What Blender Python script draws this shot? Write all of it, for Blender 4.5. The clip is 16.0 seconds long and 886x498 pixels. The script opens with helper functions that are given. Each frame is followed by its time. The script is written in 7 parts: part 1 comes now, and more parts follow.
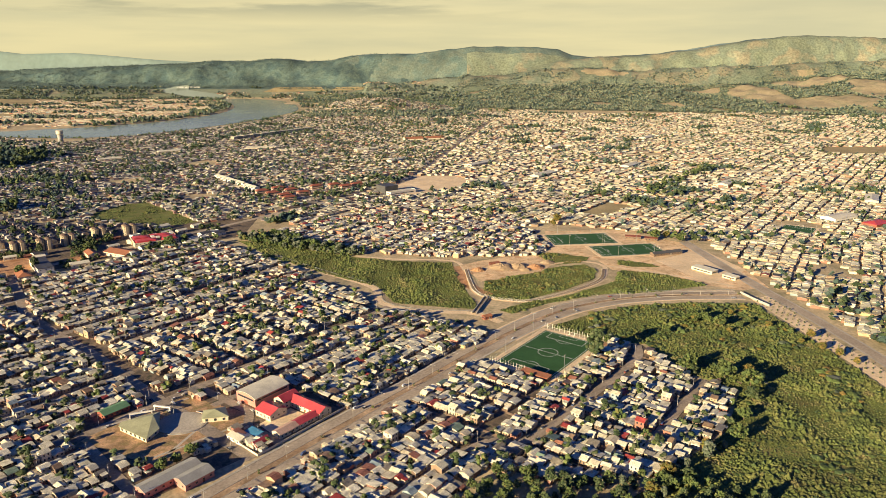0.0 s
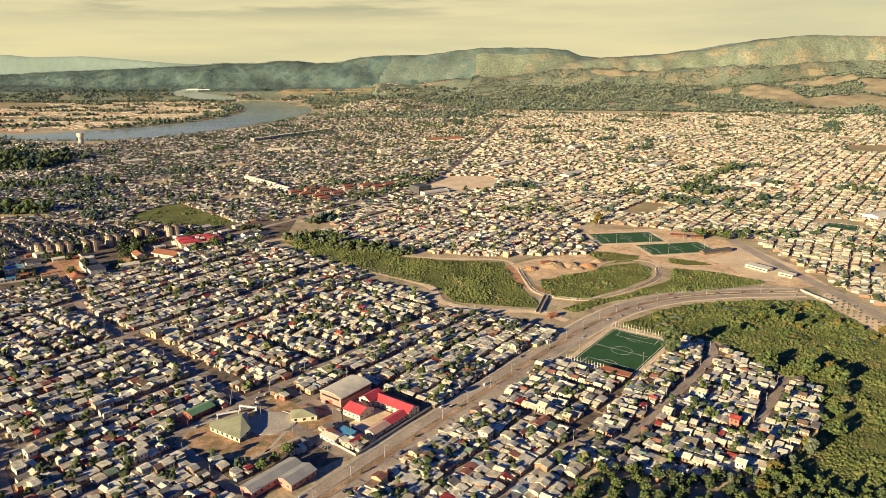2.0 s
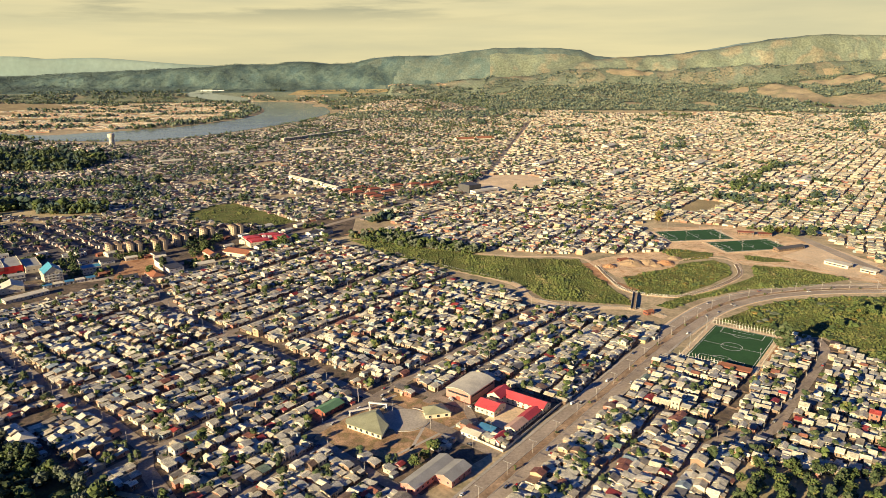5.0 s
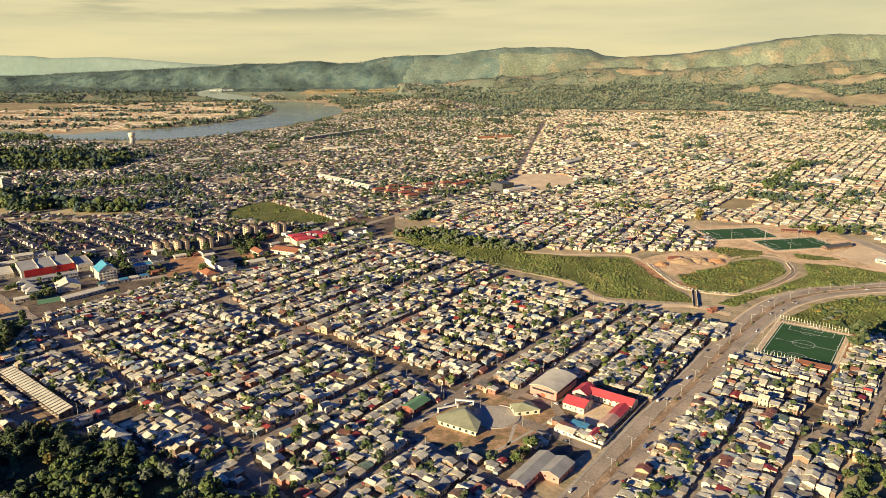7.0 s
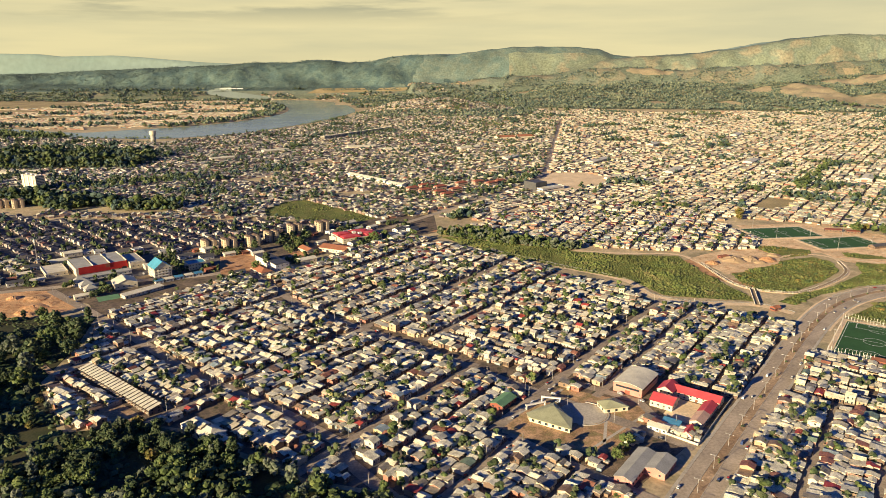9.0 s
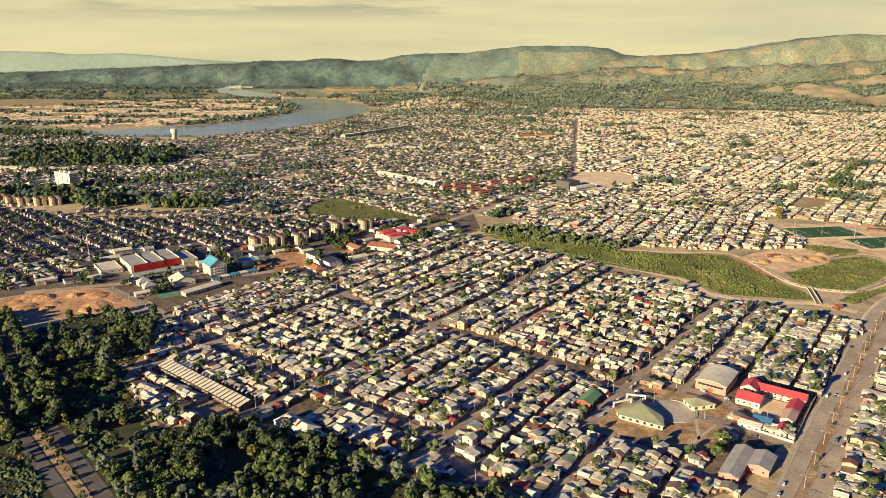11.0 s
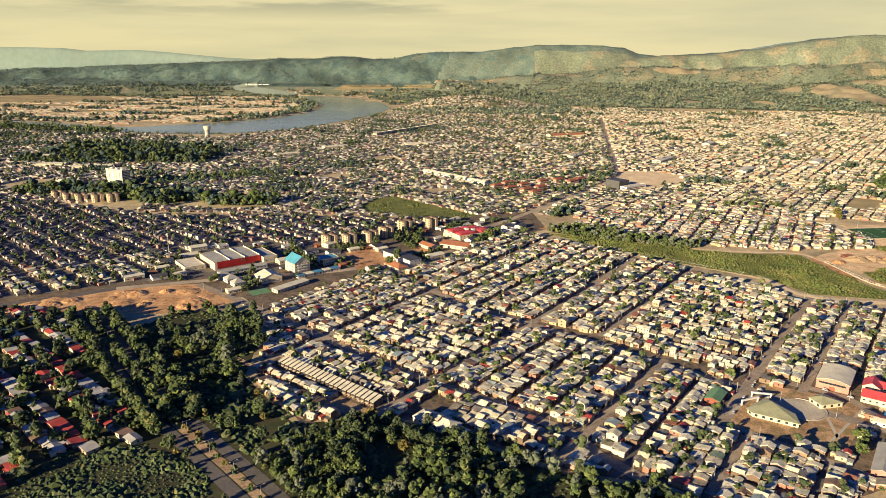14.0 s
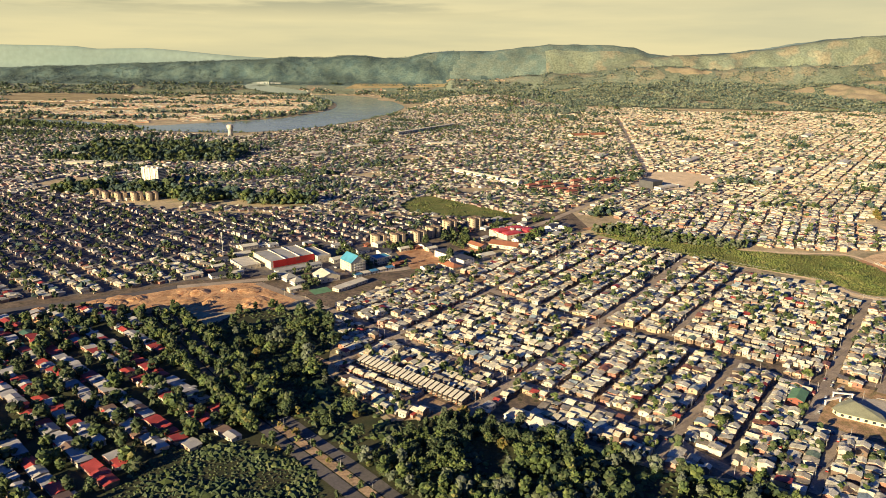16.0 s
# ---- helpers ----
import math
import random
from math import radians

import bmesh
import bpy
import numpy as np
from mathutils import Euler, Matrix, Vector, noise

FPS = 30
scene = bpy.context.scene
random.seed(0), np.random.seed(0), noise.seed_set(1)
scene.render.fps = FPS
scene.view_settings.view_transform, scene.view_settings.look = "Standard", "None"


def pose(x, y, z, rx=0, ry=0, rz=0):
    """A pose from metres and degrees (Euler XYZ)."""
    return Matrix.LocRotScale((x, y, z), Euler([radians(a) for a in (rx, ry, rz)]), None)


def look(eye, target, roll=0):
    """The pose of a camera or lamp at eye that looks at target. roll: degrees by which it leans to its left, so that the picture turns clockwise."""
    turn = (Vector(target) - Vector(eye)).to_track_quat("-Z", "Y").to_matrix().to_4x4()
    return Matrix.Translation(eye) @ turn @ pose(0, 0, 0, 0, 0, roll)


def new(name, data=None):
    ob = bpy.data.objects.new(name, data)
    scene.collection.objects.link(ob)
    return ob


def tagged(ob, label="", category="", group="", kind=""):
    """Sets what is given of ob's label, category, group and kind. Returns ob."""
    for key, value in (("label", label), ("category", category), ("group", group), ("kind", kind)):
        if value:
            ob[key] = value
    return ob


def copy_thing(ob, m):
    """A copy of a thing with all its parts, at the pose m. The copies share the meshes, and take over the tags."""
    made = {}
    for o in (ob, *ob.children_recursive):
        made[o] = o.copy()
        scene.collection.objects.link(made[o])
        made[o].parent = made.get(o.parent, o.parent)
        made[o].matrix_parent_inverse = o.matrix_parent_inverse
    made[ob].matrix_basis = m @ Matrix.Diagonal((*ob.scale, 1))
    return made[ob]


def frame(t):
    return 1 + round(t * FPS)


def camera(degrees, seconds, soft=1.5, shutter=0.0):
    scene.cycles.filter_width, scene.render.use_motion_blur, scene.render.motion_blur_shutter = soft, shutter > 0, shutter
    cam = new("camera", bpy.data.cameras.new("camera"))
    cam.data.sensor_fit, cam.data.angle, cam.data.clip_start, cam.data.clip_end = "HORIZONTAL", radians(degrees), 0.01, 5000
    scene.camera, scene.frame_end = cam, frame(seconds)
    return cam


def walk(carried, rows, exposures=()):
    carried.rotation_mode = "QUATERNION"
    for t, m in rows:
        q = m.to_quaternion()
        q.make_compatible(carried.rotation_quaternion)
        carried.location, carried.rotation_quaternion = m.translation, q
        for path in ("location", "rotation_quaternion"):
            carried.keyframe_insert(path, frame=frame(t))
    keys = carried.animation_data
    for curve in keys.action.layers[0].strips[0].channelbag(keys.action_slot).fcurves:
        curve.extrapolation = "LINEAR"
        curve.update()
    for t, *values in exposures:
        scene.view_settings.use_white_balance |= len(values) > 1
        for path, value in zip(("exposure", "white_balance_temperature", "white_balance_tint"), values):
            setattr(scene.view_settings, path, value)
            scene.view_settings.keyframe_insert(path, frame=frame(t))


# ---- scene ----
cam = camera(64.9, 16.0, soft=0.35)
PATH = [
    (0, (267.61, -2.62, 263.76), (266.167, 93.699, 236.926), 0.017),
    (1, (234.48, -1.52, 261.62), (233.007, 94.837, 234.929), -0.151),
    (2, (201.37, -0.71, 259.70), (199.885, 95.684, 233.121), -0.277),
    (3, (168.27, -0.17, 258.01), (166.798, 96.241, 231.504), -0.366),
    (4, (135.19, 0.08, 256.54), (133.742, 96.508, 230.081), -0.420),
    (5, (102.13, 0.05, 255.29), (100.714, 96.485, 228.854), -0.443),
    (6, (69.08, -0.26, 254.26), (67.711, 96.175, 227.827), -0.438),
    (7, (36.05, -0.85, 253.46), (34.730, 95.578, 227.002), -0.409),
    (8, (3.04, -1.73, 252.87), (1.767, 94.693, 226.382), -0.358),
    (9, (-29.95, -2.88, 252.51), (-31.181, 93.523, 225.970), -0.290),
    (10, (-62.93, -4.32, 252.37), (-64.117, 92.067, 225.769), -0.206),
    (11, (-95.89, -6.04, 252.46), (-97.044, 90.327, 225.781), -0.112),
    (12, (-128.83, -8.05, 252.76), (-129.965, 88.303, 226.010), -0.009),
    (13, (-161.76, -10.33, 253.29), (-162.884, 85.995, 226.458), 0.099),
    (14, (-194.67, -12.90, 254.04), (-195.804, 83.405, 227.127), 0.209),
    (15, (-227.56, -15.75, 255.01), (-228.728, 80.534, 228.022), 0.316),
    (16, (-260.43, -18.88, 256.20), (-261.659, 77.382, 229.143), 0.419),
]
walk(cam, [(t, look(eye, target, roll)) for t, eye, target, roll in PATH],
     exposures=[(0.0, 1.12, 6500, 9), (16.0, 1.12, 6500, 9)])

# ---- world and sun ----
SUN_EL, SUN_AZ = radians(14.5), radians(227)
world = bpy.data.worlds.new("sky")
scene.world = world
world.use_nodes = True
wn, wl = world.node_tree.nodes, world.node_tree.links
wn.clear()
sky = wn.new("ShaderNodeTexSky")
sky.sky_type, sky.sun_disc = "NISHITA", False
sky.sun_elevation, sky.sun_rotation = SUN_EL, SUN_AZ
sky.dust_density, sky.air_density, sky.ozone_density = 0.2, 1.0, 9.0
wco = wn.new("ShaderNodeTexCoord")
wmap = wn.new("ShaderNodeMapping")
wmap.inputs["Scale"].default_value = (2.2, 2.2, 26.0)
wmap.inputs["Location"].default_value = (0.35, 0.0, 0.25)
wl.new(wco.outputs["Generated"], wmap.inputs["Vector"])
cloud = wn.new("ShaderNodeTexNoise")
cloud.inputs["Scale"].default_value, cloud.inputs["Detail"].default_value = 1.1, 5.0
cloud.inputs["Roughness"].default_value = 0.55
wl.new(wmap.outputs["Vector"], cloud.inputs["Vector"])
tone = wn.new("ShaderNodeValToRGB")
tone.color_ramp.elements[0].position, tone.color_ramp.elements[0].color = 0.36, (8.7, 7.9, 4.5, 1)
tone.color_ramp.elements[1].position, tone.color_ramp.elements[1].color = 0.60, (10.6, 9.2, 4.9, 1)
wl.new(cloud.outputs["Fac"], tone.inputs["Fac"])
# flat grey cloud banks higher up
bank_map = wn.new("ShaderNodeMapping")
bank_map.inputs["Scale"].default_value, bank_map.inputs["Location"].default_value = (3.0, 3.0, 34.0), (1.9, 0.4, 0.3)
wl.new(wco.outputs["Generated"], bank_map.inputs["Vector"])
bank = wn.new("ShaderNodeTexNoise")
bank.inputs["Scale"].default_value, bank.inputs["Detail"].default_value, bank.inputs["Roughness"].default_value = 1.0, 7.0, 0.6
wl.new(bank_map.outputs["Vector"], bank.inputs["Vector"])
bank_edge = wn.new("ShaderNodeMapRange")
bank_edge.interpolation_type = "SMOOTHSTEP"
bank_edge.inputs["From Min"].default_value, bank_edge.inputs["From Max"].default_value = 0.40, 0.56
wl.new(bank.outputs["Fac"], bank_edge.inputs["Value"])
bank_sep = wn.new("ShaderNodeSeparateXYZ")
wl.new(wco.outputs["Generated"], bank_sep.inputs["Vector"])
bank_low = wn.new("ShaderNodeMapRange")
bank_low.inputs["From Min"].default_value, bank_low.inputs["From Max"].default_value = 0.040, 0.064
wl.new(bank_sep.outputs["Z"], bank_low.inputs["Value"])
bank_side = wn.new("ShaderNodeMapRange")
bank_side.inputs["From Min"].default_value, bank_side.inputs["From Max"].default_value = 0.18, -0.08
bank_side.inputs["To Min"].default_value = 0.12
wl.new(bank_sep.outputs["X"], bank_side.inputs["Value"])
bank_up = wn.new("ShaderNodeMath")
bank_up.operation = "MULTIPLY"
wl.new(bank_low.outputs["Result"], bank_up.inputs[0])
wl.new(bank_side.outputs["Result"], bank_up.inputs[1])
bank_fac = wn.new("ShaderNodeMath")
bank_fac.operation = "MULTIPLY"
wl.new(bank_edge.outputs["Result"], bank_fac.inputs[0])
wl.new(bank_up.outputs["Value"], bank_fac.inputs[1])
banks = wn.new("ShaderNodeMix")
banks.data_type = "RGBA"
banks.inputs[7].default_value = (6.3, 5.9, 3.5, 1)
wl.new(bank_fac.outputs["Value"], banks.inputs["Factor"])
wl.new(tone.outputs["Color"], banks.inputs[6])
veil = wn.new("ShaderNodeMix")
veil.data_type = "RGBA"
sep = wn.new("ShaderNodeSeparateXYZ")
wl.new(wco.outputs["Generated"], sep.inputs["Vector"])
thin = wn.new("ShaderNodeMapRange")
thin.inputs["From Min"].default_value, thin.inputs["From Max"].default_value = 0.075, 0.125
thin.inputs["To Min"].default_value, thin.inputs["To Max"].default_value = 0.94, 0.0
wl.new(sep.outputs["Z"], thin.inputs["Value"])
wl.new(thin.outputs["Result"], veil.inputs["Factor"])
clear = wn.new("ShaderNodeMix")
clear.data_type, clear.blend_type = "RGBA", "MULTIPLY"
clear.inputs["Factor"].default_value = 1.0
clear.inputs[7].default_value = (0.70, 0.80, 1.2, 1)
wl.new(sky.outputs["Color"], clear.inputs[6])
wl.new(clear.outputs[2], veil.inputs[6])
wl.new(banks.outputs[2], veil.inputs[7])
glow = wn.new("ShaderNodeBackground")
glow.inputs["Strength"].default_value = 0.038
wl.new(veil.outputs[2], glow.inputs["Color"])
wout = wn.new("ShaderNodeOutputWorld")
wl.new(glow.outputs["Background"], wout.inputs["Surface"])

sun = new("sun", bpy.data.lights.new("sun", "SUN"))
sun.data.energy, sun.data.angle, sun.data.color = 5.0, radians(0.6), (1.0, 0.80, 0.49)
sun.matrix_world = look((0, 0, 0), (-math.cos(SUN_EL) * math.sin(SUN_AZ), -math.cos(SUN_EL) * math.cos(SUN_AZ), -math.sin(SUN_EL)))

# ---- plan: the street grid runs at 54 degrees ----
GRID = radians(54)
GC, GS = math.cos(GRID), math.sin(GRID)
rng = np.random.default_rng(7)


def xy(u, v):
    """Plan place of grid coordinates: u along the avenue, v across it."""
    return (u * GC + v * GS, u * GS - v * GC)


def uvs(pairs):
    return [xy(u, v) for u, v in pairs]


def inside(px, py, poly):
    px, py = np.asarray(px, float), np.asarray(py, float)
    hit = np.zeros(px.shape, bool)
    for (x1, y1), (x2, y2) in zip(poly, poly[1:] + poly[:1]):
        cross = (y1 > py) != (y2 > py)
        hit ^= cross & (px < (x2 - x1) * (py - y1) / ((y2 - y1) or 1e-9) + x1)
    return hit


def near_line(px, py, line, far):
    px, py = np.asarray(px, float), np.asarray(py, float)
    hit = np.zeros(px.shape, bool)
    for (x1, y1), (x2, y2) in zip(line, line[1:]):
        dx, dy = x2 - x1, y2 - y1
        s = np.clip(((px - x1) * dx + (py - y1) * dy) / (dx * dx + dy * dy + 1e-9), 0, 1)
        hit |= np.hypot(px - x1 - s * dx, py - y1 - s * dy) < far
    return hit


def smooth(points, steps=8):
    """A soft curve through the points."""
    p = [Vector((*q, 0)) for q in points]
    p = [2 * p[0] - p[1]] + p + [2 * p[-1] - p[-2]]
    out = []
    for a, b, c, d in zip(p, p[1:], p[2:], p[3:]):
        for i in range(steps):
            s = i / steps
            q = 0.5 * (2 * b + (c - a) * s + (2 * a - 5 * b + 4 * c - d) * s * s + (3 * b - a - 3 * c + d) * s ** 3)
            out.append((q.x, q.y))
    out.append((p[-2].x, p[-2].y))
    return out


def step(a):
    a = np.clip(a, 0, 1)
    return a * a * (3 - 2 * a)


# ---- the lie of the land: flat town, a knoll, wooded hills behind it and ranges on the skyline ----
def wave(x, y, size, seed):
    """Smooth noise in -1..1 from summed sines."""
    r = np.random.default_rng(seed)
    out = 0
    for _ in range(7):
        a, k, p = r.uniform(0, 6.28), r.uniform(0.6, 1.7) * 6.28 / size, r.uniform(0, 6.28)
        out = out + np.sin((x * math.cos(a) + y * math.sin(a)) * k + p)
    return out / 4.2


def land(x, y):
    x, y = np.asarray(x, float), np.asarray(y, float)
    plain = 88 * np.clip((y - 4440) / 340, 0, 1)
    knoll = 62 * np.exp(-((x + 110) / 310) ** 2 - ((y - 3430) / 330) ** 2) * step((x + 490) / 190)
    foot = np.interp(x, [-600, -345, -265, -26, 155, 366, 540, 1051, 1389, 1843, 2600], [3850, 3950, 4000, 3950, 3740, 3500, 3370, 3300, 3180, 3030, 2950])
    near = np.interp(x, [-700, -327, 7, 273, 505, 670, 1000, 1329, 1659, 1953, 2242, 2526, 3300], [0, 36, 36, 40, 65, 90, 96, 92, 86, 97, 135, 156, 172])
    bed = 13 * wave(x, y, 420, 3) + 8 * wave(x, y, 190, 4) + 4 * wave(x, y, 90, 8)
    rise = step((y - foot) / (4180 - foot))
    near = (near + bed * step((x + 500) / 500)) * rise * (1 - 0.30 * step((y - 4200) / 160))
    second = np.interp(x, [-1700, -1153, -716, -353, 7, 295, 581, 830, 1007, 1257, 1436, 1789, 2317, 2730, 3300], [0, 30, 55, 85, 104, 120, 146, 169, 185, 181, 162, 188, 205, 227, 240])
    second = (second + 0.7 * bed * step((x + 700) / 500)) * step((y - np.where(x < -300, 4440, 4230)) / 330) * (1 - 0.2 * step((y - 4570) / 120))
    third = np.interp(x, [-200, 386, 760, 983, 1243, 1503, 1871, 2016, 2234, 2415, 2597, 2848, 3400], [0, 100, 184, 226, 250, 259, 293, 320, 355, 375, 388, 379, 360])
    third = (third + 5 * wave(x, y, 260, 9) + 2.5 * wave(x, y, 90, 10)) * step((y - 4480) / 320)
    skyline = np.interp(x, [-3900, -3134, -2736, -2340, -1945, -1551, -1393, -1159, -963, -847, -731, -575, -457, -263, 8, 201, 393, 778, 971, 1088, 1205, 1552, 2400],
                        [125, 147, 160, 177, 194, 206, 224, 219, 237, 229, 217, 227, 256, 270, 272, 297, 318, 316, 300, 262, 250, 229, 150])
    skyline = (skyline + 4 * wave(x, y, 240, 5) + 2 * wave(x, y, 80, 6)) * (0.12 + 0.88 * step((y - 4600) / 350)) * step((y - 4430) / 250)
    lift = step((y - 4600) / 350)
    skyline = skyline + 4 * lift * (1 - lift) * (26 * wave(x, y, 330, 12) + 13 * wave(x, y, 140, 13)) * step((y - 4690) / 80)
    lift = step((y - 4480) / 320)
    third = third + 4 * lift * (1 - lift) * (22 * wave(x, y, 360, 17) + 12 * wave(x, y, 150, 18)) * step((x - 200) / 500)
    back = np.interp(x, [-4200, -3171, -2932, -2774, -2414, -2216, -1978, -1780, -1582, -1300, 4200], [300, 292, 287, 270, 276, 263, 242, 226, 217, 190, 120]) * step((y - 4985) / 50)
    return np.maximum.reduce([plain, knoll + 0 * y, near, second, third, skyline, back])


def clearing_at(x, y):
    """How far a place lies inside the mown clearings of the hills (above 0: grass, below: woods)."""
    out = wave(x, y, 330, 23) - np.where(np.asarray(x) > 1500, 0.62, 0.95)
    for cx_, cy_, rx_, ry_ in ((1850, 3760, 130, 250), (2230, 3990, 230, 120), (2080, 3480, 240, 130), (2500, 3700, 200, 200), (1190, 4500, 150, 45), (360, 4150, 150, 50), (830, 4320, 130, 60), (1560, 4330, 160, 60), (560, 3420, 130, 40), (1480, 3240, 160, 45), (1650, 3950, 90, 60)):
        out = np.maximum(out, 1 - ((x - cx_) / rx_) ** 2 - ((y - cy_) / ry_) ** 2 + 0.35 * wave(x, y, 90, 24))
    return out


# ---- materials ----
def mat(name, cols, rough=0.85, source="noise", size=6.0, grain=0.25, fine=0.6, bump=0.0, metal=0.0, spec=0.3, weights=None):
    """Colours spread by noise, by island or by object, with a broad and a fine variation over them."""
    m = bpy.data.materials.new(name)
    m.use_nodes = True
    nt = m.node_tree
    n, l = nt.nodes, nt.links
    bsdf = n["Principled BSDF"]
    bsdf.inputs["Roughness"].default_value, bsdf.inputs["Metallic"].default_value = rough, metal
    bsdf.inputs["Specular IOR Level"].default_value = spec
    geo = n.new("ShaderNodeNewGeometry")

    def noise_at(scale, detail=4.0):
        t = n.new("ShaderNodeTexNoise")
        t.inputs["Scale"].default_value, t.inputs["Detail"].default_value = scale, detail
        l.new(geo.outputs["Position"], t.inputs["Vector"])
        return t.outputs["Fac"]

    if len(cols) > 1:
        ramp = n.new("ShaderNodeValToRGB")
        el = ramp.color_ramp.elements
        w = weights or [1] * len(cols)
        if source == "noise":
            spots = np.linspace(0.34, 0.66, len(cols))
        else:
            ramp.color_ramp.interpolation = "CONSTANT"
            spots = np.r_[0, np.cumsum(w)[:-1]] / sum(w)
        while len(el) < len(cols):
            el.new(0.5)
        for e, s, c in zip(el, spots, cols):
            e.position, e.color = float(s), (*c, 1)
        if source == "noise":
            l.new(noise_at(1 / size, 6.0), ramp.inputs["Fac"])
        elif source == "island":
            l.new(geo.outputs["Random Per Island"], ramp.inputs["Fac"])
        else:
            info = n.new("ShaderNodeObjectInfo")
            l.new(info.outputs["Random"], ramp.inputs["Fac"])
        base = ramp.outputs["Color"]
    else:
        rgb = n.new("ShaderNodeRGB")
        rgb.outputs[0].default_value = (*cols[0], 1)
        base = rgb.outputs[0]
    for scale, amount in ((1 / (size * 2.5), grain), (1 / fine, grain)):
        rngn = n.new("ShaderNodeMapRange")
        rngn.inputs["From Min"].default_value, rngn.inputs["From Max"].default_value = 0.3, 0.7
        rngn.inputs["To Min"].default_value, rngn.inputs["To Max"].default_value = 1 - amount, 1 + amount
        l.new(noise_at(scale), rngn.inputs["Value"])
        mul = n.new("ShaderNodeVectorMath")
        mul.operation = "SCALE"
        l.new(base, mul.inputs[0])
        l.new(rngn.outputs["Result"], mul.inputs["Scale"])
        base = mul.outputs["Vector"]
    l.new(base, bsdf.inputs["Base Color"])
    if bump:
        b = n.new("ShaderNodeBump")
        b.inputs["Strength"].default_value, b.inputs["Distance"].default_value = 0.6, bump
        l.new(noise_at(1 / fine), b.inputs["Height"])
        l.new(b.outputs["Normal"], bsdf.inputs["Normal"])
    return m


ROOFS = [(0.62, 0.57, 0.41), (0.68, 0.63, 0.465), (0.45, 0.43, 0.355), (0.72, 0.67, 0.51), (0.25, 0.22, 0.17), (0.53, 0.465, 0.325),
         (0.27, 0.12, 0.08), (0.22, 0.15, 0.10), (0.34, 0.06, 0.05), (0.26, 0.32, 0.34), (0.17, 0.23, 0.17), (0.17, 0.16, 0.15)]
ROOFS_DARK = [(0.06, 0.058, 0.072), (0.085, 0.08, 0.09), (0.045, 0.047, 0.062), (0.13, 0.12, 0.115), (0.36, 0.34, 0.31), (0.13, 0.06, 0.05)]
ROOF_W = [22, 19, 14, 13, 9, 11, 2.4, 4, 2.2, 2.0, 1.2, 4]
WALLS = [(0.54, 0.46, 0.33), (0.60, 0.54, 0.43), (0.46, 0.33, 0.21), (0.36, 0.17, 0.12), (0.26, 0.18, 0.12), (0.46, 0.27, 0.21), (0.26, 0.33, 0.34), (0.48, 0.39, 0.21), (0.16, 0.11, 0.08)]
WALL_W = [12, 11, 9, 5, 8, 4, 3, 2, 8]
M = {}
M["ground"] = mat("ground", [(0.40, 0.315, 0.19), (0.52, 0.415, 0.25), (0.30, 0.26, 0.15)], 0.95, size=30, fine=3, bump=0.1)
# trodden earth, its colour darkened to deepen the shade between houses
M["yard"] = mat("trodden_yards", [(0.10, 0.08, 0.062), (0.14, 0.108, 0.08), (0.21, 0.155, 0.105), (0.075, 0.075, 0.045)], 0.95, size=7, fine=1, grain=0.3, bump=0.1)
M["asphalt_worn"] = mat("dusty_asphalt", [(0.36, 0.295, 0.22), (0.48, 0.39, 0.285)], 0.9, size=25, fine=2, grain=0.2)
M["street"] = mat("street_asphalt", [(0.27, 0.225, 0.175), (0.37, 0.30, 0.225), (0.31, 0.25, 0.19)], 0.9, size=12, fine=1.5, grain=0.22)
M["asphalt"] = mat("asphalt", [(0.11, 0.10, 0.095), (0.15, 0.135, 0.12)], 0.9, size=25, fine=2, grain=0.18)
M["concrete"] = mat("concrete", [(0.42, 0.37, 0.29), (0.50, 0.45, 0.36)], 0.9, size=12, fine=1.5, grain=0.15)
M["dirt"] = mat("dirt", [(0.36, 0.235, 0.135), (0.44, 0.31, 0.19), (0.27, 0.18, 0.105)], 0.95, size=14, fine=2, grain=0.3, bump=0.1)
M["redsoil"] = mat("redsoil", [(0.42, 0.20, 0.09), (0.54, 0.31, 0.16), (0.32, 0.16, 0.08)], 0.95, size=10, fine=2, bump=0.1)
M["workings"] = mat("excavated_soil", [(0.66, 0.44, 0.24), (0.76, 0.56, 0.33), (0.55, 0.33, 0.17)], 0.95, size=9, fine=1.2, grain=0.25, bump=0.25)
M["fieldsoil"] = mat("orange_field_soil", [(0.50, 0.25, 0.11), (0.62, 0.38, 0.19), (0.40, 0.19, 0.09)], 0.95, size=8, fine=1.5, grain=0.3, bump=0.2)
M["plaza_soil"] = mat("plaza_soil", [(0.40, 0.235, 0.125), (0.50, 0.32, 0.18), (0.33, 0.22, 0.11), (0.28, 0.22, 0.10)], 0.95, size=8, fine=1.2, grain=0.3, bump=0.1)
M["sand"] = mat("sand", [(0.85, 0.66, 0.42), (0.74, 0.57, 0.36), (0.80, 0.60, 0.36)], 0.95, size=14, fine=2, grain=0.16)
M["marsh"] = mat("marsh", [(0.11, 0.14, 0.034), (0.155, 0.175, 0.045), (0.20, 0.175, 0.06)], 0.95, size=14, fine=1.2, grain=0.3, bump=0.5)
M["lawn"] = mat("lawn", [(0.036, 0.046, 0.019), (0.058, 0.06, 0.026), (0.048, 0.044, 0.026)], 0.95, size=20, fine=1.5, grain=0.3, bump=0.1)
M["dryfield"] = mat("dryfield", [(0.40, 0.31, 0.16), (0.32, 0.26, 0.13)], 0.95, size=40, fine=3)
M["turf"] = mat("turf", [(0.030, 0.095, 0.028), (0.038, 0.108, 0.034)], 0.85, size=9, fine=1, grain=0.10)
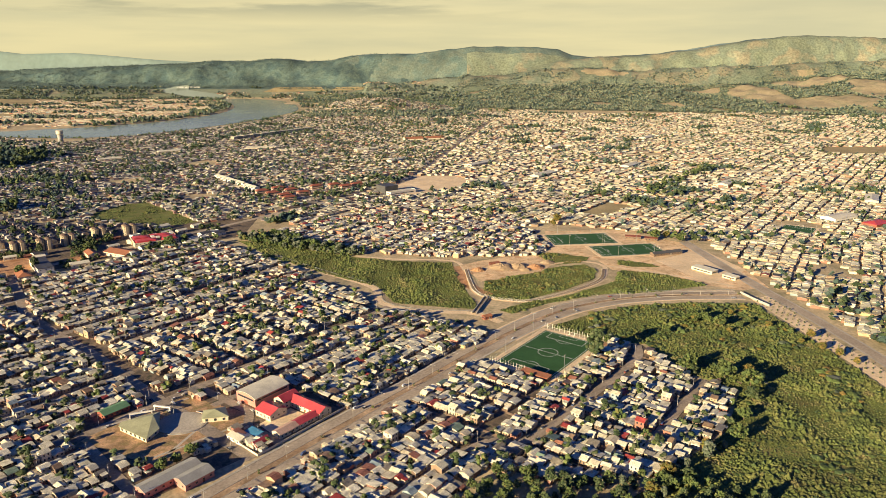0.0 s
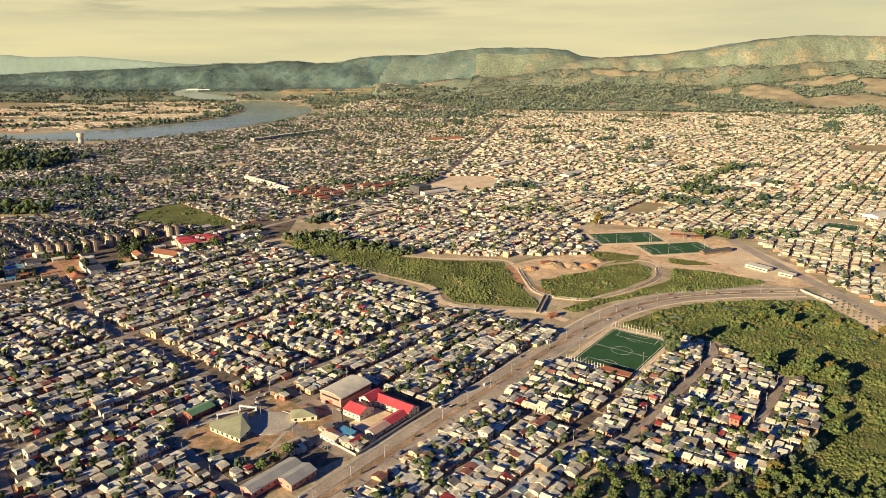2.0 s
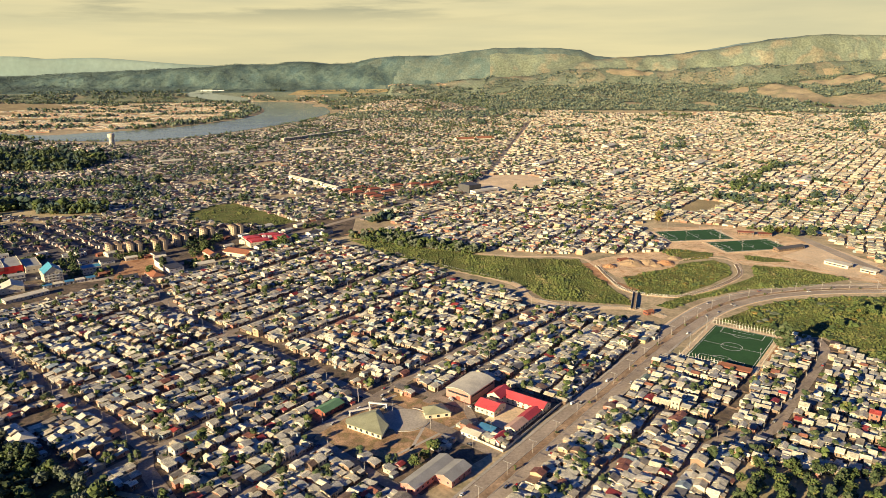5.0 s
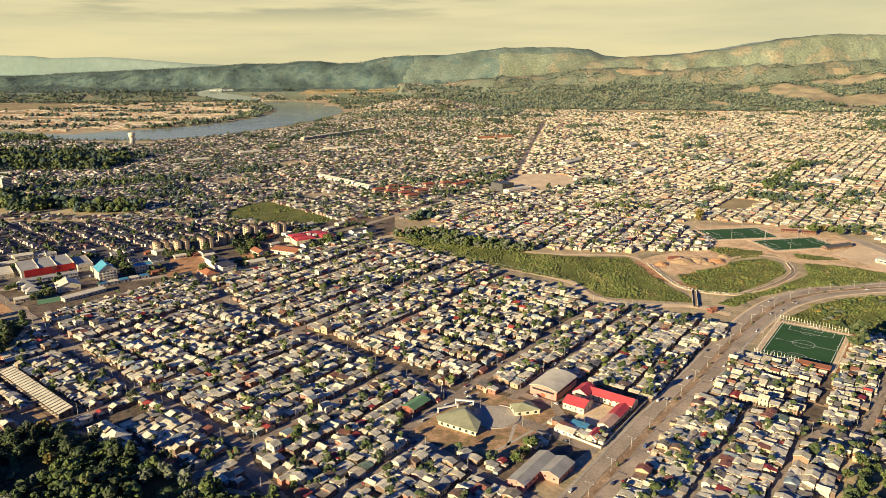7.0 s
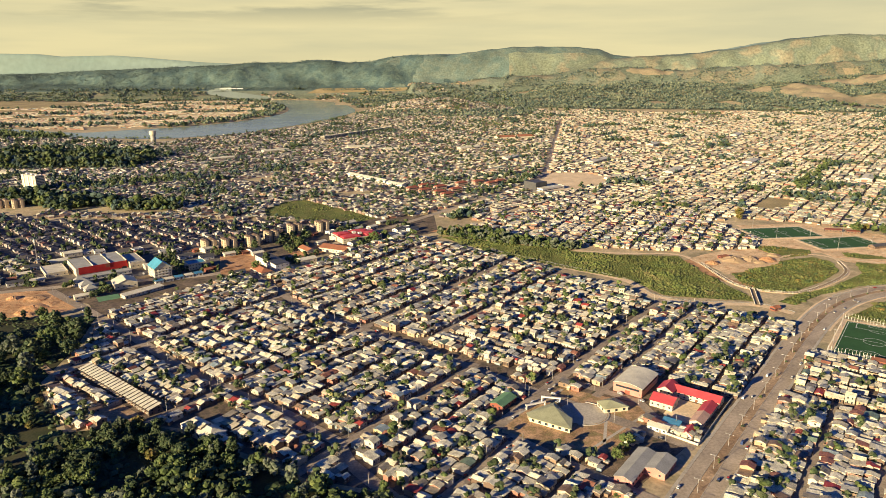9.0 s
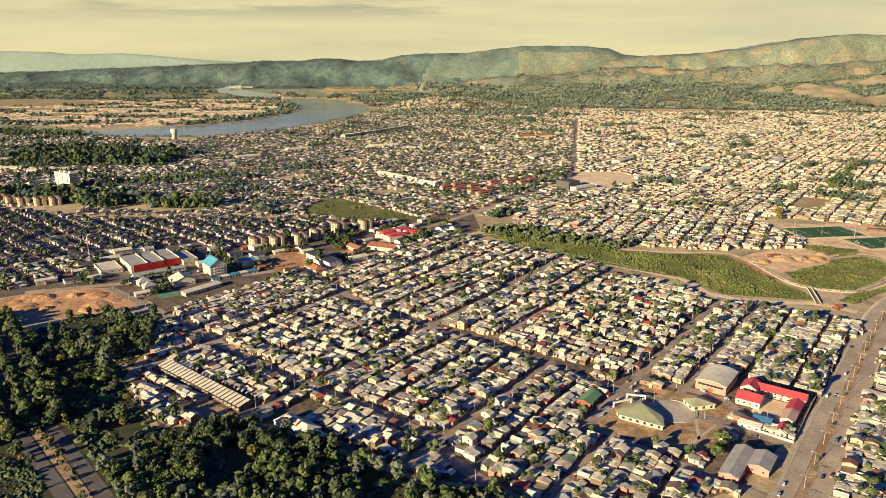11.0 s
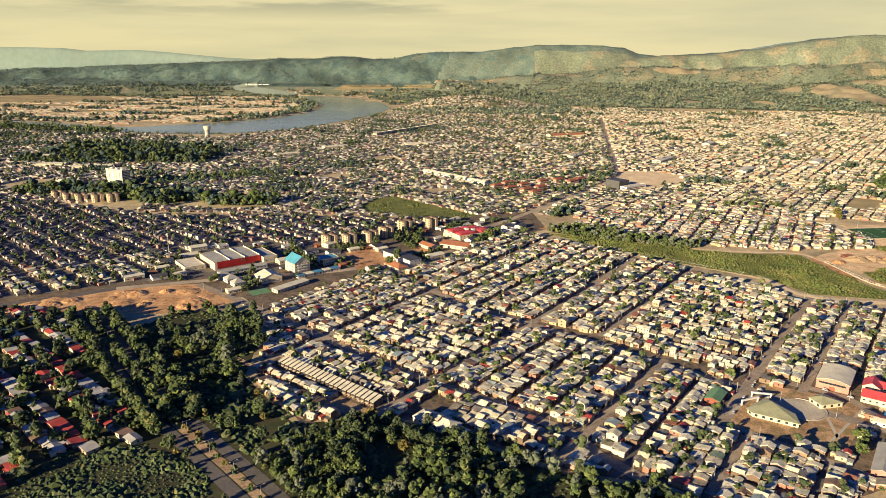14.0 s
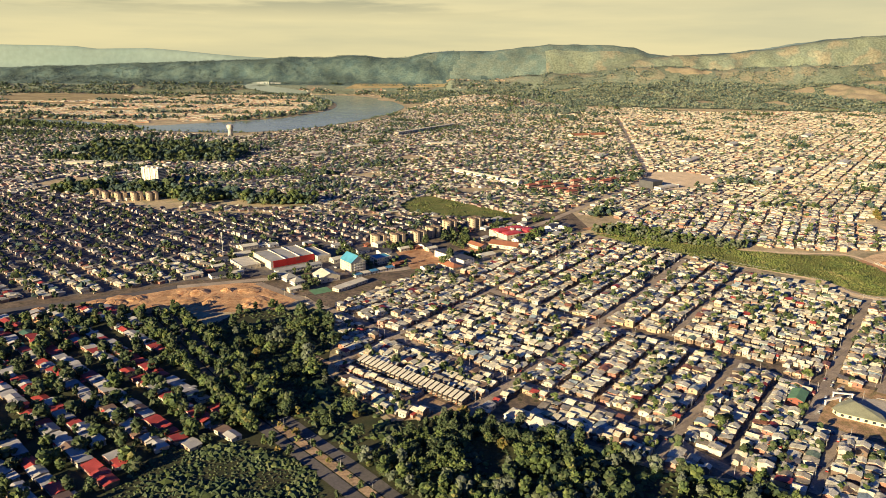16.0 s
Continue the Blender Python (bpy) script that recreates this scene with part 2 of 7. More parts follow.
M["paint"] = mat("white_line_paint", [(0.75, 0.75, 0.70)], 0.7, grain=0.06)
M["water"] = mat("river_water", [(0.35, 0.41, 0.30), (0.39, 0.44, 0.32)], 0.16, size=120, fine=6, grain=0.12, bump=0.012, spec=0.5)
# hillside leaves greyed and lightened: aerial haze painted into the colour
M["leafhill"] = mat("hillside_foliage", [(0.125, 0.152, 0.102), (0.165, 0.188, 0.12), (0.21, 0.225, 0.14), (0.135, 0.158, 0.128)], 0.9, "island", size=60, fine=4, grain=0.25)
# bluish distance haze is mixed into this foliage colour
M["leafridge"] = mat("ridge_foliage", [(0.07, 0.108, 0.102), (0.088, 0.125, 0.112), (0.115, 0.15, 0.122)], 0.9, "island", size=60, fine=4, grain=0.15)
M["clearing"] = mat("mown_hill_clearings", [(0.31, 0.26, 0.16), (0.37, 0.30, 0.185), (0.24, 0.225, 0.135)], 0.95, size=60, fine=8, grain=0.2, bump=0.6)
# ridges and range carry haze in their colours; ridge_pale is painted sunlit too
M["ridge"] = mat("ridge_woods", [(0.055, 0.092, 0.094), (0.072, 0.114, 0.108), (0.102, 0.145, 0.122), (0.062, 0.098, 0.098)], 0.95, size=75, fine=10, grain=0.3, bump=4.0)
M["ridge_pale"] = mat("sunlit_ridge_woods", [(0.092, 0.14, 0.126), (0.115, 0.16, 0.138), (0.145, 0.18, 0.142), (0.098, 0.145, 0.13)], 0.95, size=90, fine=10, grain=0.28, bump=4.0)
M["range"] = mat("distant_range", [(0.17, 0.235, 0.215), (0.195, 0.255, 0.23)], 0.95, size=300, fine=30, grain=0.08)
# hill and upland woods hold pale haze in their base colours
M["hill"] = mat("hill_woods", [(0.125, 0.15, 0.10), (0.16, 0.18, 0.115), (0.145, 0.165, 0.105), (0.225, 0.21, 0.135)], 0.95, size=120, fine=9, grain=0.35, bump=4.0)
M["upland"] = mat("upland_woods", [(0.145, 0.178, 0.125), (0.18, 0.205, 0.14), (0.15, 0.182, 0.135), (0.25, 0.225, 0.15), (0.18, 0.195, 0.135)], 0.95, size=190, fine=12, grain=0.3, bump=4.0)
M["leaf"] = mat("foliage", [(0.066, 0.096, 0.028), (0.09, 0.122, 0.036), (0.122, 0.148, 0.045), (0.165, 0.16, 0.052), (0.050, 0.076, 0.028)], 0.8, "island", fine=0.8, grain=0.35, weights=[5, 5, 3, 0.8, 4])
M["leafdark"] = mat("dark_foliage", [(0.034, 0.055, 0.024), (0.050, 0.074, 0.030), (0.070, 0.094, 0.037), (0.088, 0.104, 0.048)], 0.8, "island", fine=0.8, grain=0.35)
M["leafpine"] = mat("blue_green_foliage", [(0.055, 0.09, 0.072), (0.075, 0.11, 0.088), (0.045, 0.075, 0.062)], 0.85, "island", fine=0.8, grain=0.3)
M["leafgold"] = mat("yellowing_foliage", [(0.16, 0.13, 0.03), (0.12, 0.12, 0.03), (0.20, 0.14, 0.04)], 0.8, "island", fine=0.8, grain=0.25)
M["leafsilver"] = mat("silvery_foliage", [(0.11, 0.13, 0.085), (0.08, 0.10, 0.06), (0.14, 0.155, 0.11)], 0.75, "island", fine=0.8, grain=0.25)
M["bark"] = mat("bark", [(0.10, 0.07, 0.045), (0.14, 0.10, 0.07)], 0.95, size=1, fine=0.2)
M["roof"] = mat("sheet_roofing", ROOFS, 0.5, "island", size=1.6, fine=0.7, grain=0.30, weights=ROOF_W, spec=0.35)
M["roof_dark"] = mat("dark_shingle_roofing", ROOFS_DARK, 0.7, "island", size=4, fine=0.5, grain=0.2, weights=[6, 6, 4, 4, 2, 1.5])
M["roof_mixed"] = mat("mixed_roofing", ROOFS_DARK + ROOFS[:4], 0.65, "island", size=4, fine=0.5, grain=0.2, weights=[3, 3, 2.2, 2.2, 2.6, 1.4, 2.6, 2.6, 2, 2])
M["roof_one"] = mat("corrugated_roofing", ROOFS, 0.5, "object", size=1.6, fine=0.7, grain=0.30, weights=ROOF_W, spec=0.35)
M["wall"] = mat("rendered_walls", WALLS, 0.85, "island", size=3, fine=0.5, grain=0.15, weights=WALL_W)
M["wall_one"] = mat("house_walls", WALLS, 0.85, "object", size=3, fine=0.5, grain=0.15, weights=WALL_W)
M["glass"] = mat("dark_window_glass", [(0.03, 0.04, 0.05)], 0.12, grain=0.1, spec=0.6)
M["door"] = mat("painted_doors", [(0.20, 0.09, 0.05), (0.30, 0.28, 0.25), (0.10, 0.07, 0.05)], 0.6, "object")
M["fence"] = mat("lot_fencing", [(0.24, 0.17, 0.11), (0.36, 0.31, 0.24), (0.16, 0.11, 0.08)], 0.9, "island")
M["roof_far"] = mat("sunlit_sheet_roofing", [(0.64, 0.59, 0.40), (0.56, 0.52, 0.36), (0.72, 0.68, 0.49), (0.36, 0.315, 0.215), (0.48, 0.34, 0.20), (0.36, 0.14, 0.10)], 0.7, "island", size=4, fine=0.7, grain=0.25, weights=[8, 7, 5, 4, 2, 0.6])
M["wall_white"] = mat("white_estate_walls", [(0.52, 0.48, 0.42), (0.42, 0.37, 0.31), (0.32, 0.22, 0.19), (0.20, 0.16, 0.16)], 0.85, "island", size=3, fine=0.5, grain=0.12, weights=[5, 5, 4, 6])
M["white"] = mat("white_render", [(0.72, 0.69, 0.60)], 0.85, grain=0.10)
M["metal"] = mat("galvanised_metal", [(0.45, 0.45, 0.43)], 0.45, metal=0.6, grain=0.15)


# ---- building helpers ----
def mesh_of(name, verts, faces, mats, index=None, shade=False):
    """A mesh from arrays; faces: a list of (k, n) arrays of corners."""
    me = bpy.data.meshes.new(name)
    faces = [np.asarray(f, np.int64) for f in faces if len(f)]
    verts = np.asarray(verts, np.float32)
    loops = np.concatenate([f.ravel() for f in faces])
    sizes = np.concatenate([np.full(len(f), f.shape[1]) for f in faces])
    me.vertices.add(len(verts))
    me.vertices.foreach_set("co", verts.ravel())
    me.loops.add(len(loops))
    me.loops.foreach_set("vertex_index", loops.astype(np.int32))
    me.polygons.add(len(sizes))
    me.polygons.foreach_set("loop_start", np.r_[0, np.cumsum(sizes)[:-1]].astype(np.int32))
    me.polygons.foreach_set("loop_total", sizes.astype(np.int32))
    for mm in mats:
        me.materials.append(mm)
    if index is not None:
        me.polygons.foreach_set("material_index", np.asarray(index, np.int32))
    me.update(calc_edges=True)
    if not shade:
        me.shade_flat()
    return me


class Form:
    """A small template: vertices, faces and the material slot of each face."""

    def __init__(self):
        self.v, self.f, self.m = [], [], []

    def add(self, verts, faces, slot=0):
        k = len(self.v)
        self.v += [tuple(p) for p in verts]
        self.f += [tuple(i + k for i in f) for f in faces]
        self.m += [slot] * len(faces)
        return self

    def box(self, x0, x1, y0, y1, z0, z1, slot=0, top=True, bottom=False):
        v = [(x0, y0, z0), (x1, y0, z0), (x1, y1, z0), (x0, y1, z0), (x0, y0, z1), (x1, y0, z1), (x1, y1, z1), (x0, y1, z1)]
        f = [(0, 1, 5, 4), (1, 2, 6, 5), (2, 3, 7, 6), (3, 0, 4, 7)]
        return self.add(v, f + ([(4, 5, 6, 7)] if top else []) + ([(3, 2, 1, 0)] if bottom else []), slot)

    def gable(self, x0, x1, y0, y1, z, rise, thick=0.16, over=0.35, slot=0):
        """A pitched roof slab with its ridge along x."""
        x0, x1, y0, y1 = x0 - over, x1 + over, y0 - over, y1 + over
        ym, d = (y0 + y1) / 2, over * 2 * rise / (y1 - y0)
        z = z - d
        rise = rise + d
        v = [(x0, y0, z), (x0, ym, z + rise), (x0, y1, z), (x1, y0, z), (x1, ym, z + rise), (x1, y1, z)]
        v += [(a, b, c + thick) for a, b, c in v]
        return self.add(v, [(6, 9, 10, 7), (7, 10, 11, 8), (0, 3, 9, 6), (5, 2, 8, 11), (0, 6, 7, 1), (1, 7, 8, 2), (4, 10, 9, 3), (5, 11, 10, 4), (0, 1, 4, 3), (1, 2, 5, 4)], slot)

    def ends(self, x0, x1, y0, y1, z, rise, slot=0):
        """The gable triangles of the walls below such a roof."""
        ym = (y0 + y1) / 2
        self.add([(x0, y0, z), (x0, y1, z), (x0, ym, z + rise)], [(1, 0, 2)], slot)
        return self.add([(x1, y0, z), (x1, y1, z), (x1, ym, z + rise)], [(0, 1, 2)], slot)

    def lean(self, x0, x1, y0, y1, z0, z1, thick=0.12, slot=0):
        """A sloping slab, z0 at y0 and z1 at y1."""
        v = [(x0, y0, z0), (x1, y0, z0), (x1, y1, z1), (x0, y1, z1)]
        v += [(a, b, c + thick) for a, b, c in v]
        return self.add(v, [(4, 5, 6, 7), (3, 2, 1, 0), (0, 1, 5, 4), (1, 2, 6, 5), (2, 3, 7, 6), (3, 0, 4, 7)], slot)

    def hip(self, x0, x1, y0, y1, z, rise, over=0.4, slot=0, thick=0.18):
        x0, x1, y0, y1 = x0 - over, x1 + over, y0 - over, y1 + over
        if x1 - x0 >= y1 - y0:
            h = (y1 - y0) / 2
            r = [(x0 + h, (y0 + y1) / 2, z + rise + thick), (x1 - h, (y0 + y1) / 2, z + rise + thick)]
            top = [(4, 5, 9, 8), (6, 7, 8, 9), (5, 6, 9), (7, 4, 8)]
        else:
            h = (x1 - x0) / 2
            r = [((x0 + x1) / 2, y0 + h, z + rise + thick), ((x0 + x1) / 2, y1 - h, z + rise + thick)]
            top = [(5, 6, 9, 8), (7, 4, 8, 9), (4, 5, 8), (6, 7, 9)]
        v = [(x0, y0, z), (x1, y0, z), (x1, y1, z), (x0, y1, z)]
        v += [(a, b, z + thick) for a, b, _ in v] + r
        return self.add(v, top + [(0, 1, 5, 4), (1, 2, 6, 5), (2, 3, 7, 6), (3, 0, 4, 7), (3, 2, 1, 0)], slot)

    def mesh(self, name, mats):
        by = {}
        for f, s in zip(self.f, self.m):
            by.setdefault(len(f), []).append((f, s))
        return mesh_of(name, self.v, [np.array([f for f, _ in g]) for g in by.values()], mats, np.concatenate([[s for _, s in g] for g in by.values()]))


class Crowd:
    """Many copies of small templates, joined into one mesh."""

    def __init__(self):
        self.v, self.f, self.m, self.n = [], {}, {}, 0

    def put(self, form, x, y, z, turn, sx, sy=None, sz=None, jitter=0.0):
        x, y, z = np.broadcast_arrays(np.asarray(x, float), y, z)
        k = len(x)
        if k == 0:
            return self
        sx = np.broadcast_to(sx, k)
        sy, sz = sx if sy is None else np.broadcast_to(sy, k), sx if sz is None else np.broadcast_to(sz, k)
        t = np.array(form.v)
        if jitter:
            p = t[None] * (1 + rng.normal(0, jitter, (k, len(t), 1)))
        else:
            p = np.broadcast_to(t[None], (k, *t.shape))
        turn = np.broadcast_to(turn, k)
        c, s = np.cos(turn)[:, None], np.sin(turn)[:, None]
        lx, ly = p[..., 0] * sx[:, None], p[..., 1] * sy[:, None]
        out = np.stack([lx * c - ly * s + x[:, None], lx * s + ly * c + y[:, None], p[..., 2] * sz[:, None] + z[:, None]], -1)
        self.v.append(out.reshape(-1, 3))
        base = self.n + np.arange(k)[:, None, None] * len(t)
        for size in {len(f) for f in form.f}:
            fs = np.array([f for f in form.f if len(f) == size])
            ms = np.array([m for f, m in zip(form.f, form.m) if len(f) == size])
            self.f.setdefault(size, []).append((base + fs[None]).reshape(-1, size))
            self.m.setdefault(size, []).append(np.tile(ms, k))
        self.n += k * len(t)
        return self

    def make(self, name, mats, label, category, kind="stuff"):
        sizes = list(self.f)
        me = mesh_of(name, np.concatenate(self.v), [np.concatenate(self.f[s]) for s in sizes], mats, np.concatenate([np.concatenate(self.m[s]) for s in sizes]))
        return tagged(new(name, me), label, category, kind=kind)


def thing(name, label, category, place=None, group="", kind=""):
    ob = new(name)
    ob.empty_display_size = 1
    if place is not None:
        ob.matrix_world = place
    return tagged(ob, label, category, group, kind)


def part(name, form, material, parent, label=""):
    """One mesh object under a thing or a part."""
    mats = material if isinstance(material, list) else [material]
    ob = new(name, form.mesh(name, mats))
    ob.parent = parent
    if label:
        ob["label"] = label
    return ob


def sheet(name, poly, z, material, label="", kind="structure", category="ground", thick=0.0):
    bm = bmesh.new()
    top = [bm.verts.new((x, y, z)) for x, y in poly]
    f = bm.faces.new(top)
    f.normal_update()
    if f.normal.z < 0:
        f.normal_flip()
    if thick:
        low = bmesh.ops.extrude_face_region(bm, geom=[f])["geom"]
        bmesh.ops.translate(bm, verts=[g for g in low if isinstance(g, bmesh.types.BMVert)], vec=(0, 0, thick))
    bmesh.ops.triangulate(bm, faces=bm.faces[:])
    bmesh.ops.recalc_face_normals(bm, faces=bm.faces[:])
    me = bpy.data.meshes.new(name)
    bm.to_mesh(me)
    bm.free()
    me.materials.append(material)
    return tagged(new(name, me), label, category, kind=kind)


def ribbon_form(line, width, z, off=0.0, height=0.0, lift=False):
    """A strip along a line, off to its left, with a height if it is a wall or kerb."""
    p = np.array(line, float)
    d = np.gradient(p, axis=0)
    d /= np.linalg.norm(d, axis=1)[:, None] + 1e-9
    nrm = np.stack([-d[:, 1], d[:, 0]], 1)
    a, b = p + nrm * (off - width / 2), p + nrm * (off + width / 2)
    form, k = Form(), len(p)
    za = land(a[:, 0], a[:, 1]) + z if lift else np.full(k, z)
    zb = land(b[:, 0], b[:, 1]) + z if lift else np.full(k, z)
    v = [(*q, h + height) for q, h in zip(a, za)] + [(*q, h + height) for q, h in zip(b, zb)]
    f = [(i, i + 1, k + i + 1, k + i) for i in range(k - 1)]
    if height:
        v += [(*q, h) for q, h in zip(a, za)] + [(*q, h) for q, h in zip(b, zb)]
        f += [(2 * k + i, 2 * k + i + 1, i + 1, i) for i in range(k - 1)] + [(k + i, k + i + 1, 3 * k + i + 1, 3 * k + i) for i in range(k - 1)]
        f += [(0, k, 3 * k, 2 * k), (k - 1, 3 * k - 1, 4 * k - 1, 2 * k - 1)]
    return form.add(v, f)


def ribbon(name, line, width, z, material, label="", category="road", off=0.0, height=0.0, kind="structure", lift=False):
    return tagged(new(name, ribbon_form(line, width, z, off, height, lift).mesh(name, [material])), label, category, kind=kind)


def ico(level=1):
    bm = bmesh.new()
    bmesh.ops.create_icosphere(bm, subdivisions=level, radius=1.0)
    form = Form().add([v.co[:] for v in bm.verts], [tuple(v.index for v in f.verts) for f in bm.faces])
    bm.free()
    return form


BALL = ico(1)
TUFT = Form().add([(1, 0, 0), (-1, 0, 0), (0, 1, 0), (0, -1, 0), (0, 0, 1), (0, 0, -0.6)], [(0, 2, 4), (2, 1, 4), (1, 3, 4), (3, 0, 4), (2, 0, 5), (1, 2, 5), (3, 1, 5), (0, 3, 5)])

# ---- ground sheet to the horizon ----
gx = np.r_[np.linspace(-4300, -3300, 20)[:-1], np.linspace(-3300, 3300, 290), np.linspace(3300, 4300, 20)[1:]]
gy = np.r_[np.linspace(-400, 2900, 30)[:-1], np.linspace(2900, 5060, 185)]
GX, GY = np.meshgrid(gx, gy)
GZ = land(GX, GY)
nx, ny = len(gx), len(gy)
gi = (np.arange(ny - 1)[:, None] * nx + np.arange(nx - 1)[None]).ravel()
quads = np.stack([gi, gi + 1, gi + nx + 1, gi + nx], 1)
cy, cx, cz = GY.ravel()[gi], GX.ravel()[gi], GZ.ravel()[gi]
# faces farther off take the materials with more haze in their colour
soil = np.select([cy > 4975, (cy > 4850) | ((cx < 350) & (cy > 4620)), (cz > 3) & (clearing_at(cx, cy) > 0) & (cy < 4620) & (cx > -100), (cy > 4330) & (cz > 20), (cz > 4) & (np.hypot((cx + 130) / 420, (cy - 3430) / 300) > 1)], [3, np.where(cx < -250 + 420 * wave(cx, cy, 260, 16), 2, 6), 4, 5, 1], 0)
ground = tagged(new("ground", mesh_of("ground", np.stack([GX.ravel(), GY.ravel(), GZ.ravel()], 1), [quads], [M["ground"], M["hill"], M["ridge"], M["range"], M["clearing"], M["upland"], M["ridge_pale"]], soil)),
                "dry tan earth rising to haze-tinted wooded hills on the horizon", "ground", kind="structure")
for p in ground.data.polygons:
    p.use_smooth = True

# ---- regions of the plan ----
AVENUE = smooth(uvs([(250, -119), (420, -118), (560, -116), (640, -115), (725, -111), (790, -101), (850, -75), (905, -30), (960, 38)]))
ROAD_E = smooth([(606, 990), (617, 880), (630, 770), (645, 664), (655, 560), (662, 400)])
ROAD_N = smooth([(-570, 722), (-487, 750), (-414, 772), (-320, 800), (-255, 860), (-192, 947), (-102, 1072), (-62, 1130), (30, 1272), (110, 1390), (168, 1500), (185, 1580), (225, 1800), (270, 2060), (340, 2450), (430, 2950)])
ROAD_W = smooth([(-1000, 560), (-800, 610), (-645, 675), (-570, 722)])
ROAD_SW = smooth([(-560, 640), (-480, 540), (-412, 455), (-375, 415), (-314, 352), (-240, 270), (-180, 210)])
PITCH = (355.4, 590.9)

MAIN = uvs([(256, -259), (233, -319), (230, -365), (224, -433), (214, -458), (174, -502), (204, -585), (258, -631), (300, -690), (322, -765), (352, -748), (400, -728), (468, -715), (485, -672), (560, -655), (640, -668), (700, -662), (745, -640), (730, -513), (715, -400), (700, -315), (676, -270), (690, -200), (690, -128), (505, -130), (440, -136), (340, -150), (255, -200)])
SOUTH = uvs([(395, -104), (632, -102), (632, -28), (740, -28), (756, 2), (718, 56), (713, 74), (711, 98), (639, 108), (560, 95), (522, 66), (509, 33), (500, -3), (492, -4), (450, -6), (410, -14), (390, -36), (330, -62), (300, -104)])
PLAZA = uvs([(352, -250), (372, -259), (438, -249), (450, -182), (440, -172), (366, -180)])
SCHOOLS = uvs([(437, -218), (500, -218), (500, -136), (432, -136)])
CORNER = uvs([(340, -175), (412, -172), (412, -134), (340, -134)])
MARSH_W = [(-50, 985), (50, 944), (128, 902), (191, 884), (266, 876), (277, 795), (296, 702), (242, 712), (203, 722), (180, 776), (108, 826), (25, 895)]
ISLE = [(308, 813), (330, 818), (383, 852), (440, 873), (450, 850), (441, 812), (400, 770), (352, 735), (318, 733), (303, 756)]
MARSH_M = [(318, 700), (345, 722), (402, 752), (462, 800), (482, 849), (534, 828), (570, 790), (510, 764), (430, 752), (372, 722), (330, 690)]
MARSH_E = uvs([(745, -88), (800, -72), (850, -48), (900, 0)]) + [(598, 722), (610, 650), (619, 560), (630, 440), (640, 300), (420, 250)] + uvs([(460, 150), (500, 80), (560, 98), (640, 112), (714, 102), (720, 60), (760, 4), (742, -26)])
MARSH_N = [(-354, 1171), (-335, 1235), (-300, 1256), (-225, 1180), (-151, 1103), (-175, 1080), (-260, 1095), (-341, 1112)]
PARK = uvs([(250, -262), (228, -320), (220, -430), (210, -462), (168, -500), (196, -590), (250, -640), (300, -700), (250, -770), (150, -740), (128, -613), (100, -470), (60, -380), (60, -200), (240, -180)])
FIELD_W = [(-690, 640), (-640, 662), (-578, 712), (-535, 734), (-480, 740), (-425, 690), (-436, 655), (-490, 645), (-560, 648), (-680, 610)]
SUBURB = [(-1100, 545), (-800, 590), (-640, 655), (-560, 640), (-480, 540), (-412, 455), (-375, 415), (-314, 352), (-240, 270), (-400, 200), (-900, 200), (-1100, 300)]
MID = [(-20, 1020), (60, 985), (130, 930), (260, 900), (380, 915), (405, 960), (385, 1030), (400, 1090), (380, 1150), (250, 1190), (120, 1180), (20, 1120)]
WEST = [(-1250, 620), (-1000, 585), (-800, 635), (-650, 700), (-560, 745), (-545, 885), (-470, 930), (-400, 905), (-330, 930), (-250, 1010), (-190, 1060), (-215, 1078), (-340, 1085), (-480, 1098), (-665, 1080), (-900, 1180), (-1250, 1250)]
STRIP = [(-560, 745), (-414, 790), (-330, 830), (-280, 880), (-300, 905), (-400, 900), (-470, 925), (-545, 880)]
TOWERS = [(-362, 914), (-308, 936), (-264, 1003), (-226, 1022)]
STRIP_S = uvs([(322, -765), (400, -728), (468, -715), (500, -668), (640, -668), (745, -640), (770, -700), (640, -715), (470, -725), (340, -830), (312, -815)])
BIGWOOD = [(-1260, 1650), (-1056, 1630), (-790, 1645), (-800, 1800), (-880, 1950), (-1260, 1940)]
WOOD_W = [(-1000, 1250), (-836, 1242), (-681, 1153), (-590, 1129), (-500, 1151), (-500, 1185), (-640, 1215), (-840, 1290), (-1000, 1300)]
BEIGE = [(190, 1562), (265, 1566), (330, 1480), (214, 1345), (118, 1316), (125, 1400)]
DRY_1 = [(476, 1172), (553, 1273), (590, 1240), (565, 1209), (518, 1157)]
DRY_2 = [(1370, 2100), (1700, 2120), (1650, 1930), (1281, 1939)]
BANK_S = [(-3600, 2560), (-2600, 2560), (-1910, 2525), (-1572, 2445), (-1292, 2330), (-1027, 2271), (-927, 2300), (-804, 2380), (-724, 2507), (-645, 2693), (-560, 2934), (-511, 3223), (-501, 3464), (-562, 3748), (-677, 4085), (-880, 4330), (-1071, 4425)]
BANK_N = [(-3600, 2760), (-2600, 2740), (-2005, 2690), (-1730, 2640), (-1371, 2480), (-1233, 2551), (-1072, 2670), (-920, 2876), (-836, 3181), (-837, 3487), (-925, 3819), (-1106, 4226), (-1203, 4425)]
RIVER = BANK_S + BANK_N[::-1]
UPPER = smooth([(-1175, 4440), (-1330, 4500), (-1480, 4560), (-1560, 4600), (-1530, 4640), (-1470, 4660)])
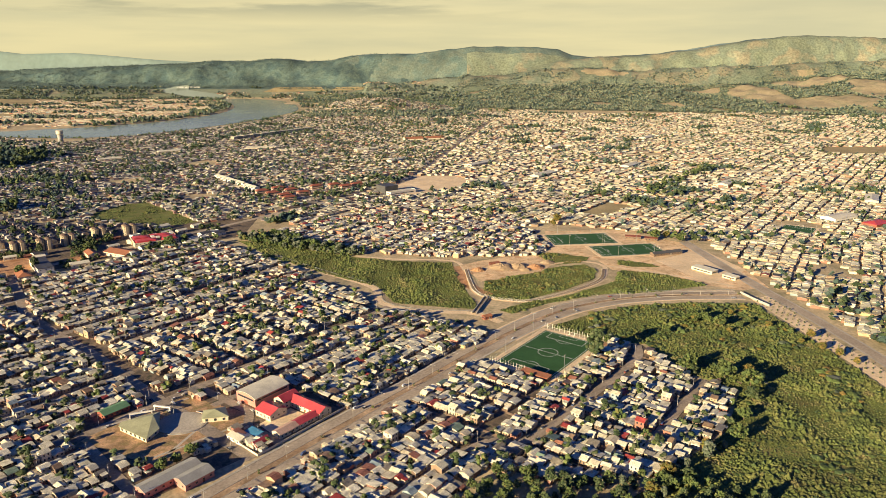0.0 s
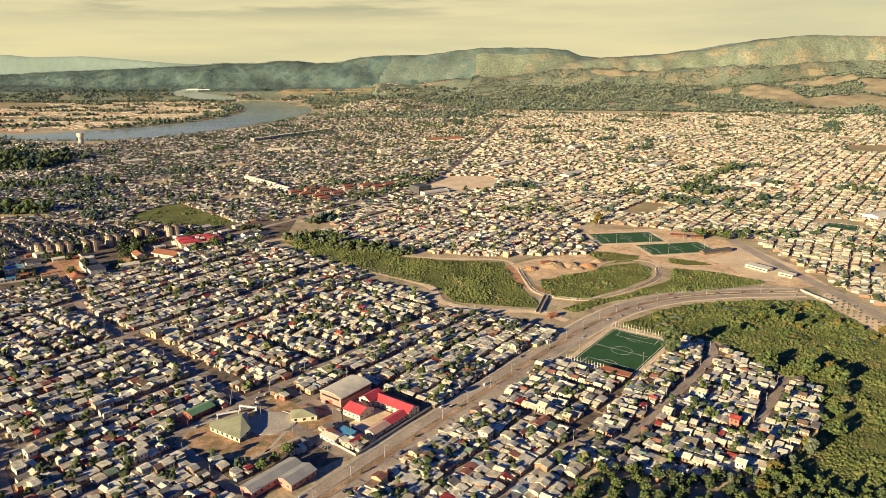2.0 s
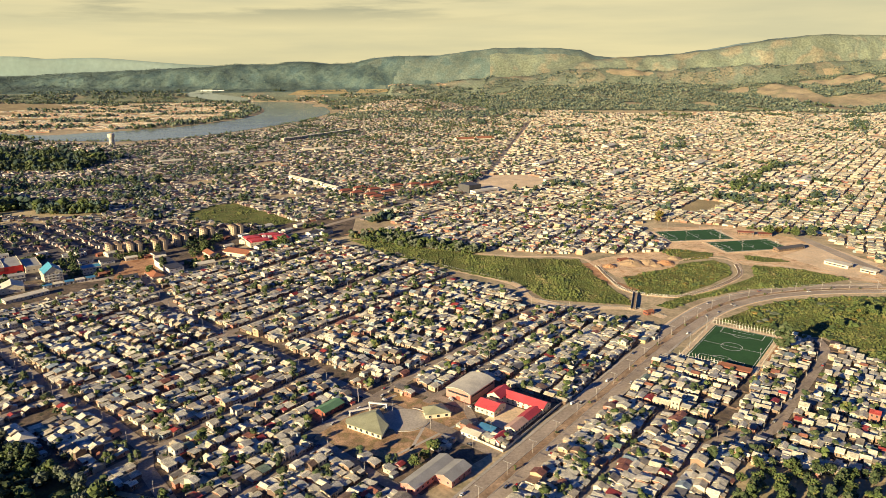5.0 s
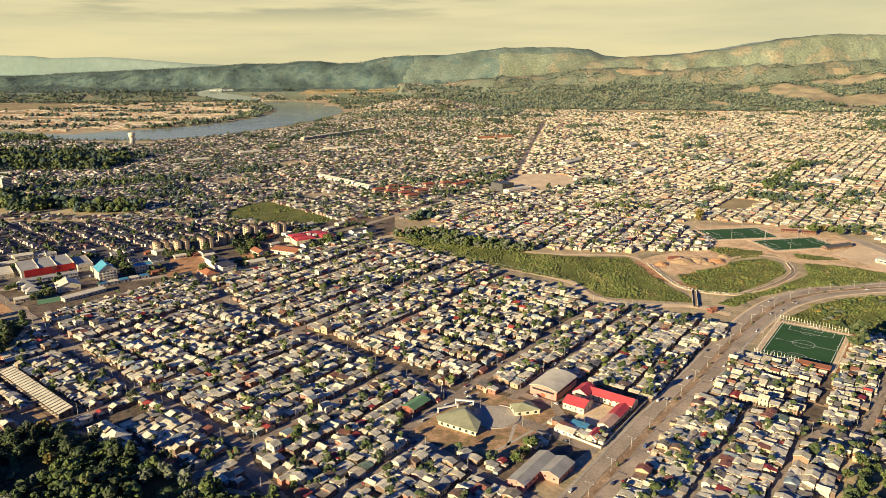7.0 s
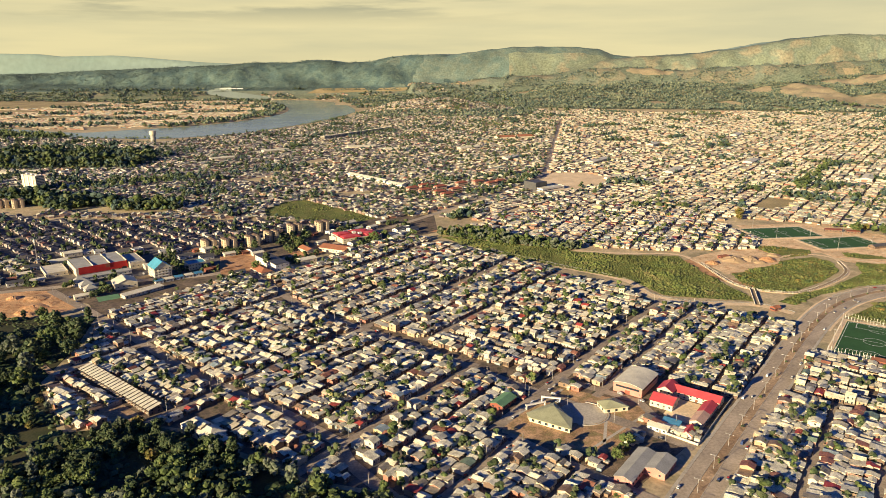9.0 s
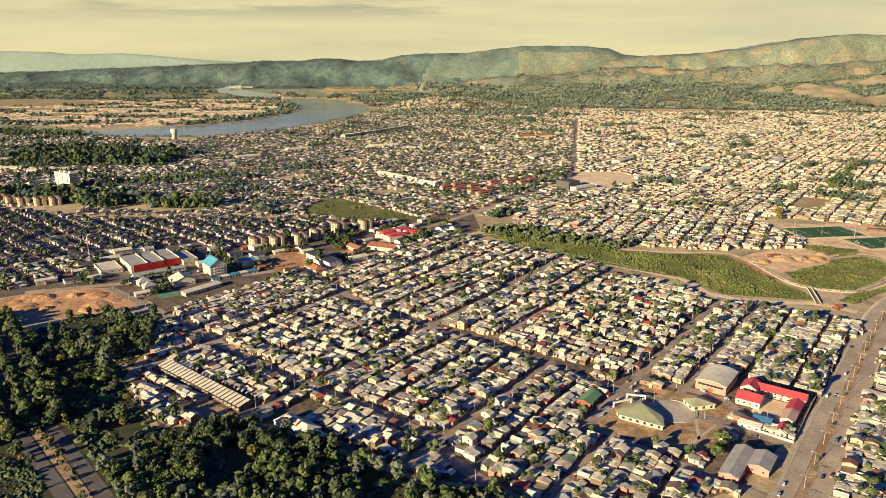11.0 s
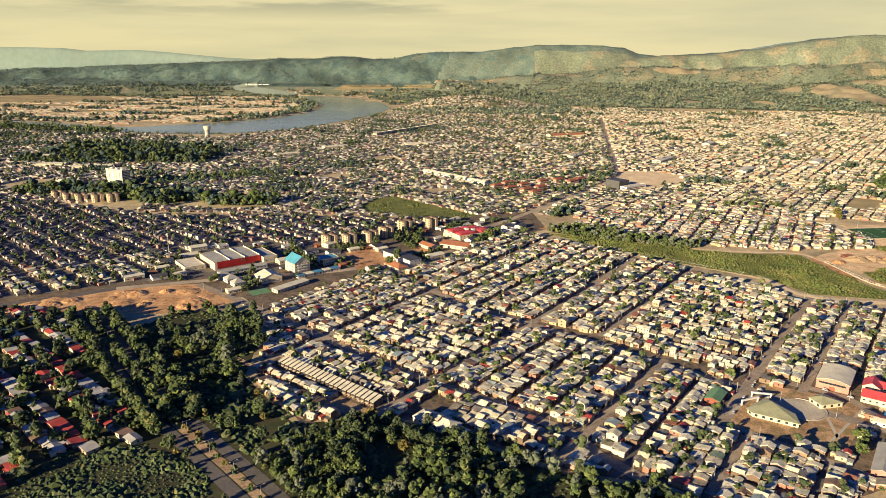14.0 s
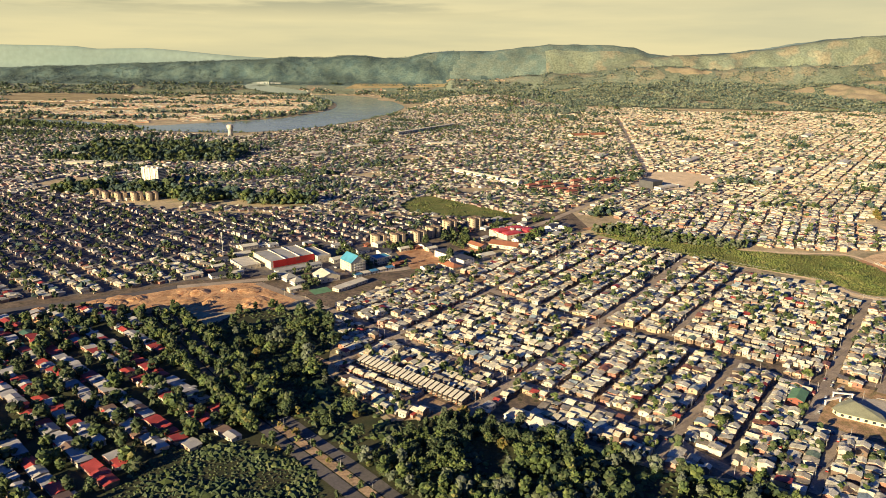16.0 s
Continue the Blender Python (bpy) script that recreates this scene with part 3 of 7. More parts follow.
FIELDS = [[(-2873, 4370), (-2608, 4330), (-2213, 4200), (-2028, 3905), (-2219, 3744), (-2355, 3672), (-2800, 3700)], [(-2700, 3560), (-2100, 3420), (-1990, 3540), (-2500, 3660)], [(-1960, 3150), (-1700, 3080), (-1650, 3200), (-1900, 3260)]]
CLEAR = [(398, 900), (410, 1050), (520, 1060), (600, 985), (640, 860), (640, 780), (600, 770), (470, 850), (460, 890)]
LOT_E = [(602, 738), (625, 752), (632, 664), (641, 564), (648, 420), (632, 420), (622, 564), (613, 650)]
WORKS = [(277, 865), (304, 886), (343, 906), (390, 915), (395, 867), (380, 838), (352, 826), (322, 806), (300, 800), (290, 830)]
PLOT_1 = [(380, 918), (396, 927), (452, 906), (443, 884), (400, 868)]
PLOT_2 = [(487, 893), (520, 880), (536, 862), (500, 862), (484, 872)]
GROVE = [(-60, 1000), (-45, 985), (50, 935), (130, 900), (150, 915), (60, 970), (0, 1020)]
SPECIAL = []


def free(px, py, road=6.0):
    """Where ordinary houses may stand in the far town."""
    ok = np.ones(np.shape(px), bool)
    for poly in (MAIN, SOUTH, MARSH_W, ISLE, MARSH_M, MARSH_E, MARSH_N, PARK, FIELD_W, SUBURB, STRIP, STRIP_S, BIGWOOD, WOOD_W, BEIGE, DRY_1, DRY_2, RIVER, CLEAR, LOT_E, WEST, MID, GROVE):
        ok &= ~inside(px, py, poly)
    for line, w in ((AVENUE, 19), (ROAD_E, 20), (ROAD_N, 10), (ROAD_W, 12), (ROAD_SW, 20)):
        ok &= ~near_line(px, py, line, w)
    ok &= ~near_line(px, py, [(407, 1034), (560, 940)], 70)
    return ok


# ---- open ground ----
sheet("marsh_west", MARSH_W, 0.06, M["marsh"], "green reed marsh beside the housing", category="marsh")
sheet("marsh_isle", ISLE, 0.06, M["marsh"], "marsh plot ringed by a raised footpath", category="marsh")
sheet("marsh_middle", MARSH_M, 0.06, M["marsh"], "green marsh strip beside the curved avenue", category="marsh")
sheet("marsh_east", MARSH_E, 0.06, M["marsh"], "broad green marsh with scrub and tall reeds", category="marsh")
sheet("marsh_north", MARSH_N, 0.06, M["marsh"], "green marsh meadow between housing estates", category="marsh")
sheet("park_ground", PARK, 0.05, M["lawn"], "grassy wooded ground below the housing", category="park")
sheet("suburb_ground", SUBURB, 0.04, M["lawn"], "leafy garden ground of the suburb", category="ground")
sheet("bare_field", FIELD_W, 0.08, M["fieldsoil"], "bare reddish earth plot beside the road", category="field")
sheet("clearing", CLEAR, 0.03, M["workings"], "pale sandy ground round the twin pitches", category="ground")
sheet("gravel_lot", LOT_E, 0.09, M["sand"], "pale gravel verge with rows of young trees", category="ground")
sheet("beige_yard", BEIGE, 0.06, M["sand"], "pale bare yard beside the long road", category="ground")
sheet("dry_plot", DRY_1, 0.06, M["dryfield"], "dry straw-coloured plot among houses", category="field")
sheet("dry_meadow", DRY_2, 0.06, M["dryfield"], "dry straw-coloured meadow at the town's edge", category="field")
sheet("strip_ground", STRIP, 0.03, M["asphalt"], "worn paved yards of the shopping strip", category="ground")
sheet("bank_soil", [(-62, 1015), (-20, 1045), (40, 1030), (60, 1010), (10, 1005), (-40, 1000)], 0.09, M["redsoil"], "bare reddish soil beside the marsh", category="ground")
sheet("estate_ground", WEST, 0.035, M["asphalt"], "dark paved streets and yards of the estates", category="ground")
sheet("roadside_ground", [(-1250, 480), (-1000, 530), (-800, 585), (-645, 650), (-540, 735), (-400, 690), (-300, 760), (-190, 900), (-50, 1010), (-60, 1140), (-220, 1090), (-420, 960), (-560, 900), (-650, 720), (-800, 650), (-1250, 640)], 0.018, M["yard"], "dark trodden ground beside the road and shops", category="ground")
sheet("town_ground", MAIN, 0.03, M["yard"], "trodden earth yards, darkened as shade between the houses", category="ground")
sheet("south_ground", SOUTH, 0.03, M["yard"], "trodden earth yards, darkened as shade between the houses", category="ground")
for poly in FIELDS:
    sheet("crop_field", poly, 0.3, M["dryfield"], "straw-coloured field on the river plain", category="field")


def draped(name, corners, rise, material, label, category):
    """A four-cornered sheet that follows the slope of the land."""
    (ax, ay), (bx, by), (dx, dy), (ex, ey) = corners
    f = Form()
    at_ = [(ax * (1 - p) * (1 - r) + bx * p * (1 - r) + dx * p * r + ex * (1 - p) * r, ay * (1 - p) * (1 - r) + by * p * (1 - r) + dy * p * r + ey * (1 - p) * r) for r in np.linspace(0, 1, 7) for p in np.linspace(0, 1, 9)]
    f.add([(x, y, float(land(x, y)) + rise) for x, y in at_], [(j * 9 + i, j * 9 + i + 1, j * 9 + i + 10, j * 9 + i + 9) for j in range(6) for i in range(8)])
    return tagged(new(name, f.mesh(name, [material])), label, category, kind="structure")


for corners in (((-960, 4560), (-560, 4590), (-600, 4670), (-900, 4665)), ((-520, 4600), (-250, 4610), (-250, 4680), (-500, 4670)), ((-480, 4470), (-330, 4480), (-340, 4520), (-470, 4510))):
    draped("hay_field", corners, 1.6, M["dryfield"], "straw-coloured field near the river bend", "field")
sheet("river", smooth(BANK_S, 6) + smooth(BANK_N[::-1], 6), 0.5, M["water"], "wide calm grey-green river bending past the town", category="river")
ribbon("river_reach", UPPER, 105, 2.0, M["water"], "far reach of the grey-green river", "river", lift=True)
span = thing("river_bridge", "long low white road bridge over the far river", "bridge")
bx0, by0 = -1545, 4655
part("deck", Form().box(bx0, bx0 + 150, by0, by0 + 10, 58, 62, bottom=True), M["paint"], span)
for i in range(6):
    part("pier", Form().box(bx0 + 8 + i * 26, bx0 + 12 + i * 26, by0 + 2, by0 + 8, 44, 58), M["concrete"], span)

# ---- roads ----
ribbon("avenue", AVENUE, 26, 0.10, M["dirt"], "broad avenue with a dusty earth median", "road")
ribbon("carriageway_south", AVENUE, 8.6, 0.16, M["asphalt_worn"], "worn asphalt carriageway of the avenue", "road", off=-7.6)
ribbon("carriageway_north", AVENUE, 8.6, 0.16, M["asphalt_worn"], "worn asphalt carriageway of the avenue", "road", off=7.6)
ribbon("avenue_shoulder", AVENUE[29:], 33, 0.08, M["sand"], "pale sandy shoulder of the curved avenue", "road")
ribbon("kerb_south", AVENUE, 0.4, 0.10, M["concrete"], "pale concrete kerb", "kerb", off=-3.1, height=0.22)
ribbon("kerb_north", AVENUE, 0.4, 0.10, M["concrete"], "pale concrete kerb", "kerb", off=3.1, height=0.22)
ribbon("pavement_south", AVENUE, 2.2, 0.10, M["concrete"], "pale concrete pavement", "pavement", off=-13.2, height=0.15)
ribbon("pavement_north", AVENUE, 2.2, 0.10, M["concrete"], "pale concrete pavement", "pavement", off=13.2, height=0.15)
ribbon("road_east", ROAD_E, 16, 0.10, M["concrete"], "pale concrete verge of the side road", "road")
ribbon("road_east_lane", ROAD_E, 11, 0.16, M["asphalt_worn"], "asphalt side road along the marsh", "road")
ribbon("road_north", ROAD_N, 11, 0.12, M["asphalt_worn"], "long straight asphalt road through the town", "road")
ribbon("road_west", ROAD_W, 12, 0.12, M["asphalt"], "asphalt road past the bare field", "road")
ribbon("road_park_left", ROAD_SW, 9, 0.14, M["asphalt"], "asphalt carriageway through the trees", "road", off=-9)
ribbon("road_park_right", ROAD_SW, 9, 0.14, M["asphalt"], "asphalt carriageway through the trees", "road", off=9)
ribbon("road_park_median", ROAD_SW, 7, 0.10, M["dirt"], "dry earth median with small trees", "road")

STREETS = []          # (line, half width)
for v, u0, u1, w in ((-152, 505, 690, 4), (-187, 300, 345, 6), (-187, 505, 690, 4), (-220, 440, 695, 7), (-238, 262, 352, 7), (-257, 352, 690, 9), (-291, 245, 410, 6), (-328, 228, 436, 9),
                     (-363, 290, 430, 5), (-394, 290, 430, 5), (-394, 450, 712, 8), (-427, 290, 430, 5), (-427, 450, 712, 5), (-462, 212, 718, 9), (-497, 450, 722, 5), (-530, 450, 728, 6), (-565, 450, 732, 5),
                     (-600, 225, 735, 7), (-635, 450, 738, 5)):
    STREETS.append((uvs([(u0, v), ((u0 + u1) / 2, v), (u1, v - (6 if v < -450 else 0))]), w))
STREETS.append((uvs([(412, -135), (416, -200), (420, -262), (425, -315), (433, -384), (436, -464), (444, -553), (466, -620), (490, -700)]), 11))
STREETS.append((uvs([(250, -262), (262, -310), (276, -334), (281, -393), (280, -460), (285, -546), (301, -669), (314, -825)]), 10))
STREETS.append((uvs([(340, -135), (343, -175), (352, -245)]), 8))
STREETS.append((uvs([(436, -136), (436, -172), (452, -190), (452, -262)]), 8))
STREETS.append((uvs([(600, -470), (610, -690)]), 6))
LANES_A = [(176, 4), (206, 5), (236, 5), (281, 10), (313, 6), (345, 6), (377, 6), (409, 6), (441, 10)]     # rows across, west blocks
LANES_B = [(441, 10), (474, 6), (507, 6), (540, 6), (573, 6), (606, 6), (639, 6), (672, 6), (700, 4)]     # rows across, north-east blocks
LANES_C = [(300, 3), (333, 3), (366, 3), (399, 3), (432, 3), (465, 3), (498, 3), (535, 4), (568, 3), (600, 3), (632, 3), (664, 3), (696, 3), (728, 3), (760, 3)]   # south of the avenue
for u, w in LANES_A[1:-1]:
    if w < 8:
        STREETS.append((uvs([(u, -468), (u, -540), (u + 8, -625)]), w))
for u, w in LANES_B[1:-1]:
    STREETS.append((uvs([(u, -262), (u, -330), (u, -390)]), w))
for u, w in LANES_C[3:-1]:
    if u > 510:
        STREETS.append((uvs([(u, -84 if u < 634 else -20), (u, 0), (u, 100)]), w))
for v, u0, u1, w in ((-69, 330, 535, 6.5), (-30, 395, 505, 6.5), (73, 600, 715, 7)):
    STREETS.append((uvs([(u0, v), ((u0 + u1) / 2, v), (u1, v)]), w))
STREETS.append((smooth(uvs([(500, -27), (528, -17), (544, 2), (603, 7), (716, 11), (752, 0)])), 8))
STREETS.append((uvs([(535, -102), (535, -69), (530, -20)]), 6))
for i, (line, w) in enumerate(STREETS):
    ribbon("street", line, w, 0.12 + 0.005 * i, M["street"] if w > 6 else M["asphalt"] if w == 6 else M["dirt"], "worn street between house rows" if w > 5 else "narrow dusty lane between house rows", "street")
# footpaths of the marsh
PATHS = [smooth([(-30, 1000), (21, 910), (105, 832), (172, 776), (189, 722), (226, 698), (289, 690), (317, 665)]),
         smooth([(60, 985), (128, 912), (191, 892), (266, 885), (284, 839), (288, 800), (293, 759), (310, 738), (352, 728), (405, 762), (448, 806), (462, 868), (420, 882), (330, 830), (300, 800)]),
         smooth([(462, 868), (500, 850), (560, 815), (600, 785)]), smooth([(284, 839), (340, 860), (400, 905)])]
for i, (line, w) in enumerate(zip(PATHS, (9, 6, 6, 12))):
    ribbon("footpath", line, w, 0.14 + 0.006 * i, M["sand"], "pale sandy footpath beside the marsh", "path")
ribbon("embankment", smooth([(268, 860), (276, 800), (290, 765), (305, 745)]), 14, 0.10, M["redsoil"], "bare reddish bank beside the footpath", "ground", off=6)

# ---- houses ----
def lots(rowlines, keep, step_u=(6.5, 9.5)):
    """Places along lines of rows: x, y, turn."""
    out = []
    for (x0, y0), (x1, y1) in rowlines:
        length = math.hypot(x1 - x0, y1 - y0)
        a = math.atan2(y1 - y0, x1 - x0)
        n = int(length / step_u[0]) + 1
        w = rng.uniform(*step_u, n)
        d = np.cumsum(w + rng.uniform(0.0, 0.8, n) + (rng.random(n) < 0.05) * rng.uniform(3, 8, n)) + rng.uniform(0, 4) - w / 2
        w, d = w[d < length], d[d < length]
        out.append(np.stack([x0 + d * math.cos(a), y0 + d * math.sin(a), np.full(len(d), a), w], 1))
    out = np.concatenate(out)
    return out[keep(out[:, 0], out[:, 1])]


def off_street(px, py, extra=4.2):
    ok = np.ones(np.shape(px), bool)
    for line, w in STREETS:
        if w > 6:
            ok &= ~near_line(px, py, line, w / 2 + extra)
    for line, w in ((AVENUE, 15.5), (ROAD_N, 10)):
        ok &= ~near_line(px, py, line, w)
    for poly in (PLAZA, SCHOOLS, CORNER, *SPECIAL):
        ok &= ~inside(px, py, poly)
    return ok


SPECIAL.append(uvs([(216, -452), (216, -428), (262, -420), (262, -450)]))
SPECIAL.append(uvs([(340, -760), (340, -726), (402, -726), (402, -745)]))
SPECIAL.append(uvs([(219, -588), (238, -588), (238, -466), (219, -466)]))
SPECIAL.append(uvs([(194, -508), (219, -508), (219, -468), (194, -468)]))
SPECIAL.append(uvs([(364, -284), (364, -262), (402, -262), (402, -284)]))



def off_lanes(px, py, room=1.5):
    """Clear of every street and lane of the grid."""
    ok = np.ones(np.shape(px), bool)
    for line, w in STREETS:
        ok &= ~near_line(px, py, line, w / 2 + room)
    return ok


def rows_between(lanes, s0, s1, pitch=8.6, across=False):
    """Rows of houses between neighbouring lanes (place, width), along the grid or across it."""
    out = []
    lanes = sorted(lanes)
    for (p1, w1), (p2, w2) in zip(lanes, lanes[1:]):
        a, b = p1 + w1 / 2 + 0.4, p2 - w2 / 2 - 0.4
        n = max(1, round((b - a) / pitch))
        for i in range(n):
            p = a + (i + 0.5) * (b - a) / n
            out.append((xy(p, s0), xy(p, s1)) if across else (xy(s0, p), xy(s1, p)))
    return out


allowed = lambda a, b: inside(a, b, MAIN) & off_street(a, b, 2.5)
WIDTHS = (5.2, 8.0)
LOWER = [(-136, 0), (-160, 3), (-187, 5), (-238, 7), (-262, 3), (-291, 5), (-328, 9), (-363, 4), (-394, 4), (-427, 4), (-462, 9)]
LEFT = [(-462, 9), (-497, 4), (-530, 5), (-565, 4), (-600, 6), (-635, 4), (-668, 4), (-700, 2)]
main = np.concatenate([
    lots(rows_between(LOWER, 286, 432), allowed, WIDTHS),
    lots(rows_between(LOWER[:7], 228, 284), allowed, WIDTHS),
    lots(rows_between([(212, 2), (236, 4), (281, 10)], -458, -332, across=True), allowed, WIDTHS),
    lots(rows_between(LANES_A, -596, -467, across=True), allowed, WIDTHS),
    lots(rows_between(LEFT[4:], 225, 470), allowed, WIDTHS),
    lots(rows_between([(-126, 0), (-152, 4), (-187, 4), (-220, 7), (-257, 9)], 436, 720), allowed, WIDTHS),
    lots(rows_between(LANES_B, -390, -261, across=True), allowed, WIDTHS),
    lots(rows_between([(-394, 8), (-427, 4)] + LEFT, 447, 760), allowed, WIDTHS)])
south_ok = lambda a, b: inside(a, b, SOUTH) & off_street(a, b, 2.4)
south = np.concatenate([
    lots(rows_between([(-104, 0), (-71.5, 0)], 300, 532), south_ok, WIDTHS),
    lots(rows_between([(-66.5, 0), (-32.5, 0)], 330, 530), south_ok, WIDTHS),
    lots(rows_between([(-27.5, 0), (-2, 0)], 400, 500), south_ok, WIDTHS),
    lots(rows_between([q for q in LANES_C if q[0] >= 535], -104, -33, across=True), south_ok, WIDTHS),
    lots(rows_between([q for q in LANES_C if q[0] >= 498], -26, 114, across=True), south_ok, WIDTHS)])

# templates, one unit of footprint = 1 m; slots: 0 wall, 1 roof, 2 glass, 3 fence
def house_form(kind, windows=True):
    f = Form()
    w, d = 3.6, 4.3
    if kind in (0, 1, 4):
        h = 2.5 if kind != 4 else 4.7
        rise = 0.7 if kind == 0 else 1.0
        f.box(-w, w, -d, d, 0, h, 0, top=False).ends(-w, w, -d, d, h, rise, 0).gable(-w, w, -d, d, h, rise, slot=1)
    elif kind == 2:
        h = 2.6
        f.box(-w, w, -d, d, 0, h, 0, top=False)
        f.lean(-w - 0.3, w + 0.3, -d - 0.3, d + 0.3, h, h + 0.8, slot=1)
    elif kind == 3:
        h = 2.5
        f.box(-w, w, -d, d, 0, h, 0, top=False)
        g = Form()
        g.box(-d, d, -w, w, 0, h, 0, top=False)
        g.ends(-d, d, -w, w, h, 0.8, 0)
        g.gable(-d, d, -w, w, h, 0.8, slot=1)
        f.v, f.f, f.m = [(-y, x, z) for x, y, z in g.v], list(g.f), list(g.m)
    elif kind == 5:
        h = 2.6
        f.box(-w, w, -d, 0.4, 0, h, 0, top=False).ends(-w, w, -d, 0.4, h, 0.7, 0).gable(-w, w, -d, 0.4, h, 0.7, slot=1)
        f.box(-w, 0.6, 0.4, d, 0, 2.1, 0, top=False).lean(-w - 0.2, 0.8, 0.4, d + 0.3, 2.55, 2.1, slot=1)
    if windows:
        hs = [1.0] + ([3.2] if kind == 4 else [])
        for z in hs:
            for x in (-2.0, 1.2):
                for s in (-1, 1):
                    y = s * (d + 0.02) if not (kind == 5 and s > 0) else 0.42
                    f.add([(x, y, z), (x + 1.1, y, z), (x + 1.1, y, z + 1.0), (x, y, z + 1.0)], [(0, 1, 2, 3) if s < 0 else (3, 2, 1, 0)], 2)
            for s in (-1, 1):
                x = s * (w + 0.02)
                f.add([(x, -1.5, z), (x, -0.3, z), (x, -0.3, z + 1.0), (x, -1.5, z + 1.0)], [(0, 1, 2, 3)], 2)
    return f


def shed_form(kind):
    f = Form()
    if kind == 0:
        f.box(-1.6, 1.6, -2.2, 2.2, 0, 2.0, 0, top=False).lean(-1.8, 1.8, -2.4, 2.4, 1.95, 2.45, slot=1)
    elif kind == 1:
        f.box(-2.6, 2.6, -1.6, 1.6, 0, 2.2, 0, top=False).lean(-2.8, 2.8, -1.8, 1.8, 2.5, 2.1, slot=1)
    else:
        f.box(-1.3, 1.3, -1.3, 1.3, 0, 2.0, 0, top=False).ends(-1.3, 1.3, -1.3, 1.3, 2.0, 0.6, 0).gable(-1.3, 1.3, -1.3, 1.3, 2.0, 0.6, over=0.2, slot=1)
    return f


HOUSE = [house_form(i) for i in range(6)]
PLAIN = [house_form(i, False) for i in range(6)]
SHED = [shed_form(i) for i in range(3)]


def hut_form(turned, h=2.5, rise=1.3, w=3.9, d=4.6):
    """A far-off house: walls, gables and two roof planes."""
    f = Form().box(-w, w, -d, d, 0, h, 0, top=False).ends(-w, w, -d, d, h, rise, 0)
    f.add([(-w - 0.3, -d - 0.3, h - 0.1), (w + 0.3, -d - 0.3, h - 0.1), (w + 0.3, 0, h + rise + 0.06), (-w - 0.3, 0, h + rise + 0.06), (w + 0.3, d + 0.3, h - 0.1), (-w - 0.3, d + 0.3, h - 0.1)], [(0, 1, 2, 3), (3, 2, 4, 5)], 1)
    if turned:
        f.v = [(-y, x, z) for x, y, z in f.v]
    return f


HUT = [hut_form(False), hut_form(True), hut_form(False, 2.7, 0.8), hut_form(True, 4.6, 1.3)]
FENCE = Form().box(-0.5, 0.5, -0.05, 0.05, 0, 1.7, 0)


def settle(name, places, forms, label, sheds=1.25, fences=True, deep=(0.76, 1.08), wide=(0.88, 1.12), tall=(1.0, 1.6), mats=("wall", "roof")):
    """Joins houses, their sheds and lot fences at the given places into one mesh."""
    crowd = Crowd()
    n = len(places)
    pick = rng.choice(len(forms), n, p=np.array([4, 3, 4, 4, 1.2, 5][: len(forms)]) / sum([4, 3, 4, 4, 1.2, 5][: len(forms)]))
    flip = rng.integers(0, 2, n) * math.pi
    for i, form in enumerate(forms):
        q = places[pick == i]
        m = len(q)
        crowd.put(form, q[:, 0] + rng.normal(0, 0.5, m), q[:, 1] + rng.normal(0, 0.5, m), land(q[:, 0], q[:, 1]), q[:, 2] + flip[pick == i] + rng.normal(0, 0.022, m),
                  q[:, 3] / 7.9 * rng.uniform(*wide, m), rng.uniform(*deep, m), rng.uniform(*tall, m))
    for i, form in enumerate(SHED if sheds else ()):
        take = rng.random(n) < sheds / 2
        q = places[take]
        m = len(q)
        s = rng.choice([-1, 1], m)
        along, across = rng.uniform(-3.6, 3.6, m), s * rng.uniform(3.2, 5.6, m)
        sx_, sy_ = q[:, 0] + along * np.cos(q[:, 2]) - across * np.sin(q[:, 2]), q[:, 1] + along * np.sin(q[:, 2]) + across * np.cos(q[:, 2])
        ok = off_lanes(sx_, sy_) if fences else np.ones(m, bool)
        m = int(ok.sum())
        crowd.put(form, sx_[ok], sy_[ok], land(sx_[ok], sy_[ok]), q[ok, 2] + rng.normal(0, 0.06, m) + rng.integers(0, 4, m) * math.pi / 2, rng.uniform(0.7, 1.3, m), rng.uniform(0.7, 1.3, m), rng.uniform(0.8, 1.5, m))
    if fences:
        m = n
        crowd.put(Form().add(FENCE.v, FENCE.f, 3), places[:, 0] + places[:, 3] / 2 * np.cos(places[:, 2]), places[:, 1] + places[:, 3] / 2 * np.sin(places[:, 2]), 0.0, places[:, 2] + math.pi / 2, 11.0, 1.0, rng.uniform(0.8, 1.2, m))
        for s in (-5.3, 5.3):
            q = places[rng.random(n) < 0.6]
            crowd.put(Form().add(FENCE.v, FENCE.f, 3), q[:, 0] - s * np.sin(q[:, 2]), q[:, 1] + s * np.cos(q[:, 2]), 0.0, q[:, 2] + rng.normal(0, 0.02, len(q)), q[:, 3] * 0.9, 1.0, rng.uniform(0.8, 1.3, len(q)))
    return crowd.make(name, [M[mats[0]], M[mats[1]], M["glass"], M["fence"]], label, "houses")


# the nearest houses are things of their own; the others are joined
NEAR_M = inside(main[:, 0], main[:, 1], uvs([(160, -150), (320, -150), (320, -540), (160, -540)]))
NEAR_S = inside(south[:, 0], south[:, 1], uvs([(290, -106), (505, -106), (505, -5), (290, -5)]))
settle("town_houses", main[~NEAR_M], HOUSE, "tightly packed small low houses with pale sheet roofs")
settle("south_houses", south[~NEAR_S], HOUSE, "tightly packed small low houses beside the marsh")


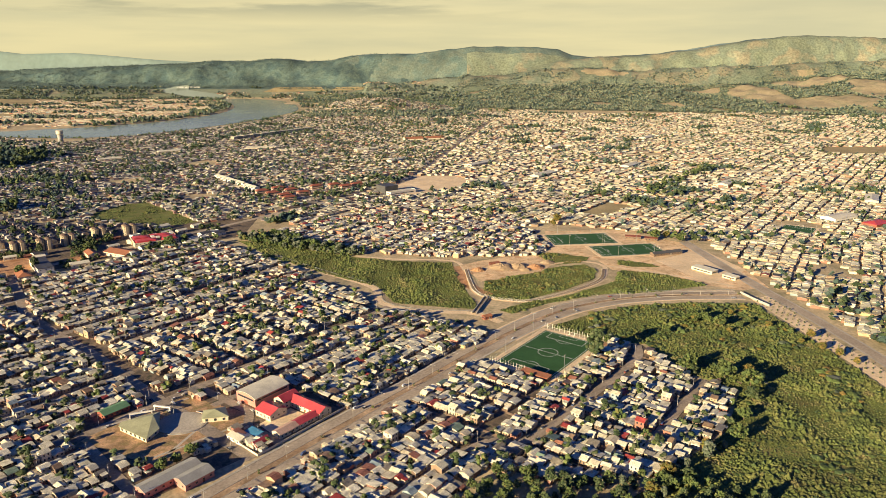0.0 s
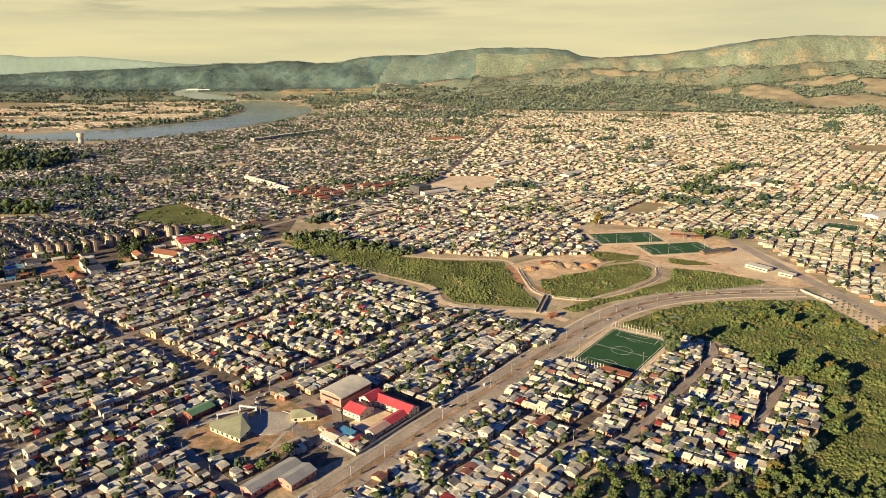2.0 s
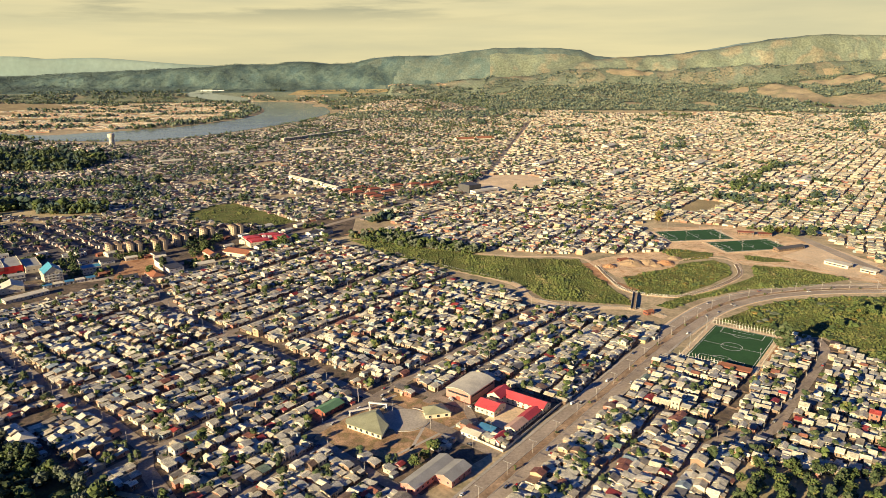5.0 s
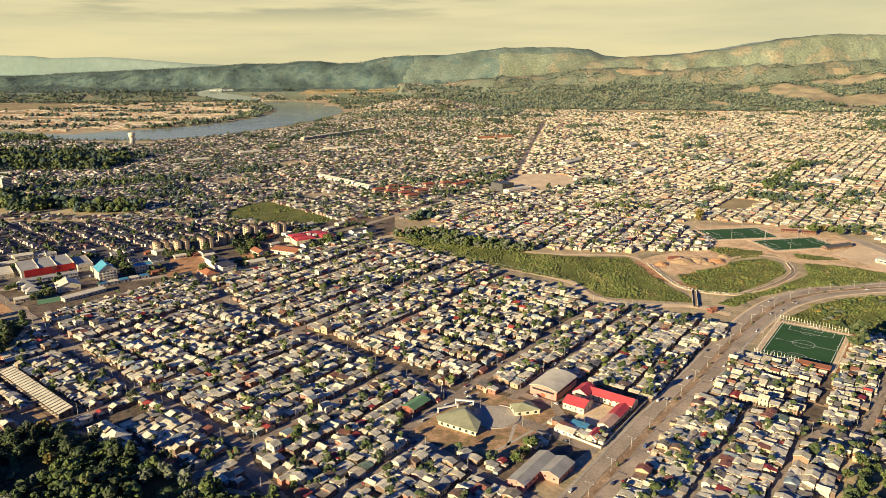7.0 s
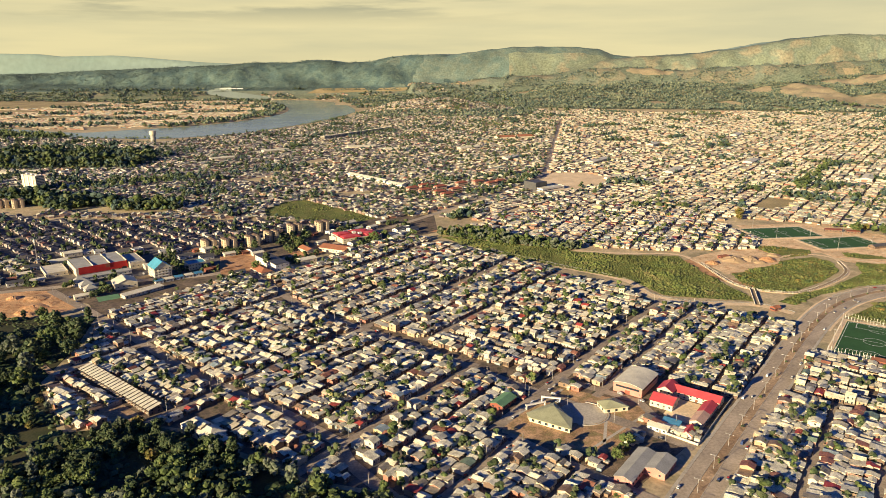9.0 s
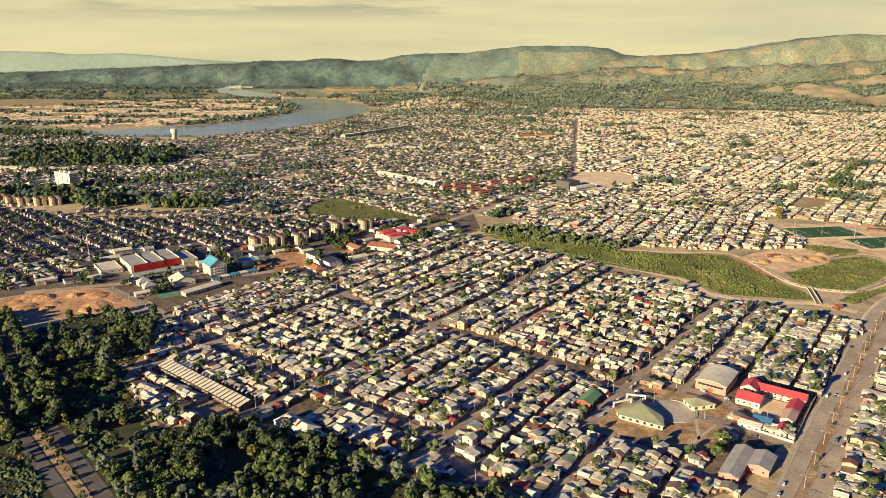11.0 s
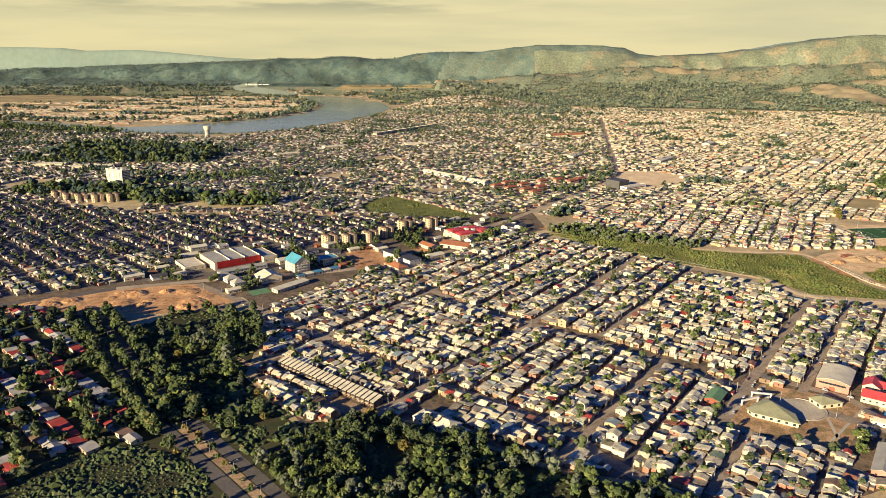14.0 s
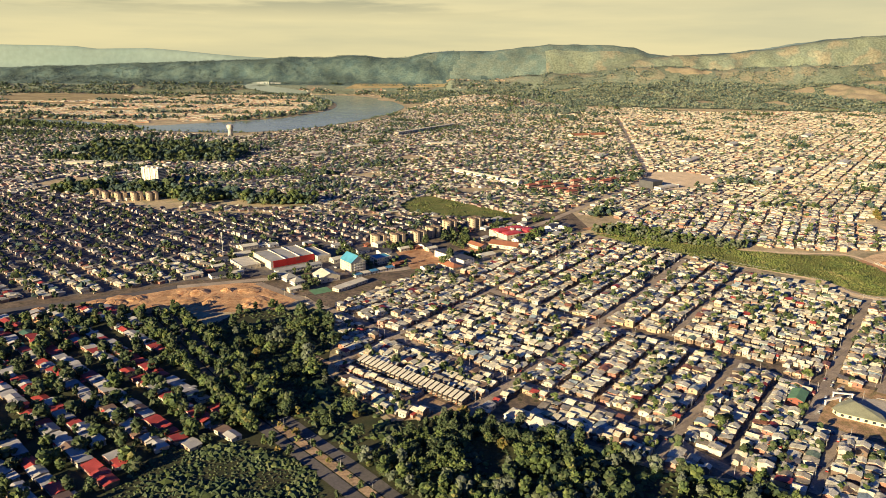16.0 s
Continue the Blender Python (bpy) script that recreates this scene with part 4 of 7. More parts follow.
def near_house(kind):
    """A small house of walls, roof, windows and a door, as the street rows have them."""
    src = HOUSE[kind]
    two = kind == 4
    ob = thing("house", "small %s house with pale corrugated roof in a dense row" % ("two-storey" if two else "single-storey"), "house", group="houses in the street rows")
    for slot, name, m in ((0, "wall", "wall_one"), (1, "roof", "roof_one")):
        f = Form()
        used = {}
        for face, s in zip(src.f, src.m):
            if s == slot:
                for i in face:
                    used.setdefault(i, len(used))
                f.f.append(tuple(used[i] for i in face))
                f.m.append(0)
        f.v = [src.v[i] for i in used]
        part(name, f, M[m], ob)
    w, d = 3.6, 4.3
    front = d if kind != 5 else 0.42
    y = -d
    for x in (-2.6, 1.3):
        for z in ([0.95, 3.2] if two else [0.95]):
            win = part("window", Form().box(x, x + 1.2, y - 0.06, y + 0.02, z, z + 1.1, 0), M["white"], ob)
            part("pane", Form().box(x + 0.1, x + 1.1, y - 0.09, y - 0.055, z + 0.1, z + 1.0, 0), M["glass"], win)
    part("door", Form().box(-0.7, 0.25, y - 0.06, y + 0.02, 0.05, 2.05, 0), M["door"], ob)
    return ob


def near_shed(kind):
    ob = thing("shed", "small lean-to shed of boards and sheet metal", "shed", group="sheds behind the houses")
    src = SHED[kind]
    for slot, name, m in ((0, "wall", "wall_one"), (1, "roof", "roof_one")):
        f = Form()
        used = {}
        for face, s in zip(src.f, src.m):
            if s == slot:
                for i in face:
                    used.setdefault(i, len(used))
                f.f.append(tuple(used[i] for i in face))
                f.m.append(0)
        f.v = [src.v[i] for i in used]
        part(name, f, M[m], ob)
    return ob


def family(ob):
    return [(c, family(c)) for c in ob.children]


def clone(ob, kin, m, parent=None):
    """A copy of a thing whose parts are listed in kin; the meshes are shared."""
    c = ob.copy()
    scene.collection.objects.link(c)
    c.parent = parent
    if m is not None:
        c.matrix_basis = m
    for child, below in kin:
        clone(child, below, None, c)
    return c


def stand(x, y, turn, sx=1.0, sy=None, sz=None, z=0.0):
    return Matrix.LocRotScale((x, y, z), Euler((0, 0, turn)), (sx, sy or sx, sz or sx))


def spread(makers, places, weights=None, jitter=0.03, stretch=True):
    """Copies of a few things over many places."""
    models = [make() for make in makers]
    kin = [family(ob) for ob in models]
    weights = np.array(weights or [1] * len(models), float)
    pick = rng.choice(len(models), len(places), p=weights / weights.sum())
    used = set()
    for (x, y, a, w), i in zip(places, pick):
        turn = a + rng.normal(0, jitter) + rng.integers(0, 2) * math.pi
        m = stand(x + rng.normal(0, 0.4), y + rng.normal(0, 0.4), turn)
        ob = models[i]
        if i in used:
            ob = clone(ob, kin[i], m)
        used.add(i)
        ob.matrix_basis = m
        if stretch:
            ob.scale = (w / 7.9 * rng.uniform(0.9, 1.12), rng.uniform(0.78, 1.08), rng.uniform(1.0, 1.55))
        else:
            ob.scale = (w, w, w * rng.uniform(0.85, 1.15))
    for i, ob in enumerate(models):
        if i not in used:
            for child in ob.children_recursive:
                bpy.data.objects.remove(child)
            bpy.data.objects.remove(ob)


near = np.concatenate([main[NEAR_M], south[NEAR_S]])
order = np.argsort(near[:, 1])
extra = near[order[250:]]
near = near[order[:250]]
if len(extra):
    settle("row_houses", extra, HOUSE, "rows of small low houses with pale sheet roofs")
spread([lambda i=i: near_house(i) for i in range(6)], near, [4, 3, 4, 4, 1.2, 5])
q = near[rng.random(len(near)) < 0.75].copy()
s = rng.choice([-1, 1], len(q)) * rng.uniform(4.4, 5.8, len(q))
q[:, 0], q[:, 1] = q[:, 0] - s * np.sin(q[:, 2]), q[:, 1] + s * np.cos(q[:, 2])
q = q[off_street(q[:, 0], q[:, 1], 1.5) & off_lanes(q[:, 0], q[:, 1])]
spread([lambda i=i: near_shed(i) for i in range(3)], q)

# ---- the far town ----
def block_rows(poly, angle, pitch=13.0, pair=34.0):
    """Rows over a region at an angle, two rows to a block and a lane between."""
    p = np.array(poly)
    c = p.mean(0)
    r = np.abs(p - c).max() * 1.5
    d, n = np.array([math.cos(angle), math.sin(angle)]), np.array([-math.sin(angle), math.cos(angle)])
    lines = []
    for t in np.arange(-r, r, pair):
        for o in (10, 10 + pitch):
            lines.append((tuple(c + n * (t + o) - d * r), tuple(c + n * (t + o) + d * r)))
    return lines


def cross_lanes(px, py, angle, gap=150.0, width=5.0):
    s = px * math.cos(angle) + py * math.sin(angle) + 18 * wave(px, py, 900, 11)
    return np.abs((s % gap) - gap / 2) > width


mid = lots(block_rows(MID, radians(62), 10.0, 25.5), lambda a, b: inside(a, b, MID) & cross_lanes(a, b, radians(62), 90))
settle("island_houses", mid, PLAIN, "packed small houses with pale roofs beyond the marsh", deep=(0.85, 1.12), tall=(0.95, 1.4), fences=False)
west = lots(block_rows(WEST, radians(138), 12, 36), lambda a, b: inside(a, b, WEST) & cross_lanes(a, b, radians(138), 120) & ~near_line(a, b, ROAD_N, 11) & ~near_line(a, b, TOWERS, 15) & ~inside(a, b, STRIP), (6, 8.5))
pale_west = near_line(west[:, 0], west[:, 1], ROAD_W, 135) & (west[:, 0] < -540)
settle("bungalow_rows", west[pale_west], PLAIN[:4], "rows of low bungalows with pale roofs beside the road", sheds=0.5, fences=False, tall=(0.95, 1.25))
settle("estate_houses", west[~pale_west], [PLAIN[1], PLAIN[4], PLAIN[0]], "rows of matching gabled estate houses", sheds=0.3, tall=(0.95, 1.2), fences=False, deep=(0.85, 1.1), wide=(0.82, 1.02), mats=("wall_white", "roof_dark"))
TOWN = [
    (54, [(-55, 1112), (20, 1105), (80, 1190), (420, 1110), (640, 1000), (1000, 900), (1500, 1000), (2400, 1500), (2900, 2400), (2900, 3000), (1700, 3230), (1050, 3310), (540, 3390), (300, 3560), (430, 2950), (340, 2450), (270, 2060), (225, 1800), (168, 1500), (60, 1320)]),
    (60, [(660, 300), (1000, 300), (1500, 900), (1000, 950), (640, 1050)]),
    (35, [(-720, 1115), (-350, 1100), (-150, 1095), (-75, 1130), (60, 1320), (168, 1500), (225, 1800), (270, 2060), (340, 2450), (430, 2950), (300, 3560), (0, 3690), (-300, 3640), (-450, 3420), (-470, 3100), (-600, 2650), (-860, 2250), (-960, 2120), (-700, 1700), (-760, 1300)]),
    (150, [(-2600, 1300), (-1250, 1000), (-700, 1250), (-700, 1750), (-960, 2150), (-1100, 2230), (-1300, 2290), (-1600, 2410), (-2600, 2500)]),
]
places = []
split = []
for deg, poly in TOWN:
    a = radians(deg)
    for pitch_, pair_, y0_, y1_, sizes_ in ((9.4, 23.5, 0, 1450, (6.8, 9.6)), (11.0, 27, 1450, 9000, (7.5, 11))):
        places.append(lots(block_rows(poly, a, pitch_, pair_), lambda x, y, poly=poly, a=a, y0_=y0_, y1_=y1_: (y >= y0_) & (y < y1_) & inside(x, y + 110 * wave(x, y, 330, 77) * (y > 2800) * (x > 300), poly) & free(x, y) & cross_lanes(x, y, a, 170) & (wave(x, y, 260, 21) < 0.85) & (wave(x, y, 420, 83) < 1.2 - (y - 2450) / 900 * 0.35) & (rng.random(len(x)) < 0.95), sizes_))
allfar = np.concatenate(places)
shift = allfar[:, 0] - (-60 + 0.25 * (allfar[:, 1] - 1130))
dusky = rng.random(len(allfar)) < np.clip(0.52 - shift / 1100 - np.clip(allfar[:, 1] - 1600, 0, 2000) / 2600 + 0.25 * wave(allfar[:, 0], allfar[:, 1], 240, 84), 0.05, 0.9)
far = allfar[~dusky]
settle("middle_town", far[far[:, 1] < 1350], PLAIN[:4], "dense pale-roofed houses beyond the pitches", sheds=0.5, tall=(0.9, 1.25), fences=False, deep=(0.85, 1.2), wide=(0.88, 1.12), mats=("wall", "roof_far"))
far = far[far[:, 1] >= 1350]
settle("far_town", far, HUT, "the far town's dense pale roofs up to the hills", sheds=0.0, tall=(0.8, 1.1), fences=False, deep=(1.05, 1.5), wide=(0.9, 1.2), mats=("wall", "roof_far"))
settle("river_town", allfar[dusky], HUT, "dense dark and mixed roofs across the river side of town", sheds=0.0, tall=(0.85, 1.15), fences=False, deep=(0.9, 1.25), wide=(0.85, 1.1), mats=("wall_white", "roof_mixed"))
west_tree = np.concatenate(places[4:])
places = np.concatenate(places)
in_field = lambda x, y: inside(x, y, FIELDS[0]) | inside(x, y, FIELDS[1]) | inside(x, y, FIELDS[2])
over = [(-3000, 2800), (-2000, 2740), (-1372, 2570), (-1110, 2770), (-980, 2960), (-920, 3230), (-930, 3500), (-1040, 3900), (-1250, 4330), (-2000, 4250), (-3000, 3950)]
beyond = lots(block_rows(over, 0.2, 13, 33), lambda x, y: inside(x, y, over) & (wave(x, y, 300, 22) > -0.45) & cross_lanes(x, y, 0.2, 170) & ~in_field(x, y) & ~near_line(x, y, BANK_N, 60), (9, 16))
settle("river_village", beyond, HUT, "pale houses on the river's far bank", sheds=0, tall=(0.8, 1.1), fences=False, mats=("wall", "roof_far"))

# ---- trees ----
def clumps(count, rx, rz, zc, lo, hi, seed, level=1, ball=None):
    """A crown of many ragged leaf clumps."""
    r = np.random.default_rng(seed)
    form, ball = Form(), ball or ico(level)
    bv = np.array(ball.v)
    for _ in range(count):
        d = r.normal(size=3)
        d /= np.linalg.norm(d)
        rad = r.uniform(0.45, 1.0) ** 0.6
        lump = 1 + 0.28 * math.sin(3 * math.atan2(d[1], d[0]) + seed) + r.normal(0, 0.1)
        p = np.array([d[0] * rx * lump, d[1] * rx * lump, d[2] * rz]) * rad + [0, 0, zc]
        s = r.uniform(lo, hi)
        v = bv * (1 + r.normal(0, 0.24, (len(bv), 1))) * [s, s, s * 0.8] + p
        form.add(v, ball.f)
    return form


def leaves(form, count, rx, rz, zc, size, seed):
    """Loose sprays of leaves that break up the crown's outline."""
    r = np.random.default_rng(seed)
    for _ in range(count):
        d = r.normal(size=3)
        d /= np.linalg.norm(d)
        p = np.array([d[0] * rx, d[1] * rx, d[2] * rz]) * r.uniform(0.85, 1.15) + [0, 0, zc]
        a, b = r.normal(size=3) * size, r.normal(size=3) * size
        form.add([p, p + a, p + a * 0.6 + b, p + b * 0.7], [(0, 1, 2, 3)])
    return form


def trunk_form(h, r0, seed):
    """A tapered trunk with four limbs."""
    r = np.random.default_rng(seed)
    form = Form()

    def limb(a, b, ra, rb):
        a, b = Vector(a), Vector(b)
        q = (b - a).to_track_quat("Z", "Y")
        ring = lambda p, rad: [tuple(p + q @ Vector((rad * math.cos(k * 1.0472), rad * math.sin(k * 1.0472), 0))) for k in range(6)]
        form.add(ring(a, ra) + ring(b, rb), [(k, (k + 1) % 6, 6 + (k + 1) % 6, 6 + k) for k in range(6)])

    limb((0, 0, -0.2), (0.1, 0.1, h * 0.55), r0, r0 * 0.65)
    limb((0.1, 0.1, h * 0.55), (0.2, -0.1, h * 0.9), r0 * 0.65, r0 * 0.2)
    for k in range(4):
        a = k * 1.57 + r.uniform(0, 1)
        z = h * r.uniform(0.35, 0.55)
        limb((0.05, 0.05, z), (math.cos(a) * h * 0.28, math.sin(a) * h * 0.28, z + h * 0.25), r0 * 0.4, r0 * 0.12)
    return form


def tree(kind):
    """A broad, tall, golden or silvery tree about ten metres high."""
    names = (("broad dark-green leafy tree", "leaf"), ("tall dense dark-green tree", "leafdark"), ("leafy tree with yellowing crown", "leafgold"), ("silvery grey-green poplar tree", "leafsilver"), ("rounded mid-green garden tree", "leaf"), ("spreading deep-green park tree", "leafdark"))
    rx, rz, zc = ((4.2, 3.6, 6.2), (2.8, 5.0, 7.0), (3.6, 3.2, 5.6), (2.6, 4.6, 6.6), (3.6, 3.0, 5.0), (4.6, 3.4, 6.4))[kind]
    label, m = names[kind]
    ob = thing("tree", label, "tree", group="trees of the town")
    part("trunk", trunk_form(zc + rz * 0.5, 0.28, kind), M["bark"], ob)
    part("crown", leaves(clumps(62, rx, rz, zc, 0.6, 1.35, kind), 200, rx, rz, zc, 0.38, kind + 50), M[m], ob)
    return ob


def sown(poly, gap, keep=None, seed=0):
    """Jittered places over a region."""
    r = np.random.default_rng(seed)
    p = np.array(poly)
    gx_, gy_ = np.meshgrid(np.arange(p[:, 0].min(), p[:, 0].max(), gap), np.arange(p[:, 1].min(), p[:, 1].max(), gap))
    a, b = gx_.ravel() + r.uniform(-gap / 2, gap / 2, gx_.size), gy_.ravel() + r.uniform(-gap / 2, gap / 2, gx_.size)
    ok = inside(a, b, list(poly))
    if keep is not None:
        ok &= keep(a, b)
    return np.stack([a[ok], b[ok]], 1)


def planted(points, lo, hi, seed=0):
    r = np.random.default_rng(seed)
    return np.c_[points, r.uniform(0, 6.28, len(points)), r.uniform(lo, hi, len(points))]


park = sown(PARK, 8.2, lambda a, b: (b > 325) & ~(near_line(a, b, ROAD_SW, 16) & (b < 440)) & ~near_line(a, b, ROAD_SW, 6) & (a > -520) & (wave(a, b, 70, 31) > -0.55) & ~inside(a, b, [(-430, 380), (-385, 400), (-345, 365), (-380, 320), (-420, 330)]), 1)
west_park = inside(park[:, 0], park[:, 1], uvs([(100, -475), (300, -475), (330, -800), (100, -800)]))
park = park[~west_park | (rng.random(len(park)) < 0.27)]
order = np.argsort(-park[:, 1] + 0.3 * np.abs(park[:, 0] + 250))
park_near, park_rest = park[order[:180]], park[order[180:]]
spread([lambda i=i: tree(i) for i in range(6)], planted(park_near, 0.6, 1.25, 2), [5, 4, 0.6, 2, 4, 5], stretch=False)

LEAFY = [leaves(clumps(14, rx, rz, zc, 0.95, 1.75, 96 + i), 110, rx, rz, zc, 0.45, 120 + i) for i, (rx, rz, zc) in enumerate(((3.4, 2.8, 4.4), (2.4, 4.0, 5.4), (3.2, 2.4, 3.8)))]
TREE = [leaves(clumps(10, rx, rz, zc, 0.9, 1.6, 90 + i), 40, rx, rz, zc, 0.34, 130 + i) for i, (rx, rz, zc) in enumerate(((2.7, 2.2, 3.6), (2.0, 3.5, 4.6), (2.5, 1.9, 3.1)))]


FAR_TREE = [Form().add(f.v, f.f, 0) for f in (clumps(4, 2.0, 1.6, 3.4, 1.7, 2.8, 93, ball=TUFT), clumps(4, 1.4, 2.6, 4.2, 1.6, 2.6, 94, ball=TUFT), clumps(3, 2.0, 1.2, 2.8, 1.8, 2.8, 95, ball=TUFT))]


def wood(name, points, lo, hi, mats, label, seed=0, category="trees", TREE=TREE, scale=None):
    """A crowd of trees too many to count, joined."""
    if not len(points):
        return None
    r = np.random.default_rng(seed)
    crowd = Crowd()
    pick = r.integers(0, len(TREE) * len(mats), len(points))
    for i in range(len(TREE) * len(mats)):
        q = points[pick == i]
        f = Form().add(TREE[i % len(TREE)].v, TREE[i % len(TREE)].f, i // len(TREE))
        s = r.uniform(lo, hi, len(q)) * (1 if scale is None else scale[pick == i])
        crowd.put(f, q[:, 0], q[:, 1], land(q[:, 0], q[:, 1]) - 0.5 * s, r.uniform(0, 6.28, len(q)), s, s, s * r.uniform(0.8, 1.25, len(q)))
    return crowd.make(name, [M[m] for m in mats], label, category)


wood("park_woods", park_rest, 0.8, 1.6, ["leaf", "leafdark", "leaf", "leafsilver"], "dense dark-green woods below the housing", 3, TREE=LEAFY)
yard = np.concatenate([main[(rng.random(len(main)) < 0.40 + 0.3 * wave(main[:, 0], main[:, 1], 70, 81))], south[rng.random(len(south)) < 0.4], mid[rng.random(len(mid)) < 0.22], west[rng.random(len(west)) < 0.3]])
yard = yard[:, :2] + rng.normal(0, 4.5, (len(yard), 2))
yard = yard[off_street(yard[:, 0], yard[:, 1], -1.0) & off_lanes(yard[:, 0], yard[:, 1], 0.3)]
wood("garden_trees", yard, 0.5, 1.5, ["leafdark", "leaf", "leafdark"], "small garden trees among the house roofs", 4)
far_tree = np.concatenate([places[rng.random(len(places)) < 0.07 + 0.45 * np.clip(wave(places[:, 0], places[:, 1], 160, 82) - 0.1, 0, 1)][:, :2], west_tree[rng.random(len(west_tree)) < 0.20][:, :2], west[rng.random(len(west)) < 0.25][:, :2]])
far_tree = far_tree + rng.normal(0, 6, far_tree.shape)
wood("town_trees", far_tree, 0.8, 1.9, ["leafdark", "leafdark", "leafpine"], "dark street and garden trees across the town", 5, TREE=FAR_TREE)
wood("big_wood", np.concatenate([sown(BIGWOOD, 13, lambda a, b: wave(a, b, 160, 55) > -0.35, 6), sown(WOOD_W, 9, lambda a, b: wave(a, b, 120, 56) > -0.2, 7)]), 1.7, 3.6, ["leafdark", "leaf", "leafpine"], "tall dark wood among the estates", 6)
lines = [((647, 1344), (898, 1698), 16, 1.5), ((-3000, 2500), (-1900, 2470), 80, 2.2), ((-1900, 2470), (-1330, 2310), 60, 2.0), ((-2600, 2300), (-1500, 2150), 120, 1.2), ((-1290, 2290), (-930, 2265), 12, 1.0), ((-910, 2275), (-790, 2360), 7, 0.8), ((-770, 2385), (-625, 2690), 7, 0.8), ((-620, 2700), (-500, 3150), 9, 0.9), ((20, 1290), (110, 1440), 10, 1.2), ((280, 1190), (390, 1180), 16, 1.2), ((-150, 1300), (60, 1330), 14, 1.2), ((700, 1262), (758, 1189), 20, 1.3), ((560, 1020), (720, 1000), 14, 1.2), ((-900, 1320), (-600, 1500), 40, 1.5)]
pts, wide = [], []
for (x0, y0), (x1, y1), wdt, size in lines:
    n = int(math.hypot(x1 - x0, y1 - y0) / 6 * (wdt / 12))
    s = rng.random(n)
    wide.append(np.full(n, size))
    pts.append(np.stack([x0 + s * (x1 - x0) + rng.normal(0, wdt / 2, n), y0 + s * (y1 - y0) + rng.normal(0, wdt / 2, n)], 1))
wood("tree_lines", np.concatenate(pts), 0.7, 1.5, ["leafdark", "leaf"], "dark tree lines along banks and roads", 7, TREE=FAR_TREE, scale=np.concatenate(wide))
HILL_TREE = [Form().add(f.v, f.f, 0) for f in (clumps(2, 1.3, 1.0, 3.0, 1.9, 2.9, 193, ball=TUFT), clumps(2, 0.9, 1.8, 3.6, 1.6, 2.4, 194, ball=TUFT), clumps(2, 1.6, 0.8, 2.6, 2.0, 2.9, 195, ball=TUFT))]
hx, hy = rng.uniform(-500, 3000, 34000), rng.uniform(2980, 4290, 34000)
hok = (land(hx, hy) > 5) & (clearing_at(hx, hy) < rng.normal(0, 0.05, 34000)) & (wave(hx, hy, 90, 41) > -0.75) & (np.hypot((hx + 130) / 420, (hy - 3430) / 300) > 1) & (np.abs(hx) < 0.68 * hy + 300)
wood("hill_woods", np.stack([hx[hok], hy[hok]], 1), 1.2, 2.5, ["leafhill", "leafhill", "leafpine"], "wooded slopes of the near hills, paled with haze", 8, TREE=HILL_TREE)
hx, hy = rng.uniform(-900, 3300, 11000), rng.uniform(4290, 4640, 11000)
hok = (land(hx, hy) > 45) & (clearing_at(hx, hy) < 0) & (wave(hx, hy, 170, 43) > 0.0)
wood("upland_woods", np.stack([hx[hok], hy[hok]], 1), 1.0, 2.1, ["leafhill", "leafridge"], "woods and plantations on the middle hills, paled with haze", 18, TREE=HILL_TREE)
hx, hy = rng.uniform(-3300, 500, 7000), rng.uniform(4640, 4970, 7000)
hok = rng.random(7000) < np.clip((-100 - hx) / 900, 0, 1)
wood("ridge_woods", np.stack([hx[hok], hy[hok]], 1), 0.7, 1.5, ["leafridge"], "unbroken woods of the far ridge, tinted with haze", 19, TREE=HILL_TREE)
px_, py_ = rng.uniform(-3300, -300, 16000), rng.uniform(2650, 4660, 16000)
thick = np.where((py_ > 4300) & (px_ < -1650), -0.6, np.where(near_line(px_, py_, BANK_N, 120), -0.6, np.where(py_ > 4250, 0.0, 0.3)))
pok = ~inside(px_, py_, RIVER) & ~near_line(px_, py_, UPPER, 62) & ~in_field(px_, py_) & (wave(px_, py_, 300, 42) > thick) & ((px_ < -840) | (py_ > 3950)) & ~near_line(px_, py_, BANK_N, 8)
pok &= ~inside(px_, py_, [(-980, 4540), (-540, 4570), (-240, 4600), (-240, 4700), (-1000, 4690)]) & ~inside(px_, py_, BANK_S[10:] + [(-400, 4425), (-300, 2934)])
wood("plain_woods", np.stack([px_[pok], py_[pok]], 1), 1.6, 3.4, ["leafhill", "leafpine", "leafdark"], "dark groves across the river plain", 9, TREE=HILL_TREE)
bx_, by_ = rng.uniform(-700, 300, 2600), rng.uniform(2900, 4450, 2600)
bok = ~inside(bx_, by_, RIVER) & (bx_ > np.interp(by_, [2900, 3464, 3748, 4085, 4450], [-540, -480, -540, -650, -1000])) & ((np.hypot((bx_ + 130) / 400, (by_ - 3430) / 330) > 1.05) | (by_ > 3640)) & (wave(bx_, by_, 200, 85) > -0.3) & (by_ > 3300)
wood("vale_woods", np.stack([bx_[bok], by_[bok]], 1), 1.8, 3.4, ["leafpine", "leafdark", "leafhill"], "dark groves and conifers behind the knoll", 12, TREE=HILL_TREE)

